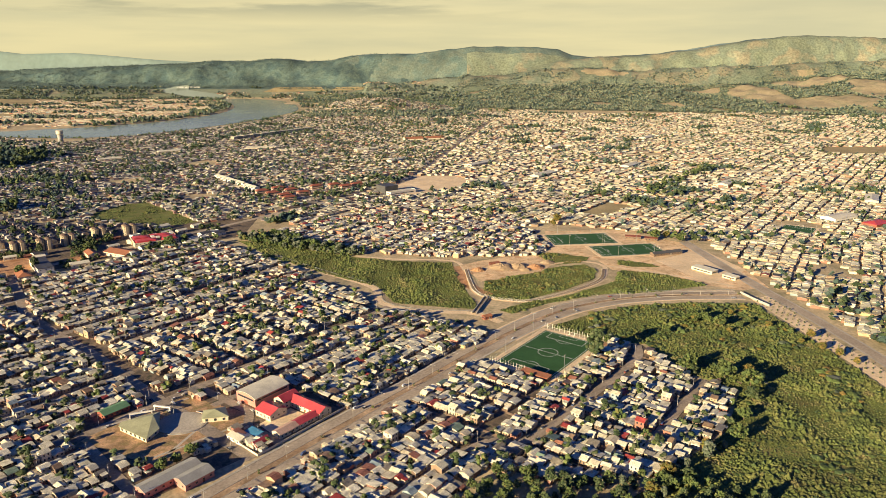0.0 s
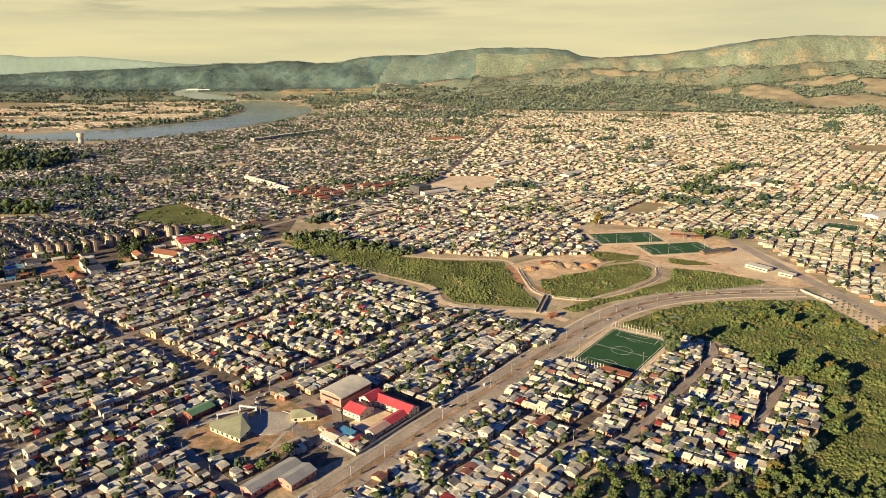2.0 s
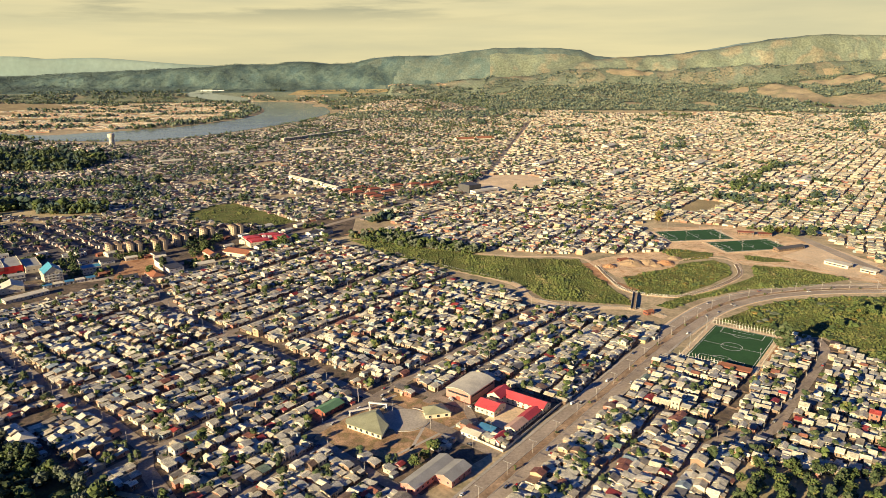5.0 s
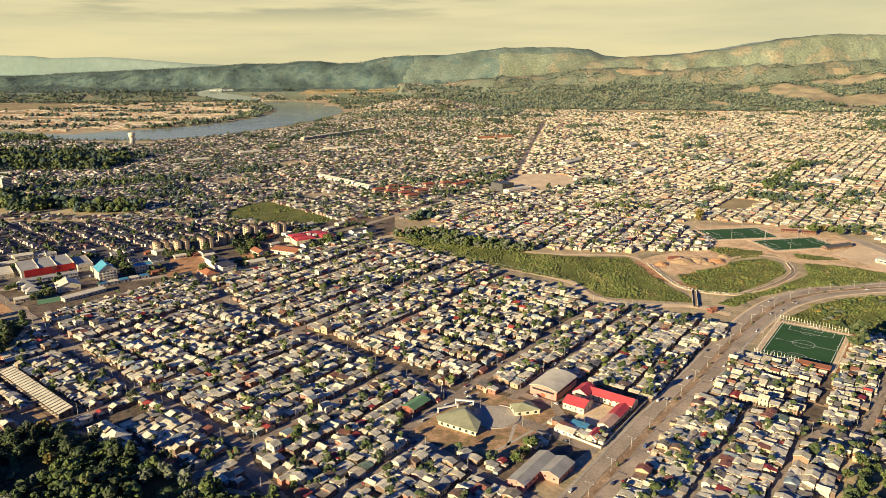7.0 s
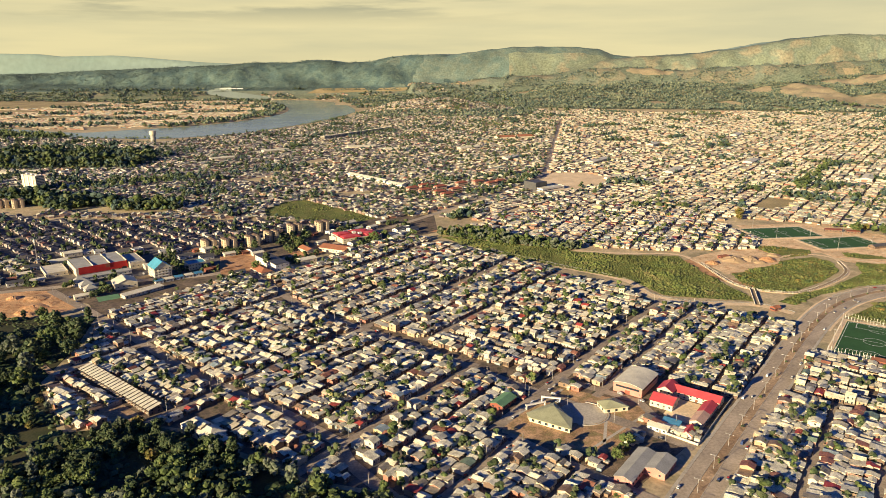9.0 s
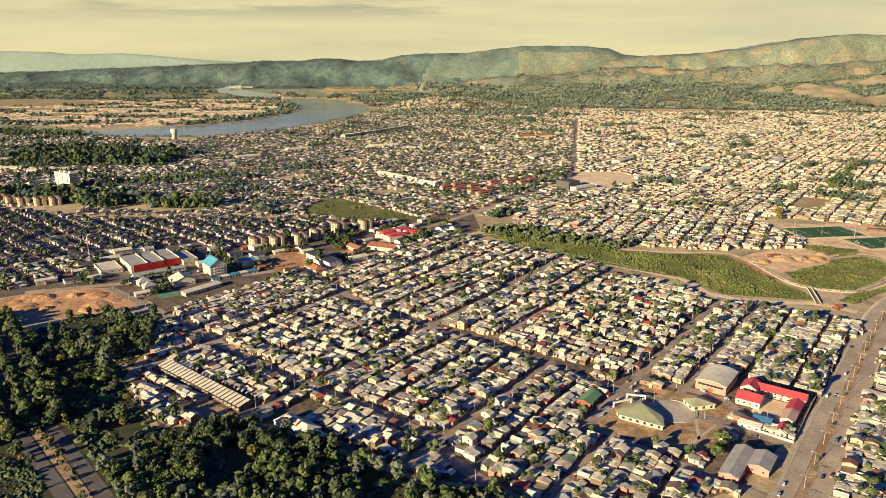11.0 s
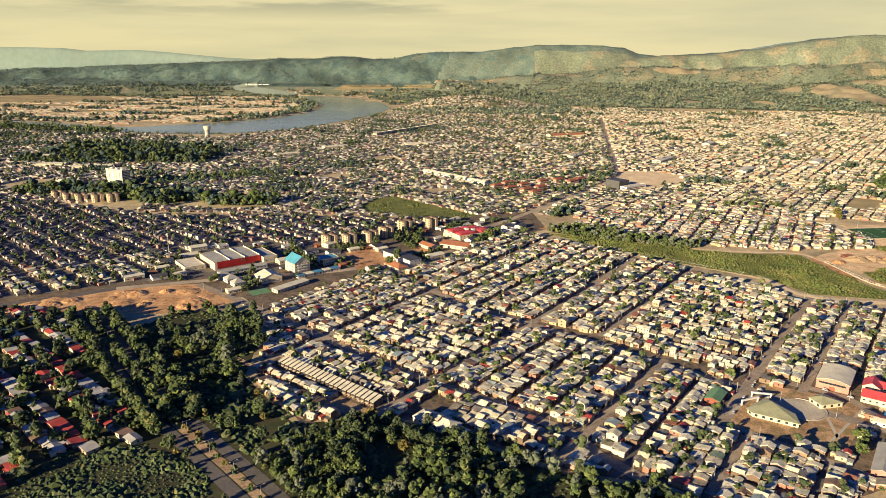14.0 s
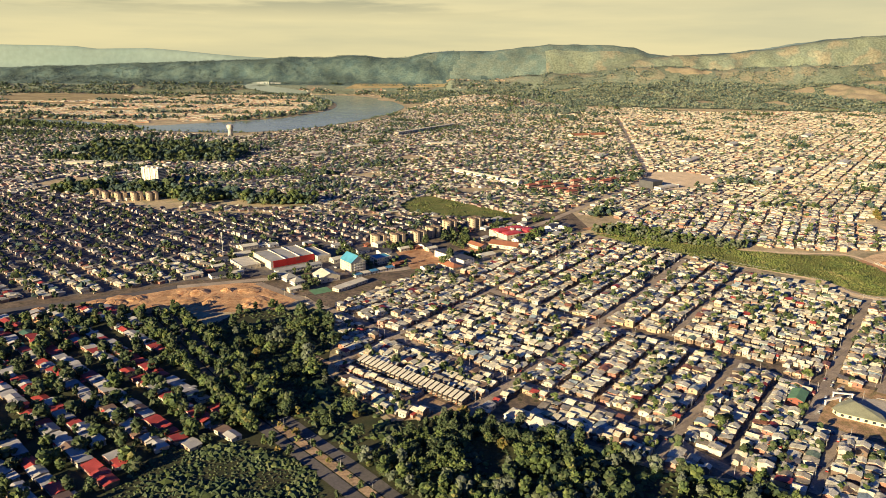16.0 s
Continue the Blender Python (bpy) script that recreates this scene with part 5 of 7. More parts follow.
MEADOW = [(-450, 390), (-400, 402), (-350, 372), (-330, 330), (-400, 300), (-470, 330)]
fx_, fy_ = rng.uniform(-400, 3000, 5000), rng.uniform(2450, 3400, 5000)
fok = (wave(fx_, fy_, 420, 83) > 1.15 - (fy_ - 2450) / 900 * 0.45) & ~inside(fx_, fy_, RIVER)
wood("edge_woods", np.stack([fx_[fok], fy_[fok]], 1), 1.5, 3.0, ["leafdark", "leaf", "leafhill"], "dark groves where the town meets the hills", 11, TREE=FAR_TREE)
vx_, vy_ = rng.uniform(-1250, 100, 1500), rng.uniform(4150, 4560, 1500)
vok = ~inside(vx_, vy_, RIVER) & ~near_line(vx_, vy_, BANK_S, 25) & (wave(vx_, vy_, 200, 86) > 0.1)
settle("bend_village", np.stack([vx_[vok], vy_[vok], rng.choice([0.3, 1.87], vok.sum()), rng.uniform(9, 15, vok.sum())], 1), HUT, "scattered pale houses round the river bend", sheds=0, tall=(0.8, 1.1), fences=False, mats=("wall", "roof_far"))
g_ = np.random.default_rng(88)
seeds_ = allfar[g_.choice(len(allfar), 170, replace=False), :2]
grow = np.concatenate([c + g_.normal(0, 1, (int(k), 2)) * [s, s * 0.45] @ np.array([[math.cos(t), math.sin(t)], [-math.sin(t), math.cos(t)]]) for c, k, s, t in zip(seeds_, g_.integers(10, 60, 170), g_.uniform(12, 40, 170), g_.choice([0.94, 2.51], 170))])
wood("town_groves", grow[free(grow[:, 0], grow[:, 1])], 0.9, 2.2, ["leafdark", "leafpine"], "dark groves and tree rows within the town", 13, TREE=FAR_TREE)
rs = np.array([p for p in smooth([(-560, 640), (-480, 540), (-412, 455), (-390, 430)], 12)])
side = np.concatenate([rs + np.array([0.77, 0.64]) * o + g_.normal(0, 1.6, rs.shape) for o in (-17, -15, 0, 15, 18)])
wood("roadside_trees", side, 0.9, 1.6, ["leafdark", "leaf"], "tall leafy trees lining the park road", 14, TREE=LEAFY)
# suburb: gardens, red and grey roofs under trees
sub = lots(block_rows(SUBURB, radians(140), 15, 40), lambda a, b: inside(a, b, SUBURB) & ~near_line(a, b, ROAD_SW, 22) & (a > -900) & (b > 300) & (rng.random(len(a)) < 0.92) & ~inside(a, b, MEADOW), (9, 14))
M["roof_sub"] = mat("suburb_roofing", [(0.42, 0.07, 0.06), (0.46, 0.44, 0.40), (0.34, 0.33, 0.31), (0.24, 0.16, 0.12), (0.10, 0.20, 0.14), (0.55, 0.52, 0.46)], 0.6, "island", size=4, fine=0.5, grain=0.2, weights=[9, 6, 3, 2, 1.5, 8])
settle("suburb_houses", sub, HOUSE[:4], "detached suburb houses with red and grey roofs", sheds=0.4, deep=(0.9, 1.2), tall=(0.95, 1.3), fences=False, mats=("wall", "roof_sub"))
wood("suburb_trees", sown(SUBURB, 13.5, lambda a, b: ~near_line(a, b, ROAD_SW, 13) & ~inside(a, b, MEADOW) & (a > -1000) & (b > 310) & (wave(a, b, 90, 51) > -0.45), 8), 0.6, 1.7, ["leafdark", "leaf", "leafdark"], "dark leafy garden trees of the suburb", 10, TREE=LEAFY)

# marsh growth
def scrub(name, poly, gap, lo, hi, mats, label, seed, keep=None):
    pts = sown(poly, gap, keep, seed)
    r = np.random.default_rng(seed)
    crowd = Crowd()
    pick = r.choice(len(mats), len(pts), p=np.array([m[1] for m in mats]) / sum(m[1] for m in mats))
    for i in range(len(mats)):
        q = pts[pick == i]
        s = r.uniform(lo, hi, len(q)) * (1 + 0.8 * np.clip(wave(q[:, 0], q[:, 1], 60, seed), -0.6, 1))
        crowd.put(Form().add(*((BALL.v, BALL.f) if i else (TUFT.v, TUFT.f)), i), q[:, 0], q[:, 1], 0.15 * s, r.uniform(0, 6.28, len(q)), s, s * r.uniform(0.8, 1.2, len(q)), s * r.uniform(0.35, 0.7, len(q)), jitter=0.25)
    return crowd.make(name, [M[m[0]] for m in mats], label, "scrub")


M["reed"] = mat("reeds", [(0.066, 0.088, 0.026), (0.115, 0.138, 0.036), (0.088, 0.11, 0.030), (0.14, 0.145, 0.045), (0.10, 0.12, 0.034), (0.17, 0.15, 0.06)], 0.9, "noise", size=24, fine=1.6, grain=0.35)
scrub("marsh_growth_west", MARSH_W, 2.5, 1.3, 2.4, [("reed", 12), ("leaf", 1)], "low green reeds and scrub of the marsh", 61)
scrub("marsh_growth_isle", ISLE, 2.6, 1.0, 2.2, [("reed", 8), ("leaf", 2), ("leafgold", 1)], "low scrub and reeds inside the footpath ring", 62, lambda a, b: ~inside(a, b, WORKS))
scrub("marsh_growth_middle", MARSH_M, 2.5, 1.3, 2.4, [("reed", 9), ("leaf", 2)], "low green reeds beside the avenue", 63)
scrub("marsh_growth_east", MARSH_E, 2.4, 1.2, 2.4, [("reed", 14), ("leaf", 1.2)], "tall green reeds and scrub of the broad marsh", 64, lambda a, b: b > 310)
scrub("thicket", MARSH_E, 5.0, 1.4, 3.0, [("leaf", 3), ("leaf", 3), ("leafgold", 0.8), ("leafsilver", 0.5)], "scrub thickets across the broad marsh", 74, lambda a, b: (b > 310) & ((wave(a, b, 90, 75) > 0.55) | ((b > 600) & (wave(a, b, 60, 76) > -0.1))))
scrub("meadow_growth", MEADOW, 2.8, 1.2, 2.4, [("leafdark", 6), ("leaf", 1)], "rough grass and scrub of the meadow", 78)
scrub("marsh_growth_north", MARSH_N, 5, 0.8, 1.8, [("reed", 6), ("leaf", 1)], "low green meadow scrub", 65)
scrub("undergrowth", PARK, 4.2, 1.3, 3.0, [("leafdark", 5), ("leaf", 2), ("leafdark", 2)], "rough bushes and undergrowth below the trees", 79, lambda a, b: (b > 325) & ~near_line(a, b, ROAD_SW, 17) & (wave(a, b, 60, 87) > -0.6))
edge = sown(MARSH_E, 9, lambda a, b: (wave(a, b, 110, 66) > 0.45) & near_line(a, b, uvs([(500, 80), (640, 112), (720, 90), (760, 20), (800, 0), (900, 40)]), 40), 66)
wood("marsh_trees", edge[70:], 0.9, 1.7, ["leaf", "leafdark", "leafsilver"], "leafy trees along the marsh edge", 72, TREE=LEAFY)
edge = edge[:70]
spread([lambda i=i: tree(i) for i in (0, 4, 2, 3)], planted(edge, 0.7, 1.35, 67), [4, 4, 2, 2], stretch=False)
low = sown(uvs([(300, -20), (400, -10), (450, 0), (497, 2), (510, 25), (530, 66), (570, 100), (560, 200), (300, 200)]), 9, lambda a, b: b > 325, 68)
low = low[np.argsort(-low[:, 1])]
wood("slope_trees", low[60:], 0.7, 1.25, ["leaf", "leafdark"], "dense dark trees below the houses", 73, TREE=LEAFY)
low = low[:60]
spread([lambda i=i: tree(i) for i in (0, 5, 3, 1)], planted(low, 0.5, 0.95, 69), [4, 4, 1, 2], stretch=False)
wood("grove", sown(GROVE, 6, None, 70), 1.0, 1.9, ["leaf", "leafsilver", "leaf"], "grove of tall trees at the marsh end", 71)
# ---- particular buildings ----
def tint(name, c, rough=0.7, grain=0.15, **more):
    M[name] = mat(name, [c], rough, grain=grain, size=3, fine=0.5, **more)
    return M[name]


tint("pink_wall", (0.54, 0.24, 0.19)), tint("cream_wall", (0.66, 0.58, 0.42)), tint("red_paint", (0.50, 0.035, 0.03), 0.5), tint("red_roof", (0.52, 0.075, 0.085), 0.5)
tint("grey_roof", (0.40, 0.39, 0.34), 0.5), tint("pale_roof", (0.68, 0.63, 0.48), 0.5), tint("green_roof", (0.42, 0.42, 0.25), 0.6), tint("deep_green_roof", (0.15, 0.29, 0.15), 0.6)
tint("brown_roof", (0.36, 0.15, 0.08), 0.7), tint("teal_roof", (0.08, 0.30, 0.42), 0.5), tint("blue_roof", (0.08, 0.26, 0.42), 0.5), tint("dark_panel", (0.09, 0.09, 0.09), 0.5)
tint("brick_red", (0.27, 0.09, 0.06), 0.8), tint("timber_deck", (0.30, 0.22, 0.14), 0.85), tint("mound_soil", (0.42, 0.30, 0.18), 0.95), tint("pole_concrete", (0.40, 0.38, 0.34), 0.85)
tint("brown_wall", (0.20, 0.14, 0.10)), tint("salmon_wall", (0.58, 0.38, 0.28))


def windows(parent, w, d, h, floors, nx, ny, sides="fblr", ww=1.4, wh=1.2, name="window"):
    """Panes on the walls, each a part of its own; n = 1 gives one long band."""
    gap = h / floors
    for k in range(floors):
        z = k * gap + gap * 0.38
        for s in sides:
            n = nx if s in "fb" else ny
            half = (w if s in "fb" else d) / 2
            ww = 1.4 if n > 1 else half * 1.7
            for i in range(n):
                c = -half + (i + 0.5) * 2 * half / n
                a, b = c - ww / 2, c + ww / 2
                if s == "f":
                    f = Form().box(a, b, -d / 2 - 0.05, -d / 2 + 0.03, z, z + wh, bottom=True)
                elif s == "b":
                    f = Form().box(a, b, d / 2 - 0.03, d / 2 + 0.05, z, z + wh, bottom=True)
                elif s == "l":
                    f = Form().box(-w / 2 - 0.05, -w / 2 + 0.03, a, b, z, z + wh, bottom=True)
                else:
                    f = Form().box(w / 2 - 0.03, w / 2 + 0.05, a, b, z, z + wh, bottom=True)
                part(name, f, M["glass"], parent)


def barrel(w, d, z, rise, thick=0.25, n=10):
    """An arched roof slab, its axis along x."""
    f = Form()
    v = []
    for x in (-w / 2, w / 2):
        for t in (0, thick):
            for i in range(n + 1):
                s = i / n * 2 - 1
                v.append((x, s * d / 2, z + rise * (1 - s * s) + t))
    m = n + 1
    fs = [(m + i, m + i + 1, 3 * m + i + 1, 3 * m + i) for i in range(n)] + [(i + 1, i, 2 * m + i, 2 * m + i + 1) for i in range(n)]
    fs += [(i, i + 1, m + i + 1, m + i) for i in range(n)] + [(2 * m + i + 1, 2 * m + i, 3 * m + i, 3 * m + i + 1) for i in range(n)]
    fs += [(0, m, 3 * m, 2 * m), (n, 2 * m + n, 3 * m + n, m + n)]
    return f.add(v, [tuple(reversed(q)) for q in fs])


def building(name, label, category, x, y, turn, w, d, h, wall, roof, style="gable", rise=2.0, floors=1, nx=4, ny=2, sides="fblr", door=True, group="", over=0.5):
    """A building of walls, roof, windows and a door; local x is its length."""
    ob = thing(name, label, category, stand(x, y, radians(turn)), group)
    body = Form().box(-w / 2, w / 2, -d / 2, d / 2, -0.1, h, top=style == "flat")
    if style == "gable":
        body.ends(-w / 2, w / 2, -d / 2, d / 2, h, rise)
        part("wall", body, M[wall], ob)
        part("roof", Form().gable(-w / 2, w / 2, -d / 2, d / 2, h, rise, 0.2, over), M[roof], ob)
    elif style == "hip":
        part("wall", body, M[wall], ob)
        part("roof", Form().hip(-w / 2, w / 2, -d / 2, d / 2, h, rise, over), M[roof], ob)
    elif style == "lean":
        part("wall", body, M[wall], ob)
        part("roof", Form().lean(-w / 2 - over, w / 2 + over, -d / 2 - over, d / 2 + over, h, h + rise, 0.2), M[roof], ob)
    elif style == "barrel":
        n = 10
        arch = [(-w / 2, (i / n * 2 - 1) * d / 2, h + rise * (1 - (i / n * 2 - 1) ** 2)) for i in range(n + 1)]
        body.add([(-w / 2, -d / 2, h)] + arch + [(-w / 2, d / 2, h)], [tuple(range(n + 2, -1, -1))])
        body.add([(w / 2, b, c) for _, b, c in arch], [tuple(range(n + 1))])
        part("wall", body, M[wall], ob)
        part("roof", barrel(w + 0.8, d + 1.0, h, rise), M[roof], ob)
    else:
        part("wall", body, M[wall], ob)
        part("roof", Form().box(-w / 2 + 0.3, w / 2 - 0.3, -d / 2 + 0.3, d / 2 - 0.3, h + 0.01, h + 0.12), M[roof], ob)
        rim = Form()
        for a in ((-w / 2, w / 2, -d / 2, -d / 2 + 0.3), (-w / 2, w / 2, d / 2 - 0.3, d / 2), (-w / 2, -w / 2 + 0.3, -d / 2 + 0.3, d / 2 - 0.3), (w / 2 - 0.3, w / 2, -d / 2 + 0.3, d / 2 - 0.3)):
            rim.box(*a, h + 0.004, h + 0.6)
        part("parapet", rim, M[wall], ob)
    if floors:
        windows(ob, w, d, h, floors, nx, ny, sides)
    if door:
        part("door", Form().box(w * 0.08, w * 0.08 + 1.6, -d / 2 - 0.07, -d / 2 + 0.03, 0.0, 2.2), M["door"], ob)
    return ob


# gymnasium and school by the avenue
gym = building("gymnasium", "pink gymnasium with a pale arched metal roof", "gymnasium", *xy(475, -202), 54, 34, 23, 7.2, "pink_wall", "pale_roof", "barrel", 2.3, 0, door=False)
part("window_band", Form().box(-17.07, -16.97, -9.5, 9.5, 4.6, 6.2), M["glass"], gym)
part("side_band", Form().box(-15, 15, -11.57, -11.47, 4.8, 6.0), M["glass"], gym)
part("gate", Form().box(-17.08, -16.97, -2, 2, 0, 3.2), M["brick_red"], gym)
building("school_wing", "school wing with a bright red gabled roof", "school", *xy(482, -159), -36, 42, 12, 4.6, "cream_wall", "red_roof", "gable", 3.0, 2, 9, 2)
building("school_wing", "school wing with a bright red gabled roof", "school", *xy(459, -173), -36, 17, 16, 5.0, "cream_wall", "red_roof", "gable", 3.2, 1, 4, 3)
building("school_tower", "tall red gabled roof over the school entrance", "school", *xy(478, -177), 54, 16, 12, 5.8, "cream_wall", "red_roof", "gable", 3.4, 2, 3, 2)
building("school_wing", "low school wing, red roof, beside the avenue", "school", *xy(466, -143.5), 54, 18, 9, 3.6, "cream_wall", "red_roof", "gable", 1.8, 1, 5, 2)
building("school_wing", "low school wing with a faded brown roof", "school", *xy(447.5, -143.5), 54, 17, 9, 3.6, "cream_wall", "salmon_wall", "gable", 1.8, 1, 5, 2)
building("school_annexe", "white annexe with pale sheet roof", "annexe", *xy(421.5, -163), -36, 14, 10, 3.4, "white", "pale_roof", "gable", 1.2, 1, 3, 2)
building("school_annexe", "small annexe with a blue sheet roof", "annexe", *xy(431, -158), -36, 12, 6, 3.2, "white", "blue_roof", "lean", 0.8, 1, 3, 1)
building("lodge", "small white lodge with a steep red roof", "house", *xy(425, -144), 54, 12, 7.5, 3.4, "white", "red_roof", "gable", 2.6, 1, 3, 2)
sheet("courtyard", uvs([(443, -168.5), (474, -168.5), (474, -149), (440, -149)]), 0.2, M["sand"], "pale concrete school courtyard", category="courtyard")
wall_line = uvs([(500, -134.5), (415, -134.5), (418, -171), (436, -171)])
ribbon("school_wall", wall_line, 0.3, 0.1, M["cream_wall"], "low cream boundary wall round the school", "wall", height=1.8)

# plaza
sheet("plaza_ground", PLAZA, 0.13, M["plaza_soil"], "bare brown earth of the plaza", category="plaza")
ring = Form().add([(66 + 17.5 * math.cos(i / 40 * 6.2832), 459 + 16 * math.sin(i / 40 * 6.2832), z) for z in (0.13, 0.3) for i in range(40)], [tuple(range(40, 80))] + [(i, (i + 1) % 40, 40 + (i + 1) % 40, 40 + i) for i in range(40)])
tagged(new("plaza_floor", ring.mesh("plaza_floor", [M["concrete"]])), "round pale concrete plaza floor", "plaza", kind="structure")
for q in (uvs([(372, -190), (440, -178)]), uvs([(380, -186), (415, -200)]), uvs([(370, -256), (436, -246)])):
    ribbon("plaza_path", q, 2.2, 0.16, M["concrete"], "pale path across the plaza", "path")
ring2 = [(66 + 19 * math.cos(a), 459 + 17.5 * math.sin(a)) for a in np.linspace(-1.9, 1.3, 24)]
ribbon("plaza_bench", ring2, 0.6, 0.13, M["pole_concrete"], "low curved concrete bench round the plaza", "bench", height=0.5)


def fan_hall(name, label, points, eave, apex, peak):
    """A low civic hall on an uneven plan, its roof folded up to one peak."""
    ob = thing(name, label, "civic hall")
    n = len(points)
    cx_, cy_ = np.mean(points, 0)
    part("wall", Form().add([(*p, -0.1) for p in points] + [(*p, eave) for p in points], [(i, (i + 1) % n, n + (i + 1) % n, n + i) for i in range(n)]), M["cream_wall"], ob)
    out = [(cx_ + (a - cx_) * 1.07, cy_ + (b - cy_) * 1.07) for a, b in points]
    roof = Form().add([(*p, eave) for p in out] + [(*p, eave + 0.3) for p in out] + [(*apex, peak)],
                      [(i, (i + 1) % n, n + (i + 1) % n, n + i) for i in range(n)] + [(n + i, n + (i + 1) % n, 2 * n) for i in range(n)] + [tuple(range(n - 1, -1, -1))])
    part("roof", roof, M["green_roof"], ob, "faded olive-green metal roof")
    for (x0, y0), (x1, y1) in zip(points, points[1:] + points[:1]):
        m = max(1, int(math.hypot(x1 - x0, y1 - y0) / 5))
        dx, dy = (x1 - x0) / math.hypot(x1 - x0, y1 - y0), (y1 - y0) / math.hypot(x1 - x0, y1 - y0)
        for i in range(m):
            s = (i + 0.5) / m
            a, b = x0 + (x1 - x0) * s, y0 + (y1 - y0) * s
            w = Form().box(-1.0, 1.0, -0.06, 0.06, 0.9, eave - 0.6, bottom=True)
            w.v = [(a + q[0] * dx - q[1] * dy, b + q[0] * dy + q[1] * dx, q[2]) for q in w.v]
            part("window", w, M["glass"], ob)
    return ob


fan_hall("civic_hall", "cream civic hall with a folded olive-green roof", [(26, 447), (52, 431), (55, 445), (46, 468), (36, 462), (25, 453)], 3.4, (45, 460), 5.8)
fan_hall("pavilion", "cream pavilion with a low olive-green roof", [(82, 459), (100, 463), (93, 477), (79, 471)], 3.4, (88, 470), 5.6)


def portal(a, b, h):
    ob = thing("portal_frame", "white concrete portal frame beside the plaza", "portal", group="portal frames")
    dx, dy = b[0] - a[0], b[1] - a[1]
    n = math.hypot(dx, dy)
    ob.matrix_world = stand(*a, math.atan2(dy, dx))
    for x in (0, n - 0.8):
        part("post", Form().box(x, x + 0.8, -0.5, 0.5, 0, h, bottom=True), M["white"], ob)
    part("beam", Form().box(-0.2, n + 0.2, -0.7, 0.7, h, h + 1.0, bottom=True), M["white"], ob)


portal((25, 464), (40, 470), 3.4)
portal((38, 478), (52, 475), 3.4)
building("market_hall", "hall with grey-green sheet roof and pink walls", "hall", *xy(363, -157.5), 54, 40, 11.5, 4.6, "pink_wall", "grey_roof", "gable", 1.8, 1, 8, 2)
building("market_hall", "hall wing with a dark grey roof and red gable", "hall", *xy(373, -145), 54, 21, 13, 4.6, "pink_wall", "grey_roof", "gable", 2.2, 1, 4, 2)
building("workshop", "red workshop with a green gabled roof", "workshop", *xy(388, -271), 54, 20, 11, 3.8, "brick_red", "deep_green_roof", "gable", 1.8, 1, 5, 2)
building("long_school", "long cream school hall with a hipped pale roof", "school", *xy(229, -418), -36, 34, 13, 4.2, "white", "pale_roof", "hip", 3.2, 1, 8, 3)
building("school_porch", "cream end pavilion with a steep hipped roof", "school", *xy(225, -397), -36, 12, 12, 4.4, "white", "pale_roof", "hip", 4.4, 1, 3, 3)

# terraces of narrow townhouses
row = building("townhouse", "narrow two-storey townhouse with pale roof in a terrace", "townhouse", *xy(230, -582), -36, 3.5, 10.5, 4.6, "brown_wall", "pale_roof", "lean", 1.6, 2, 1, 2, sides="fr", group="terraced townhouses", over=0.1)
part("porch", Form().box(-1.6, 1.6, -6.4, -5.2, 2.3, 2.5, bottom=True), M["pale_roof"], row)
row_kin = family(row)
for v in np.arange(-577, -468, 5.0):
    clone(row, row_kin, stand(*xy(230 - (v + 577) * 0.05, v), GRID - math.pi / 2))
sheet("terrace_yard", uvs([(197, -506), (218, -506), (216, -470), (202, -470)]), 0.1, M["dirt"], "bare earth yard between terraces", category="ground")

# shopping strip
mall = building("store", "large store with red front and grey sheet roof", "store", -474, 829, 38.5, 58, 53, 9.5, "cream_wall", "grey_roof", "flat", 0, 0, door=False)
part("red_front", Form().box(-26, 29.2, -26.75, -26.45, 2.0, 10.6), M["red_paint"], mall, "bright red facade panel")
part("sign", Form().box(4, 9, -27.1, -26.7, 6.2, 10.4), M["brick_red"], mall)
for x in (-19, 0, 19):
    part("roof_bay", Form().gable(x - 9, x + 9, -26, 26, 9.65, 1.1, 0.15, 0), M["grey_roof"], mall, "grey ribbed metal roof bay")
for x in (-9.6, 9.6, 28.6):
    part("fire_wall", Form().box(x - 0.25, x + 0.25, -26, 26, 9.6, 11.4), M["pale_roof"], mall)
part("entrance", Form().box(22, 28, -26.9, -26.5, 0.2, 3.4), M["glass"], mall)
building("store_annexe", "grey annexe of the store with flat roof", "store", -436, 845, 38.5, 18, 46, 8, "cream_wall", "grey_roof", "flat", 0, 1, 3, 7, door=False)
building("store_annexe", "low cream annexe of the store", "store", -517, 808, 38.5, 24, 40, 5, "cream_wall", "pale_roof", "flat", 0, 1, 3, 5, door=False)
building("arcade", "long low arcade of shops with grey roof", "shops", -447, 791, 38.5, 60, 9, 4.0, "white", "grey_roof", "lean", 0.8, 1, 12, 2)
for x, y, w in ((-462, 763, 16), (-449, 752, 14), (-437, 738, 13)):
    building("villa", "white villa with steep grey pitched roof", "house", x, y, 40, w, 12, 4.2, "white", "grey_roof", "hip", 4.2, 1, 4, 3)
building("church_hall", "cream hall with a wide pale gabled roof", "hall", -407, 757, 125, 24, 24, 6.0, "cream_wall", "pale_roof", "gable", 4.5, 1, 4, 4)
blue = building("hotel", "cream four-storey block with steep blue gabled roof", "hotel", -381, 795, 129, 26, 20, 13.0, "cream_wall", "teal_roof", "gable", 7.5, 4, 6, 5)
for z in (3.4, 6.6, 9.9):
    part("balcony", Form().box(-13.8, -12.9, -6, 6, z, z + 1.0, bottom=True), M["white"], blue)
building("office", "office with teal flat roof", "office", -350, 828, 38, 22, 17, 8.0, "cream_wall", "teal_roof", "flat", 0, 2, 6, 4)
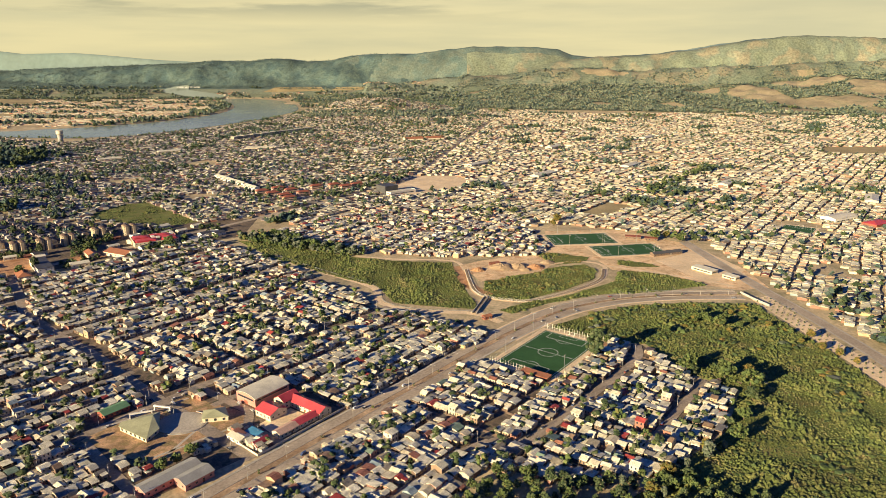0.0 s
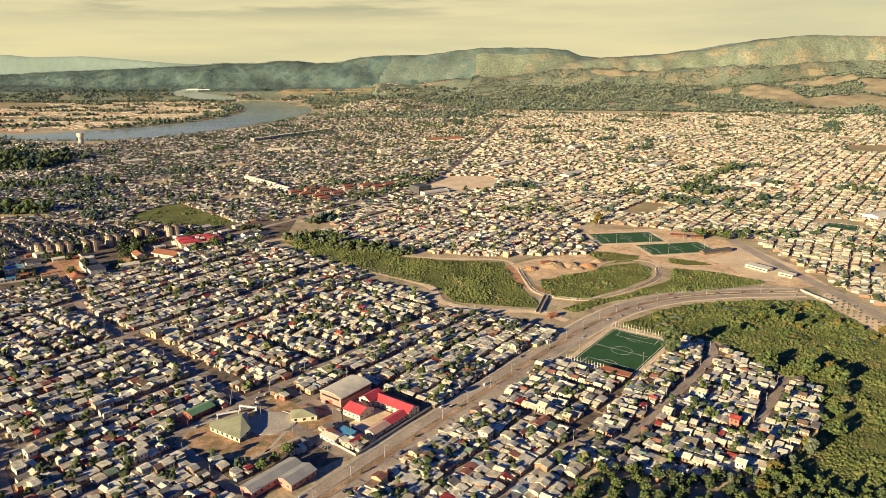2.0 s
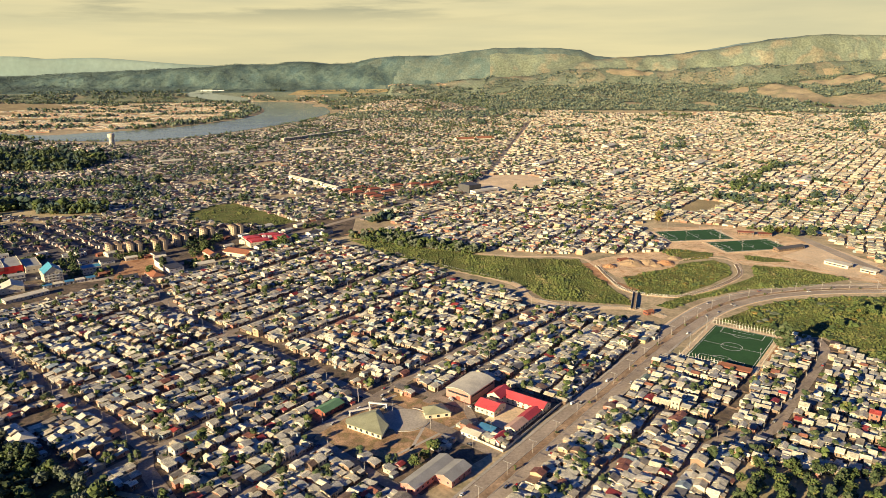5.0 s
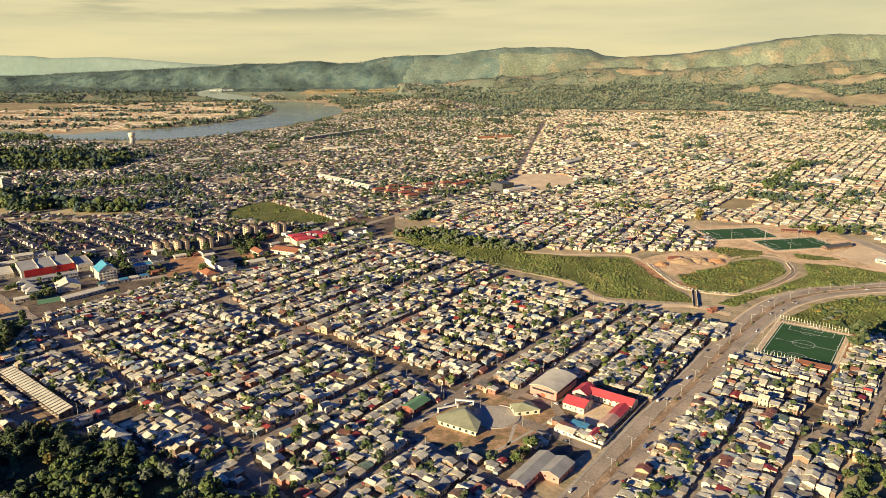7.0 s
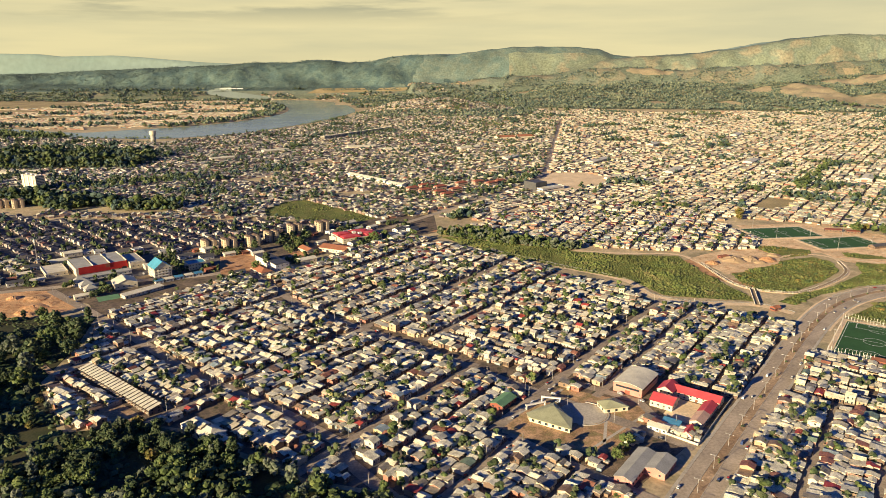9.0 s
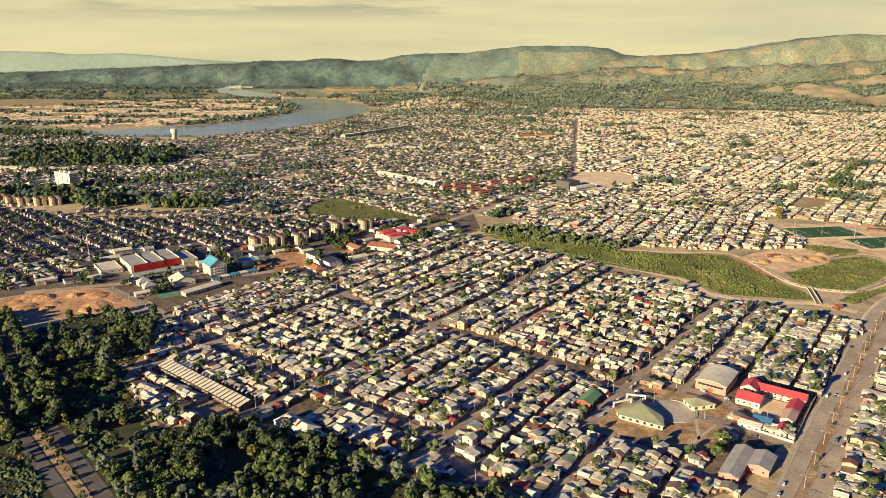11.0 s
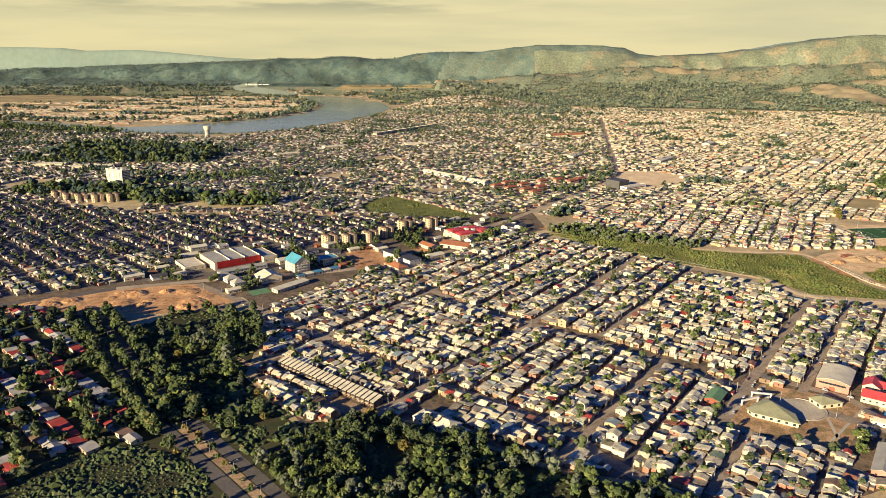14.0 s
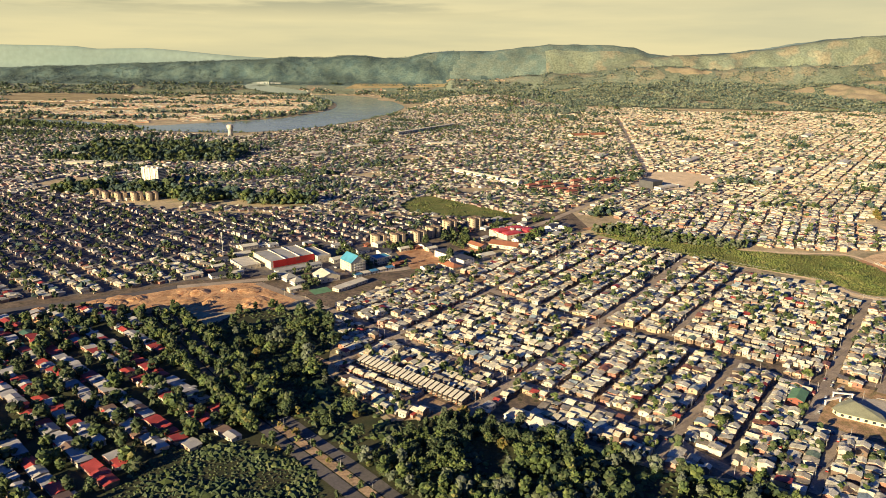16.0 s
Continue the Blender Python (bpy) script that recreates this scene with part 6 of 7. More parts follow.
building("long_shed", "long pale-roofed market shed", "shed", -375, 731, 53, 46, 10, 3.6, "cream_wall", "pale_roof", "lean", 0.6, 1, 10, 2)
for i in range(5):
    building("depot", "small blue-roofed depot building", "shed", -372 + i * 9, 768 + i * 7.5, 38, 9, 7, 3.2, "white", "blue_roof" if i % 2 == 0 else "pale_roof", "lean", 0.5, 1, 2, 1)
court = sheet("sports_court", [(-420, 716), (-402, 729), (-392, 714), (-410, 701)], 0.2, M["deep_green_roof"], "green-painted sports court", category="court")
building("chapel", "long white hall with a dark roof", "church", -257, 840, 130, 58, 18, 8.0, "white", "dark_panel", "lean", 1.0, 2, 10, 3)
building("clinic", "house with a broad brown tiled roof", "house", -262, 808, 130, 30, 15, 4.0, "cream_wall", "brown_roof", "hip", 3.6, 1, 5, 3)
sheet("school_yard", [(-337, 881), (-294, 893), (-262, 815), (-280, 795), (-310, 800)], 0.16, M["redsoil"], "bare reddish school yard", category="ground")
sheet("school_yard", [(-250, 890), (-215, 935), (-195, 915), (-220, 870)], 0.16, M["redsoil"], "bare reddish school yard", category="ground")
building("brown_hall", "hall with a broad brown sheet roof", "hall", -186, 908, 155, 42, 24, 5, "cream_wall", "brown_roof", "gable", 3.0, 1, 8, 4)
building("brown_hall", "hall with a broad brown sheet roof", "hall", -225, 903, 130, 26, 14, 4.5, "cream_wall", "brown_roof", "gable", 2.6, 1, 6, 3)
crim = building("college", "school with crimson roofs and pale raised skylights", "school", -168, 975, 32, 60, 44, 6.5, "cream_wall", "red_roof", "flat", 0, 2, 12, 8)
for x, y, w, d in ((-18, 10, 20, 16), (8, 12, 24, 14), (-14, -12, 26, 13), (18, -8, 18, 20)):
    part("raised_roof", Form().box(x - w / 2, x + w / 2, y - d / 2, y + d / 2, 6.6, 8.2).hip(x - w / 2, x + w / 2, y - d / 2, y + d / 2, 8.21, 1.4, 0.4), M["red_roof"], crim)
for x, y in ((-2, 4), (4, -4), (26, 14)):
    part("skylight", Form().box(x - 2.4, x + 2.4, y - 2.4, y + 2.4, 6.6, 9.4), M["white"], crim)


tint("tower_wall", (0.50, 0.40, 0.27), 0.85)
# apartment towers
def tower(x, y, turn, floors=5):
    ob = thing("apartment_tower", "cream apartment tower with dark stairwell recesses", "apartment block", stand(x, y, radians(turn)), "apartment towers")
    h = floors * 2.9
    for cx_, cy_ in ((-5.2, -4.4), (5.2, -4.4), (-5.2, 4.4), (5.2, 4.4)):
        n, r = 8, 4.6
        ring_ = [(cx_ + r * math.cos((i + 0.5) / n * 6.2832), cy_ + r * math.sin((i + 0.5) / n * 6.2832)) for i in range(n)]
        part("wing", Form().add([(*p, -0.1) for p in ring_] + [(*p, h) for p in ring_], [(i, (i + 1) % n, n + (i + 1) % n, n + i) for i in range(n)]), M["tower_wall"], ob)
        big = [(cx_ + (a - cx_) * 1.08, cy_ + (b - cy_) * 1.08) for a, b in ring_]
        part("roof", Form().add([(*p, h) for p in big] + [(cx_, cy_, h + 1.6)], [(i, (i + 1) % n, n) for i in range(n)] + [tuple(range(n - 1, -1, -1))]), M["brown_wall"], ob)
        for k in range(floors):
            for i in (5,):
                a = i / n * 6.2832
                w = Form().box(4.2, 4.32, -0.9, 0.9, k * 2.9 + 1.0, k * 2.9 + 2.2, bottom=True)
                w.v = [(cx_ + p * math.cos(a) - q * math.sin(a), cy_ + p * math.sin(a) + q * math.cos(a), z) for p, q, z in w.v]
                part("window", w, M["glass"], ob)
    part("stairwell", Form().box(-3, 3, -6, 6, -0.1, h - 0.5), M["dark_panel"], ob)
    return ob


t0 = tower(-362, 914, 38)
for x, y in ((-336, 920), (-308, 936), (-288, 962), (-264, 1003), (-226, 1022), (-905, 1216), (-876, 1200), (-850, 1192), (-822, 1194), (-796, 1197)):
    copy_thing(t0, stand(x, y, radians(38)))
slab = building("tower_block", "tall pale apartment slab with rows of windows", "apartment block", -856, 1351, -34, 56, 18, 33, "cream_wall", "pale_roof", "flat", 0, 11, 7, 1, sides="flr", door=False)
for x in (-18, 0, 18):
    part("rib", Form().box(x - 2.0, x + 2.0, -10.2, -9.0, 0, 33.5), M["white"], slab)
    part("lift_house", Form().box(x - 3, x + 3, -3, 3, 33.1, 35.5), M["white"], slab)
wt = thing("water_tower", "pale concrete water tower with a bulging tank", "water tower", stand(-950, 2150, 0))


def lathe(rings, n=20):
    f = Form()
    f.add([(r * math.cos(i / n * 6.2832), r * math.sin(i / n * 6.2832), z) for r, z in rings for i in range(n)],
          [(k * n + i, k * n + (i + 1) % n, (k + 1) * n + (i + 1) % n, (k + 1) * n + i) for k in range(len(rings) - 1) for i in range(n)] + [tuple((len(rings) - 1) * n + i for i in range(n))])
    return f


part("shaft", lathe([(8.2, 0), (7.4, 22), (7.6, 25)]), M["pole_concrete"], wt)
part("tank", lathe([(7.6, 25), (10.2, 28), (10.4, 37), (9.2, 38.6), (2.5, 39.6)]), M["cream_wall"], wt)
building("long_block", "long pale three-storey block", "apartment block", -208, 1464, -48, 138, 12, 9, "white", "pale_roof", "gable", 2.0, 3, 1, 1, sides="fl")
building("long_block", "long pale three-storey block", "apartment block", -141, 1384, -48, 50, 12, 9, "white", "pale_roof", "gable", 2.0, 3, 1, 1, sides="fl")
for x, y in ((-105, 1330), (-80, 1310), (-52, 1292), (-82, 1362), (-52, 1344), (-22, 1318), (-10, 1385), (24, 1400), (50, 1385), (70, 1408), (-38, 1268)):
    building("flats", "salmon flats with a brick-red hipped roof", "apartment block", x, y, 36, 24, 12, 10, "salmon_wall", "brick_red", "hip", 3.0, 3, 1, 1, sides="fl", group="red-roofed flats")
building("depot_hall", "dark grey box-shaped hall", "hall", 136, 1364, -52, 34, 30, 15, "dark_panel", "dark_panel", "flat", 0, 0)
building("depot_hall", "low pale hall beside the road", "hall", 165, 1352, -52, 16, 60, 6, "white", "pale_roof", "flat", 0, 1, 1, 1)
for i in range(6):
    building("classroom_row", "long pale-roofed classroom block", "school", 322 + i * 17, 1492 - i * 15, 40, 62, 9, 4, "cream_wall", "pale_roof", "gable", 1.6, 1, 1, 1, sides="f", group="classroom rows")
building("red_hall", "wide hall with red roof", "hall", 140, 2220, 20, 60, 34, 9, "cream_wall", "brown_roof", "gable", 5, 1, 1, 1)
building("red_hall", "wide hall with red roof", "hall", 205, 2245, 20, 60, 30, 9, "cream_wall", "brown_roof", "gable", 5, 1, 1, 1)
sheet("playing_field", [(20, 2290), (100, 2260), (90, 2220), (10, 2250)], 0.1, M["lawn"], "green playing field", category="field")
for i in range(9):
    building("flats", "pale four-storey flats near the river", "apartment block", -430 + i * 21, 2250 + i * 35, 60, 44, 14, 11, "cream_wall", "pale_roof", "flat", 0, 4, 1, 1, sides="fl", group="pale flats")
for x, y, w, a in ((-1190, 1730, 120, 10), (-1010, 1560, 90, 12), (-1130, 1585, 80, 10), (-290, 2010, 80, 20), (-190, 1960, 60, 20), (330, 1720, 90, 54), (470, 1560, 80, 54), (700, 1700, 70, 54), (840, 1450, 60, 54), (1050, 1290, 70, 60), (-620, 1780, 60, 35), (-520, 1930, 70, 35), (900, 2300, 80, 54), (560, 2050, 60, 54), (120, 1780, 70, 60), (20, 1980, 70, 35)):
    building("warehouse", "long pale-roofed warehouse among the houses", "warehouse", x, y, a, w, 22, 7, "cream_wall", "pale_roof", "gable", 2.4, 1, 1, 1, sides="fl", group="warehouses")
building("sports_club", "long low brown clubhouse with a dark roof", "clubhouse", 560, 922, 21, 46, 10, 3.4, "brown_wall", "dark_panel", "gable", 2.2, 1, 10, 2)
building("changing_rooms", "brown changing rooms with dull red roof beside pitches", "clubhouse", 536, 1008, -12, 22, 7, 3.4, "brown_wall", "brick_red", "lean", 0.8, 1, 5, 1)
building("changing_rooms", "brown changing rooms with dull red roof beside pitches", "clubhouse", 560, 998, -12, 18, 7, 3.4, "brown_wall", "brick_red", "lean", 0.8, 1, 4, 1)
building("garage_row", "long low pale garage row", "shed", 586, 845, -55, 30, 12, 4, "cream_wall", "pale_roof", "lean", 0.6, 1, 1, 1)
building("garage_row", "long low pale garage row", "shed", 608, 815, -55, 18, 9, 4, "cream_wall", "pale_roof", "lean", 0.6, 1, 1, 1)
building("white_hall", "large pale hall beside the sports ground", "hall", 905, 1130, 30, 60, 26, 8, "white", "pale_roof", "gable", 2.4, 1, 1, 1)
building("red_store", "store with a bright red roof", "store", 945, 1090, 30, 46, 24, 7, "brick_red", "red_roof", "hip", 3, 1, 1, 1)
building("changing_rooms", "brick changing rooms beside the pitch", "clubhouse", *xy(636, -44), -36, 26, 7, 3.4, "brick_red", "brown_roof", "lean", 0.7, 1, 5, 1)
building("canal_house", "small red brick pump house", "pump house", 303, 676, 30, 9, 6, 3.2, "brick_red", "brown_roof", "gable", 1.4, 1, 2, 1)
mast = thing("radio_mast", "slim white metal radio mast", "mast", stand(-554, 837, 0))
part("pole", lathe([(0.5, 0), (0.25, 34)], 8), M["metal"], mast)
part("antenna", lathe([(0.9, 30), (0.9, 34.5)], 8), M["white"], mast)


# ---- football pitches ----
def pitch(x, y, turn, length, width, circle, posts=True, name="football_pitch", label="green artificial-turf football pitch with white lines"):
    ob = thing(name, label, "football pitch", stand(x, y, turn, 1, z=0.2))
    a, b = length / 2, width / 2
    part("apron", Form().box(-a - 5, a + 5, -b - 5, b + 5, -0.2, -0.02), M["sand"], ob, "pale concrete apron")
    part("turf", Form().box(-a, a, -b, b, -0.02, 0.03), M["turf"], ob)
    z, t = 0.045, 0.22

    def bar(x0, x1, y0, y1):
        part("line", Form().box(min(x0, x1) - t, max(x0, x1) + t, min(y0, y1) - t, max(y0, y1) + t, z - 0.01, z), M["paint"], ob)

    e, g = a - 1.5, b - 1.5
    bar(-e, e, -g, -g), bar(-e, e, g, g), bar(-e, -e, -g, g), bar(e, e, -g, g), bar(0, 0, -g, g)
    px1, px2 = width * 0.34, width * 0.16
    for s in (-1, 1):
        bar(s * e, s * (e - length * 0.145), px1, px1), bar(s * e, s * (e - length * 0.145), -px1, -px1), bar(s * (e - length * 0.145), s * (e - length * 0.145), -px1, px1)
        bar(s * e, s * (e - length * 0.055), px2, px2), bar(s * e, s * (e - length * 0.055), -px2, -px2), bar(s * (e - length * 0.055), s * (e - length * 0.055), -px2, px2)

    def arc(cx_, r, a0, a1, n=40):
        f = Form()
        v = [(cx_ + (r + o) * math.cos(q), (r + o) * math.sin(q), z) for q in np.linspace(a0, a1, n + 1) for o in (-t, t)]
        f.add(v, [(2 * i, 2 * i + 1, 2 * i + 3, 2 * i + 2) for i in range(n)])
        part("line", f, M["paint"], ob)

    arc(0, circle, 0, 6.2832)
    inner = e - length * 0.145
    q = math.acos(min(0.95, (length * 0.045) / circle))
    arc(-inner - length * 0.045, circle, -q, q, 16)
    arc(inner + length * 0.045, circle, math.pi - q, math.pi + q, 16)
    for s in (-1, 1):
        goal = part("goal", Form().box(s * e - 0.12, s * e + 0.12, -3.7, 3.7, 2.4, 2.6, bottom=True), M["white"], ob)
        for y0 in (-3.7, 3.5):
            part("goal_post", Form().box(s * e - 0.12, s * e + 0.12, y0, y0 + 0.2, 0.03, 2.4), M["white"], goal)
    if posts:
        f = Form().box(-0.11, 0.11, -0.11, 0.11, -0.2, 6.5)
        for s in (-1, 1):
            lo, hi = (-b - 4, b + 4) if s > 0 else (-4, b + 4)
            for y0 in np.arange(lo, hi + 0.1, 2.7):
                p = part("fence_post", f, M["white"], ob)
                p.location = (s * (a + 4), y0, 0)
        for x0 in np.arange(-a - 4, a + 5, 4.0):
            for s in (-1, 1):
                p = part("fence_post", Form().box(-0.06, 0.06, -0.06, 0.06, -0.2, 3.2), M["metal"], ob)
                p.location = (x0, s * (b + 4), 0)
        for s in (-1, 1):
            part("fence_rail", Form().box(-a - 4, a + 4, s * (b + 4) - 0.05, s * (b + 4) + 0.05, 3.0, 3.12, bottom=True), M["metal"], ob)
            part("fence_rail", Form().box(s * (a + 4) - 0.06, s * (a + 4) + 0.06, -b - 4 if s > 0 else -4, b + 4, 3.0, 3.12, bottom=True), M["white"], ob)
    for x0, y0 in ((-a * 0.55, -b - 1.5), (a * 0.55, -b - 1.5), (-a * 0.55, b + 2.5), (a * 0.55, b + 2.5)):
        m = part("floodlight_mast", lathe([(0.2, -0.2), (0.12, 14)], 6), M["metal"], ob)
        m.location = (x0, y0, 0)
        part("lamp", Form().box(-1.0, 1.0, -0.3, 0.3, 13.6, 14.3, bottom=True), M["metal"], m)
    return ob


pitch(*PITCH, 0.9446, 91.5, 55.5, 9.15)
pitch(457, 1003, radians(8), 95, 58, 8, False)
pitch(513, 944, radians(11), 95, 52, 8, False)
pitch(799, 1054, radians(54), 80, 46, 7, False)
sheet("dirt_court", uvs([(1278, 58), (1318, 60), (1318, 92), (1276, 90)]), 0.12, M["redsoil"], "reddish dirt court beside the pitch", category="court")
sheet("pitch_verge", uvs([(640, -28), (740, -28), (740, -18), (640, -22)]), 0.14, M["redsoil"], "bare reddish strip beside the pitch", category="ground")


# ---- boardwalk, bridge, fences ----
def railing(line, label, name="railing", height=1.1, gap=3.0, off=0.0, material="white"):
    """A fence of single posts and rails along a line."""
    ob = thing(name, label, "fence")
    p = np.array(line, float)
    seg = np.hypot(*np.diff(p, axis=0).T)
    dist = np.r_[0, np.cumsum(seg)]
    post = Form().box(-0.08, 0.08, -0.08, 0.08, 0, height)
    for s in np.arange(0, dist[-1], gap):
        q = part("post", post, M[material], ob)
        q.location = (np.interp(s, dist, p[:, 0]), np.interp(s, dist, p[:, 1]), 0.1)
    for z in (height * 0.5, height):
        part("rail", ribbon_form(line, 0.12, z, height=0.12), M[material], ob)
    return ob


deck = smooth([(284, 845), (288, 800), (294, 760), (308, 740), (330, 731), (355, 730), (405, 763), (446, 806), (460, 850)])
ribbon("boardwalk", deck, 3.6, 0.2, M["timber_deck"], "raised boardwalk round the marsh plot", "boardwalk", height=0.6)
for o in (-1.9, 1.9):
    p = np.array(deck)
    d_ = np.gradient(p, axis=0)
    d_ /= np.linalg.norm(d_, axis=1)[:, None]
    railing((p + np.stack([-d_[:, 1], d_[:, 0]], 1) * o).tolist(), "pale railing of the boardwalk", height=1.7, gap=4.0)
bridge = thing("footbridge", "timber footbridge over the marsh channel", "footbridge")
b0, b1 = np.array((306, 741.0)), np.array((290, 688.0))
part("deck", ribbon_form([tuple(b0 + (b1 - b0) * s) for s in np.linspace(0, 1, 6)], 5.0, 0.6, height=0.5), M["timber_deck"], bridge)
for o in (-2.4, 2.4):
    part("handrail", ribbon_form([tuple(b0 + (b1 - b0) * s) for s in np.linspace(0, 1, 6)], 0.2, 1.1, off=o, height=1.2), M["white"], bridge)
for s in (0.1, 0.5, 0.9):
    c = b0 + (b1 - b0) * s
    part("pier", Form().box(c[0] - 1.5, c[0] + 1.5, c[1] - 1, c[1] + 1, 0, 0.6), M["pole_concrete"], bridge)
AV = np.array(AVENUE)
ad = np.gradient(AV, axis=0)
ad /= np.linalg.norm(ad, axis=1)[:, None]
an = np.stack([-ad[:, 1], ad[:, 0]], 1)
railing((AV + an * 14.6)[40:].tolist(), "pale roadside fence above the marsh", "roadside_fence", 1.5, 4.0, material="metal")
railing((np.array(PATHS[0]) + [2.5, 3.5])[8:].tolist(), "pale fence along the marsh footpath", "path_fence", 1.3, 5.0, material="metal")
ribbon("retaining_wall", [(598, 760), (604, 738), (612, 716)], 0.8, 0.1, M["pole_concrete"], "grey concrete retaining wall", "wall", height=2.5)


def mound(x, y, r, h, material, label):
    f, n = Form(), 18
    g = np.random.default_rng(abs(int(x)))
    rings = [(1.0, 0.0), (0.75, 0.35), (0.5, 0.75), (0.22, 0.98), (0.0, 1.0)]
    v = [(x + r * s * math.cos(i / n * 6.28) * g.uniform(0.85, 1.15), y + r * s * math.sin(i / n * 6.28) * g.uniform(0.85, 1.15), h * t * g.uniform(0.85, 1.1)) for s, t in rings for i in range(n)]
    f.add(v, [(k * n + i, k * n + (i + 1) % n, (k + 1) * n + (i + 1) % n, (k + 1) * n + i) for k in range(len(rings) - 1) for i in range(n)])
    tagged(new("earth_mound", f.mesh("earth_mound", [M[material]])), label, "earth mound", "earth mounds")


sheet("works_ground", WORKS, 0.17, M["workings"], "pale orange bare ground of the earthworks", category="ground")
sheet("scrub_plot", PLOT_1, 0.1, M["marsh"], "rough brown-green scrub plot beside the pitches", category="ground")
sheet("scrub_plot", PLOT_2, 0.1, M["marsh"], "rough green scrub plot beside the pitches", category="ground")
scrub("plot_growth", PLOT_1, 3.2, 1.0, 2.0, [("reed", 4), ("leafgold", 2), ("leaf", 2)], "dry scrub and bushes beside the pitches", 95)
scrub("plot_growth", PLOT_2, 3.2, 1.0, 2.0, [("reed", 4), ("leaf", 2)], "green scrub beside the pitches", 96)
sheet("gravel_yard", [(537, 890), (618, 950), (640, 850), (616, 823), (575, 795)], 0.07, M["sand"], "pale gravel yard beside the pitches", category="ground")
mound(330, 858, 17, 4.5, "mound_soil", "pale heap of excavated earth")
mound(300, 845, 10, 3, "redsoil", "reddish heap of excavated earth")
mound(352, 862, 14, 4, "mound_soil", "pale heap of excavated earth")
mound(374, 858, 12, 3.5, "redsoil", "reddish heap of excavated earth")
mound(360, 846, 9, 2.5, "mound_soil", "pale heap of excavated earth")
mound(392, 880, 10, 2.5, "mound_soil", "pale heap of excavated earth")
g_soil = np.random.default_rng(44)
for x, y in sown(FIELD_W, 26, None, 45):
    mound(float(x), float(y), float(g_soil.uniform(6, 16)), float(g_soil.uniform(0.8, 2.6)), "fieldsoil", "low heap of bare orange soil on the field")
building("site_hut", "brown timber site hut", "hut", 322, 868, 20, 14, 6, 3, "brick_red", "brown_roof", "lean", 0.5, 1, 3, 1)

# ---- single tall trees ----
for (x, y, s, i) in ((396, 579, 2.3, 1), (470, 552, 1.6, 0), (498, 540, 1.9, 4), (512, 522, 1.7, 0), (505, 500, 1.2, 5), (486, 470, 1.2, 4), (470, 440, 1.3, 0), (440, 415, 1.3, 3), (520, 545, 1.2, 2), (478, 640, 1.0, 4), (-375, 590, 1.9, 1), (-405, 610, 2.0, 1), (-395, 585, 1.8, 0), (-415, 560, 1.8, 3), (-390, 545, 1.9, 1), (-380, 520, 1.9, 3), (-372, 500, 1.7, 0), (-366, 560, 1.6, 5),
                     (-262, 835, 1.5, 1), (-270, 815, 1.3, 0), (-296, 905, 1.4, 1), (-240, 925, 1.3, 0), (-140, 960, 1.4, 0), (-128, 985, 1.2, 4), (-466, 752, 0.9, 0), (-470, 746, 0.9, 4), (77, 397, 0.9, 0), (83, 406, 0.9, 4), (90, 416, 0.8, 0), (566, 1000, 1.6, 0), (600, 990, 1.5, 4), (620, 985, 1.3, 5), (585, 1010, 1.2, 2), (437, 1110, 1.6, 2), (428, 1085, 1.2, 2), (940, 1040, 1.6, 0)):
    ob = tree(i)
    ob.matrix_basis = stand(x, y, x * 1.7, s)
gold = [(585, 655), (600, 640), (612, 628), (598, 615), (610, 600), (618, 585), (560, 690), (572, 668), (540, 640), (555, 655), (625, 570)]
spread([lambda i=i: tree(i) for i in (2, 4)], planted(np.array(gold, float), 0.55, 1.0, 81), [3, 2], stretch=False)
young = [(604 + 6.5 * j + 0.13 * (740 - y), y) for j in range(5) for y in range(740, 430, -9)]
young = np.array([(x, y) for x, y in young if inside(np.array([x]), np.array([y]), LOT_E)[0]])
wood("young_trees", young, 0.22, 0.35, ["leafdark", "leaf"], "young street trees planted in rows on gravel", 82)
med = AV[4::3][:26] + rng.normal(0, 0.8, (len(AV[4::3][:26]), 2))
wood("median_shrubs", med, 0.25, 0.45, ["leaf", "leafdark"], "small shrubs on the avenue's median", 83)
rsw = np.array(ROAD_SW)
wood("road_trees", np.concatenate([rsw + rng.normal(0, 1.2, rsw.shape), rsw[::2] + [14, 12], rsw[::2] - [13, 11]]), 0.5, 1.0, ["leaf", "leafgold", "leafdark"], "small trees along the park road", 84)


# ---- street furniture ----
def street_lamp(double=True):
    ob = thing("street_lamp", "grey double-armed street lamp" if double else "grey concrete utility pole with cross-arms", "street lamp" if double else "utility pole", group="street lamps" if double else "utility poles")
    part("pole", lathe([(0.16, 0), (0.1, 9.5)], 6), M["pole_concrete"], ob)
    if double:
        for s in (-1, 1):
            part("arm", Form().box(min(0, s * 2.2), max(0, s * 2.2), -0.06, 0.06, 9.3, 9.45, bottom=True), M["metal"], ob)
            part("lamp_head", Form().box(min(s * 2.0, s * 2.9), max(s * 2.0, s * 2.9), -0.18, 0.18, 9.25, 9.42, bottom=True), M["white"], ob)
    else:
        part("cross_arm", Form().box(-1.0, 1.0, -0.07, 0.07, 8.6, 8.75, bottom=True), M["timber_deck"], ob)
        part("transformer", lathe([(0.3, 7.2), (0.3, 8.0)], 6), M["metal"], ob)
    return ob


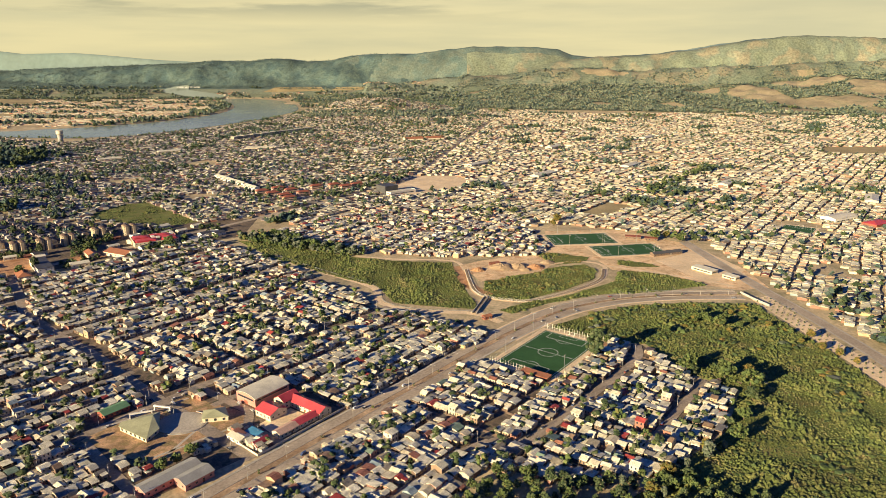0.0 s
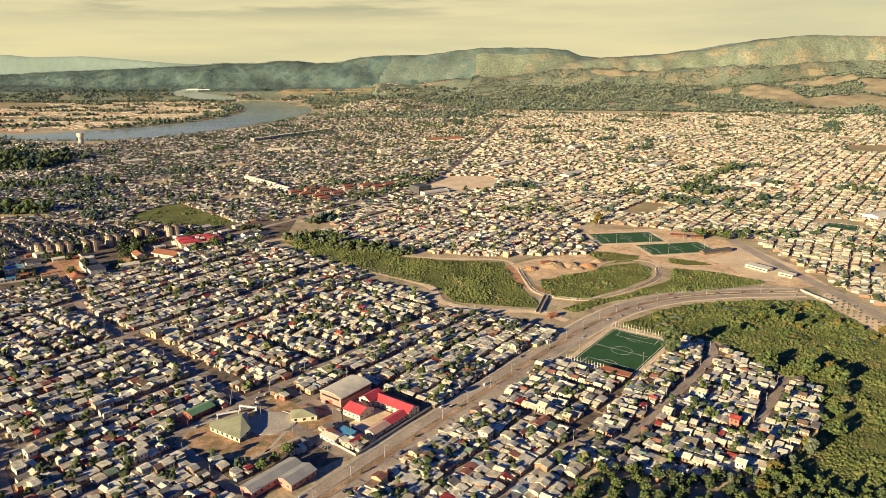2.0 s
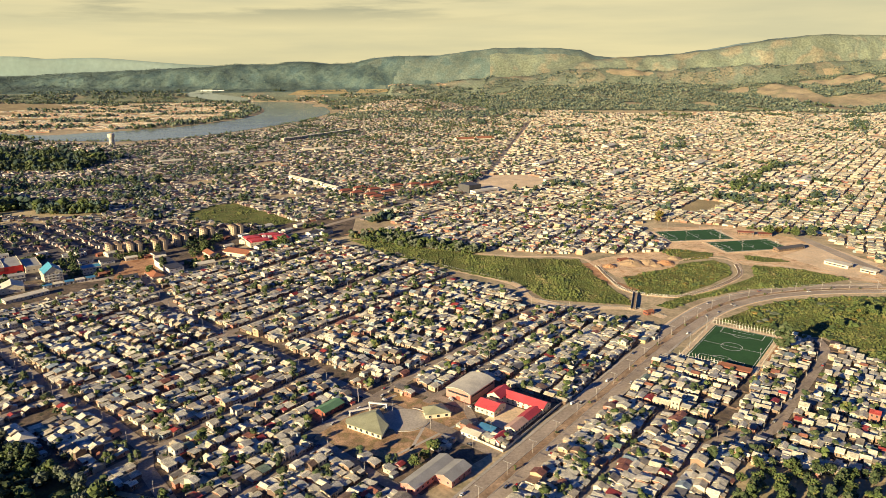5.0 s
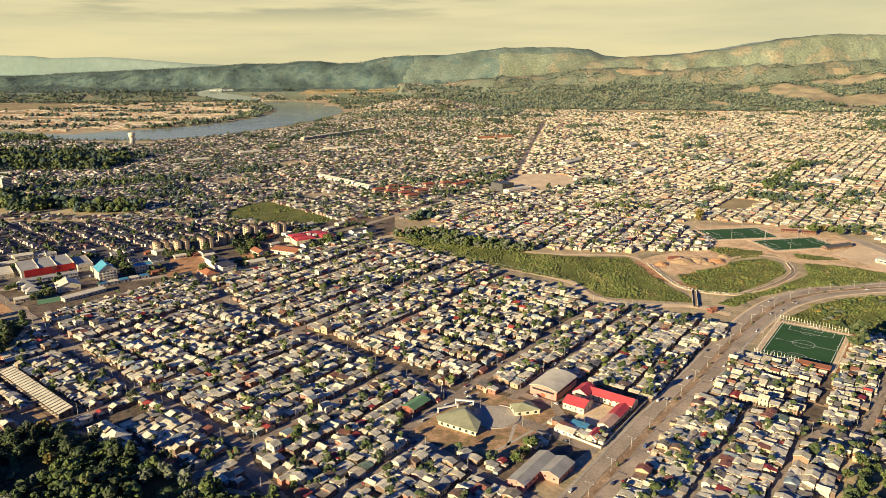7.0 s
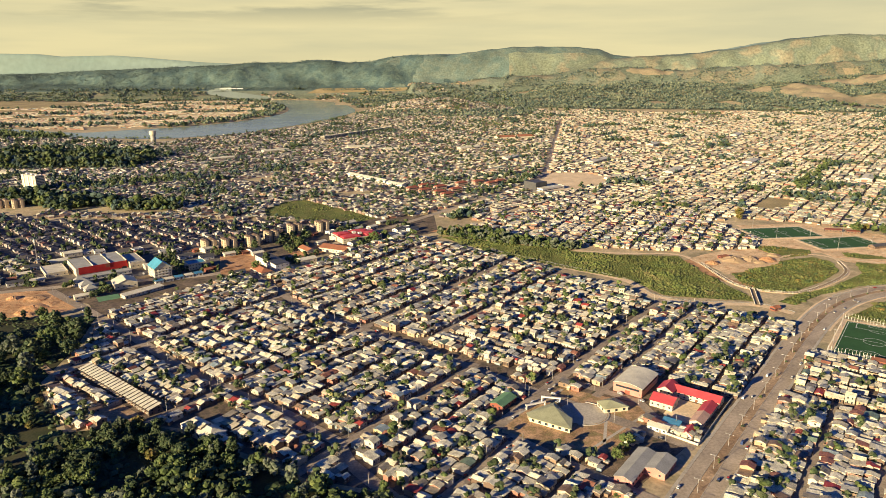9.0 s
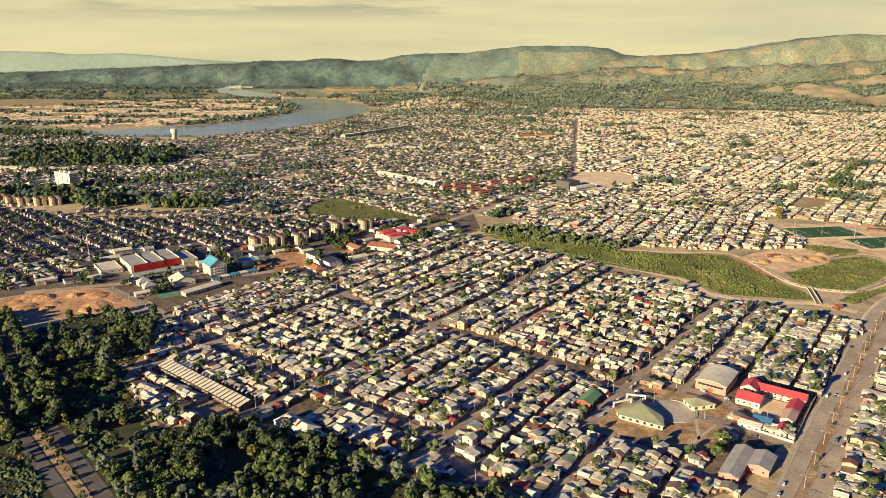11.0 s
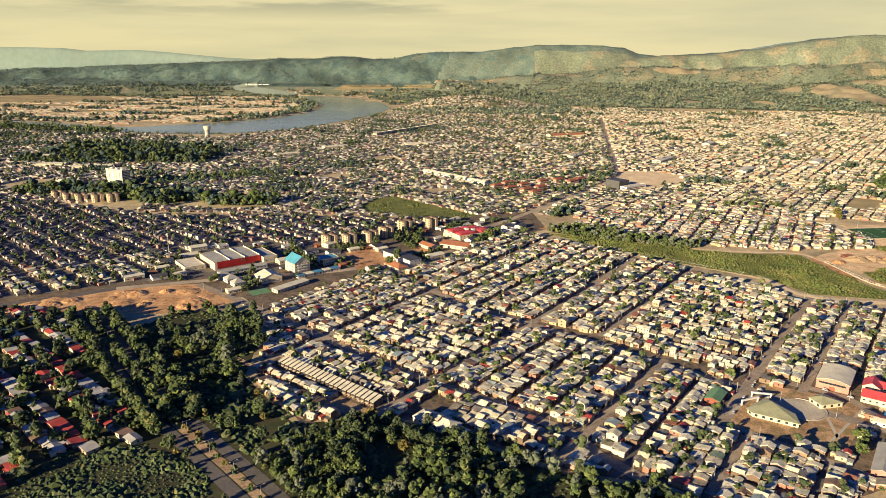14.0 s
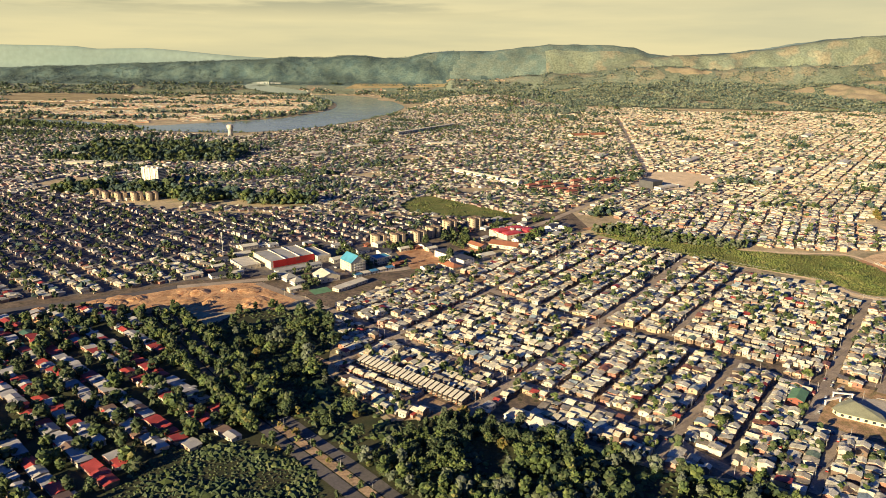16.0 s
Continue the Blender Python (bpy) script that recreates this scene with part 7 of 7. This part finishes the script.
def along(line, gap, off):
    p = np.array(line, float)
    dist = np.r_[0, np.cumsum(np.hypot(*np.diff(p, axis=0).T))]
    d = np.gradient(p, axis=0)
    out = []
    for s in np.arange(gap / 2, dist[-1], gap):
        x, y = np.interp(s, dist, p[:, 0]), np.interp(s, dist, p[:, 1])
        a = math.atan2(np.interp(s, dist, d[:, 1]), np.interp(s, dist, d[:, 0]))
        out.append((x - math.sin(a) * off, y + math.cos(a) * off, a))
    return out


lamp = street_lamp()
lamp_kin = family(lamp)
first = True
for x, y, a in along(AVENUE, 32, 0.0) + along(ROAD_SW, 34, 0.0):
    m = stand(x, y, a + math.pi / 2, z=0.1)
    if first:
        lamp.matrix_basis, first = m, False
    else:
        clone(lamp, lamp_kin, m)
pole = street_lamp(False)
pole_kin = family(pole)
first = True
for line, w in STREETS:
    if w >= 7:
        for x, y, a in along(line, 38, w / 2 - 0.6):
            m = stand(x, y, a + math.pi / 2, z=0.1)
            if first:
                pole.matrix_basis, first = m, False
            else:
                clone(pole, pole_kin, m)

# ---- cars ----
CARS = [(0.62, 0.62, 0.60), (0.05, 0.05, 0.055), (0.30, 0.31, 0.32), (0.35, 0.04, 0.03), (0.06, 0.09, 0.20), (0.50, 0.47, 0.40)]
M["car_paint"] = mat("car_paint", CARS, 0.25, "object", grain=0.05, weights=[5, 3, 4, 1.5, 1, 1], spec=0.5)
tint("tyre", (0.02, 0.02, 0.02), 0.8)


def car(van=False):
    ob = thing("car", "parked %s at the kerb" % ("van" if van else "small saloon car"), "car", group="parked cars")
    body = Form()
    prof = [(-2.1, 0.35), (-2.15, 0.75), (-1.9, 0.95), (2.0, 0.85), (2.15, 0.6), (2.1, 0.35)] if not van else [(-2.3, 0.35), (-2.3, 1.1), (-2.2, 1.2), (1.6, 1.2), (2.3, 0.95), (2.3, 0.35)]
    n = len(prof)
    body.add([(x, y, z) for y in (-0.85, 0.85) for x, z in prof], [tuple(range(n)), tuple(range(2 * n - 1, n - 1, -1))] + [((i + 1) % n, i, n + i, n + (i + 1) % n) for i in range(n)])
    part("body", body, M["car_paint"], ob)
    if van:
        roof, glass = [(-2.2, 1.2), (-2.15, 1.95), (0.9, 1.95), (1.6, 1.2)], [(-2.15, 1.3), (-2.1, 1.7), (0.95, 1.7), (1.5, 1.3)]
    else:
        roof, glass = [(-1.5, 0.93), (-1.0, 1.42), (0.5, 1.42), (1.15, 0.88)], [(-1.55, 0.95), (-1.08, 1.32), (0.58, 1.32), (1.2, 0.92)]
    for nm, pr, hw, m in (("cabin", roof, 0.7, "car_paint"), ("windows", glass, 0.73, "glass")):
        part(nm, Form().add([(x, y, z) for y in (-hw, hw) for x, z in pr], [(0, 1, 2, 3), (7, 6, 5, 4), (1, 0, 4, 5), (2, 1, 5, 6), (3, 2, 6, 7)]), M[m], ob)
    for x in (-1.35, 1.35):
        for y in (-0.82, 0.82):
            w = Form()
            k = 8
            w.add([(x + 0.33 * math.cos(i / k * 6.28), y + s, 0.33 + 0.33 * math.sin(i / k * 6.28)) for s in (-0.1, 0.1) for i in range(k)], [tuple(range(k)), tuple(range(2 * k - 1, k - 1, -1))] + [((i + 1) % k, i, k + i, k + (i + 1) % k) for i in range(k)])
            part("wheel", w, M["tyre"], ob)
    return ob


spots = []
for x, y, a in along(AVENUE, 11, -10.8) + along(AVENUE, 13, 10.8) + along(AVENUE, 47, 6.0) + along(AVENUE, 53, -6.5):
    if rng.random() < 0.55:
        spots.append((x, y, a))
for line, w in STREETS:
    if w >= 7:
        spots += [s for s in along(line, 9, w / 2 - 1.3) if rng.random() < 0.28] + [s for s in along(line, 9, -w / 2 + 1.3) if rng.random() < 0.28]
for i in range(14):
    x, y = xy(384 + i * 2.6 - (i % 2) * 3, -100 + (i % 3) * 3)
    spots.append((x, y, GRID + 1.57))
for i in range(26):
    spots.append((-430 + (i % 13) * 3.1 * 0.78, 770 + (i % 13) * 3.1 * 0.62 + (i // 13) * 9, radians(128)))
spots += [(-352, 392, -0.85), (570, 752, 0.2), (500, 744, 0.2), (440, 728, 0.3), (690, 760, -1.2), (150, 1460, 1.1)]
order = rng.permutation(len(spots))[:140]
models, seen_ = [car(), car(True)], set()
car_kin = [family(c) for c in models]
for j in order:
    x, y, a = spots[j]
    i = int(rng.random() < 0.2)
    m = stand(x, y, a + rng.integers(0, 2) * math.pi, z=0.16)
    if i in seen_:
        clone(models[i], car_kin[i], m)
    else:
        models[i].matrix_basis = m
        seen_.add(i)

# ---- the rest of the shopping strip: shops, yards, hedges and trees ----
TAKEN = [(-474, 829, 40), (-436, 845, 25), (-517, 808, 24), (-447, 791, 10), (-425, 800, 10), (-465, 780, 10), (-462, 763, 11), (-449, 752, 10), (-437, 738, 10), (-407, 757, 18), (-381, 795, 18), (-350, 828, 15), (-375, 731, 10),
         (-388, 745, 10), (-362, 748, 8), (-362, 776, 10), (-345, 792, 10), (-406, 716, 14), (-257, 840, 20), (-275, 858, 16), (-240, 822, 16), (-262, 808, 18), (-186, 908, 25), (-225, 903, 16), (-300, 850, 30),
         (-336, 920, 12), (-308, 936, 12), (-288, 962, 12), (-264, 1003, 12), (-226, 1022, 12), (-425, 876, 16), (-415, 790, 8), (-400, 785, 8)]
AROUND = [(-600, 735), (-560, 762), (-548, 885), (-470, 926), (-400, 905), (-330, 930), (-250, 1010), (-190, 1065), (-120, 1075), (-60, 1020), (-130, 940), (-200, 870), (-260, 790), (-330, 745), (-400, 680), (-430, 690), (-470, 745), (-540, 742)]


def spare(px, py, room):
    ok = inside(px, py, AROUND) & ~near_line(px, py, ROAD_N, 8 + room * 0.6) & ~inside(px, py, FIELD_W) & ~inside(px, py, MAIN)
    for line, w in STREETS:
        ok &= ~near_line(px, py, line, w / 2 + room * 0.5)
    for x, y, r in TAKEN:
        ok &= np.hypot(px - x, py - y) > r + room
    return ok


SHOPS = (("shop", "low white shop with a flat grey roof", "shop", 13, 10, 3.6, "white", "grey_roof", "flat", 0.0), ("shop", "cream shop with a pale gabled roof", "shop", 15, 9, 3.8, "cream_wall", "pale_roof", "gable", 1.6),
         ("warehouse", "plain warehouse with pale sheet roof", "warehouse", 22, 13, 5.0, "cream_wall", "pale_roof", "gable", 2.0), ("store_room", "small brick store room with brown roof", "shed", 9, 7, 3.0, "brick_red", "brown_roof", "lean", 0.6),
         ("workshop", "white roadside workshop with a dark gabled roof", "workshop", 17, 11, 4.2, "white", "dark_panel", "gable", 1.8))
tries = sown(AROUND, 11, None, 91)
rng.shuffle(tries)
built = 0
for x, y in tries:
    nm, lab, cat_, w, d, h, wm, rm, kind_, rise = SHOPS[built % 5]
    if built < 46 and spare(np.array([x]), np.array([y]), max(w, d) * 0.5)[0]:
        building(nm, lab, cat_, x, y, 38 if y < 900 else 54, w, d, h, wm, rm, kind_, rise, 1, 3, 2)
        TAKEN.append((x, y, max(w, d) * 0.55))
        built += 1
hedge = sown(AROUND, 6.5, lambda a, b: spare(a, b, 1.5) & (wave(a, b, 60, 92) > 0.1), 93)
wood("strip_trees", hedge, 0.6, 1.3, ["leafdark", "leaf"], "dark trees and hedges between the shops", 94)
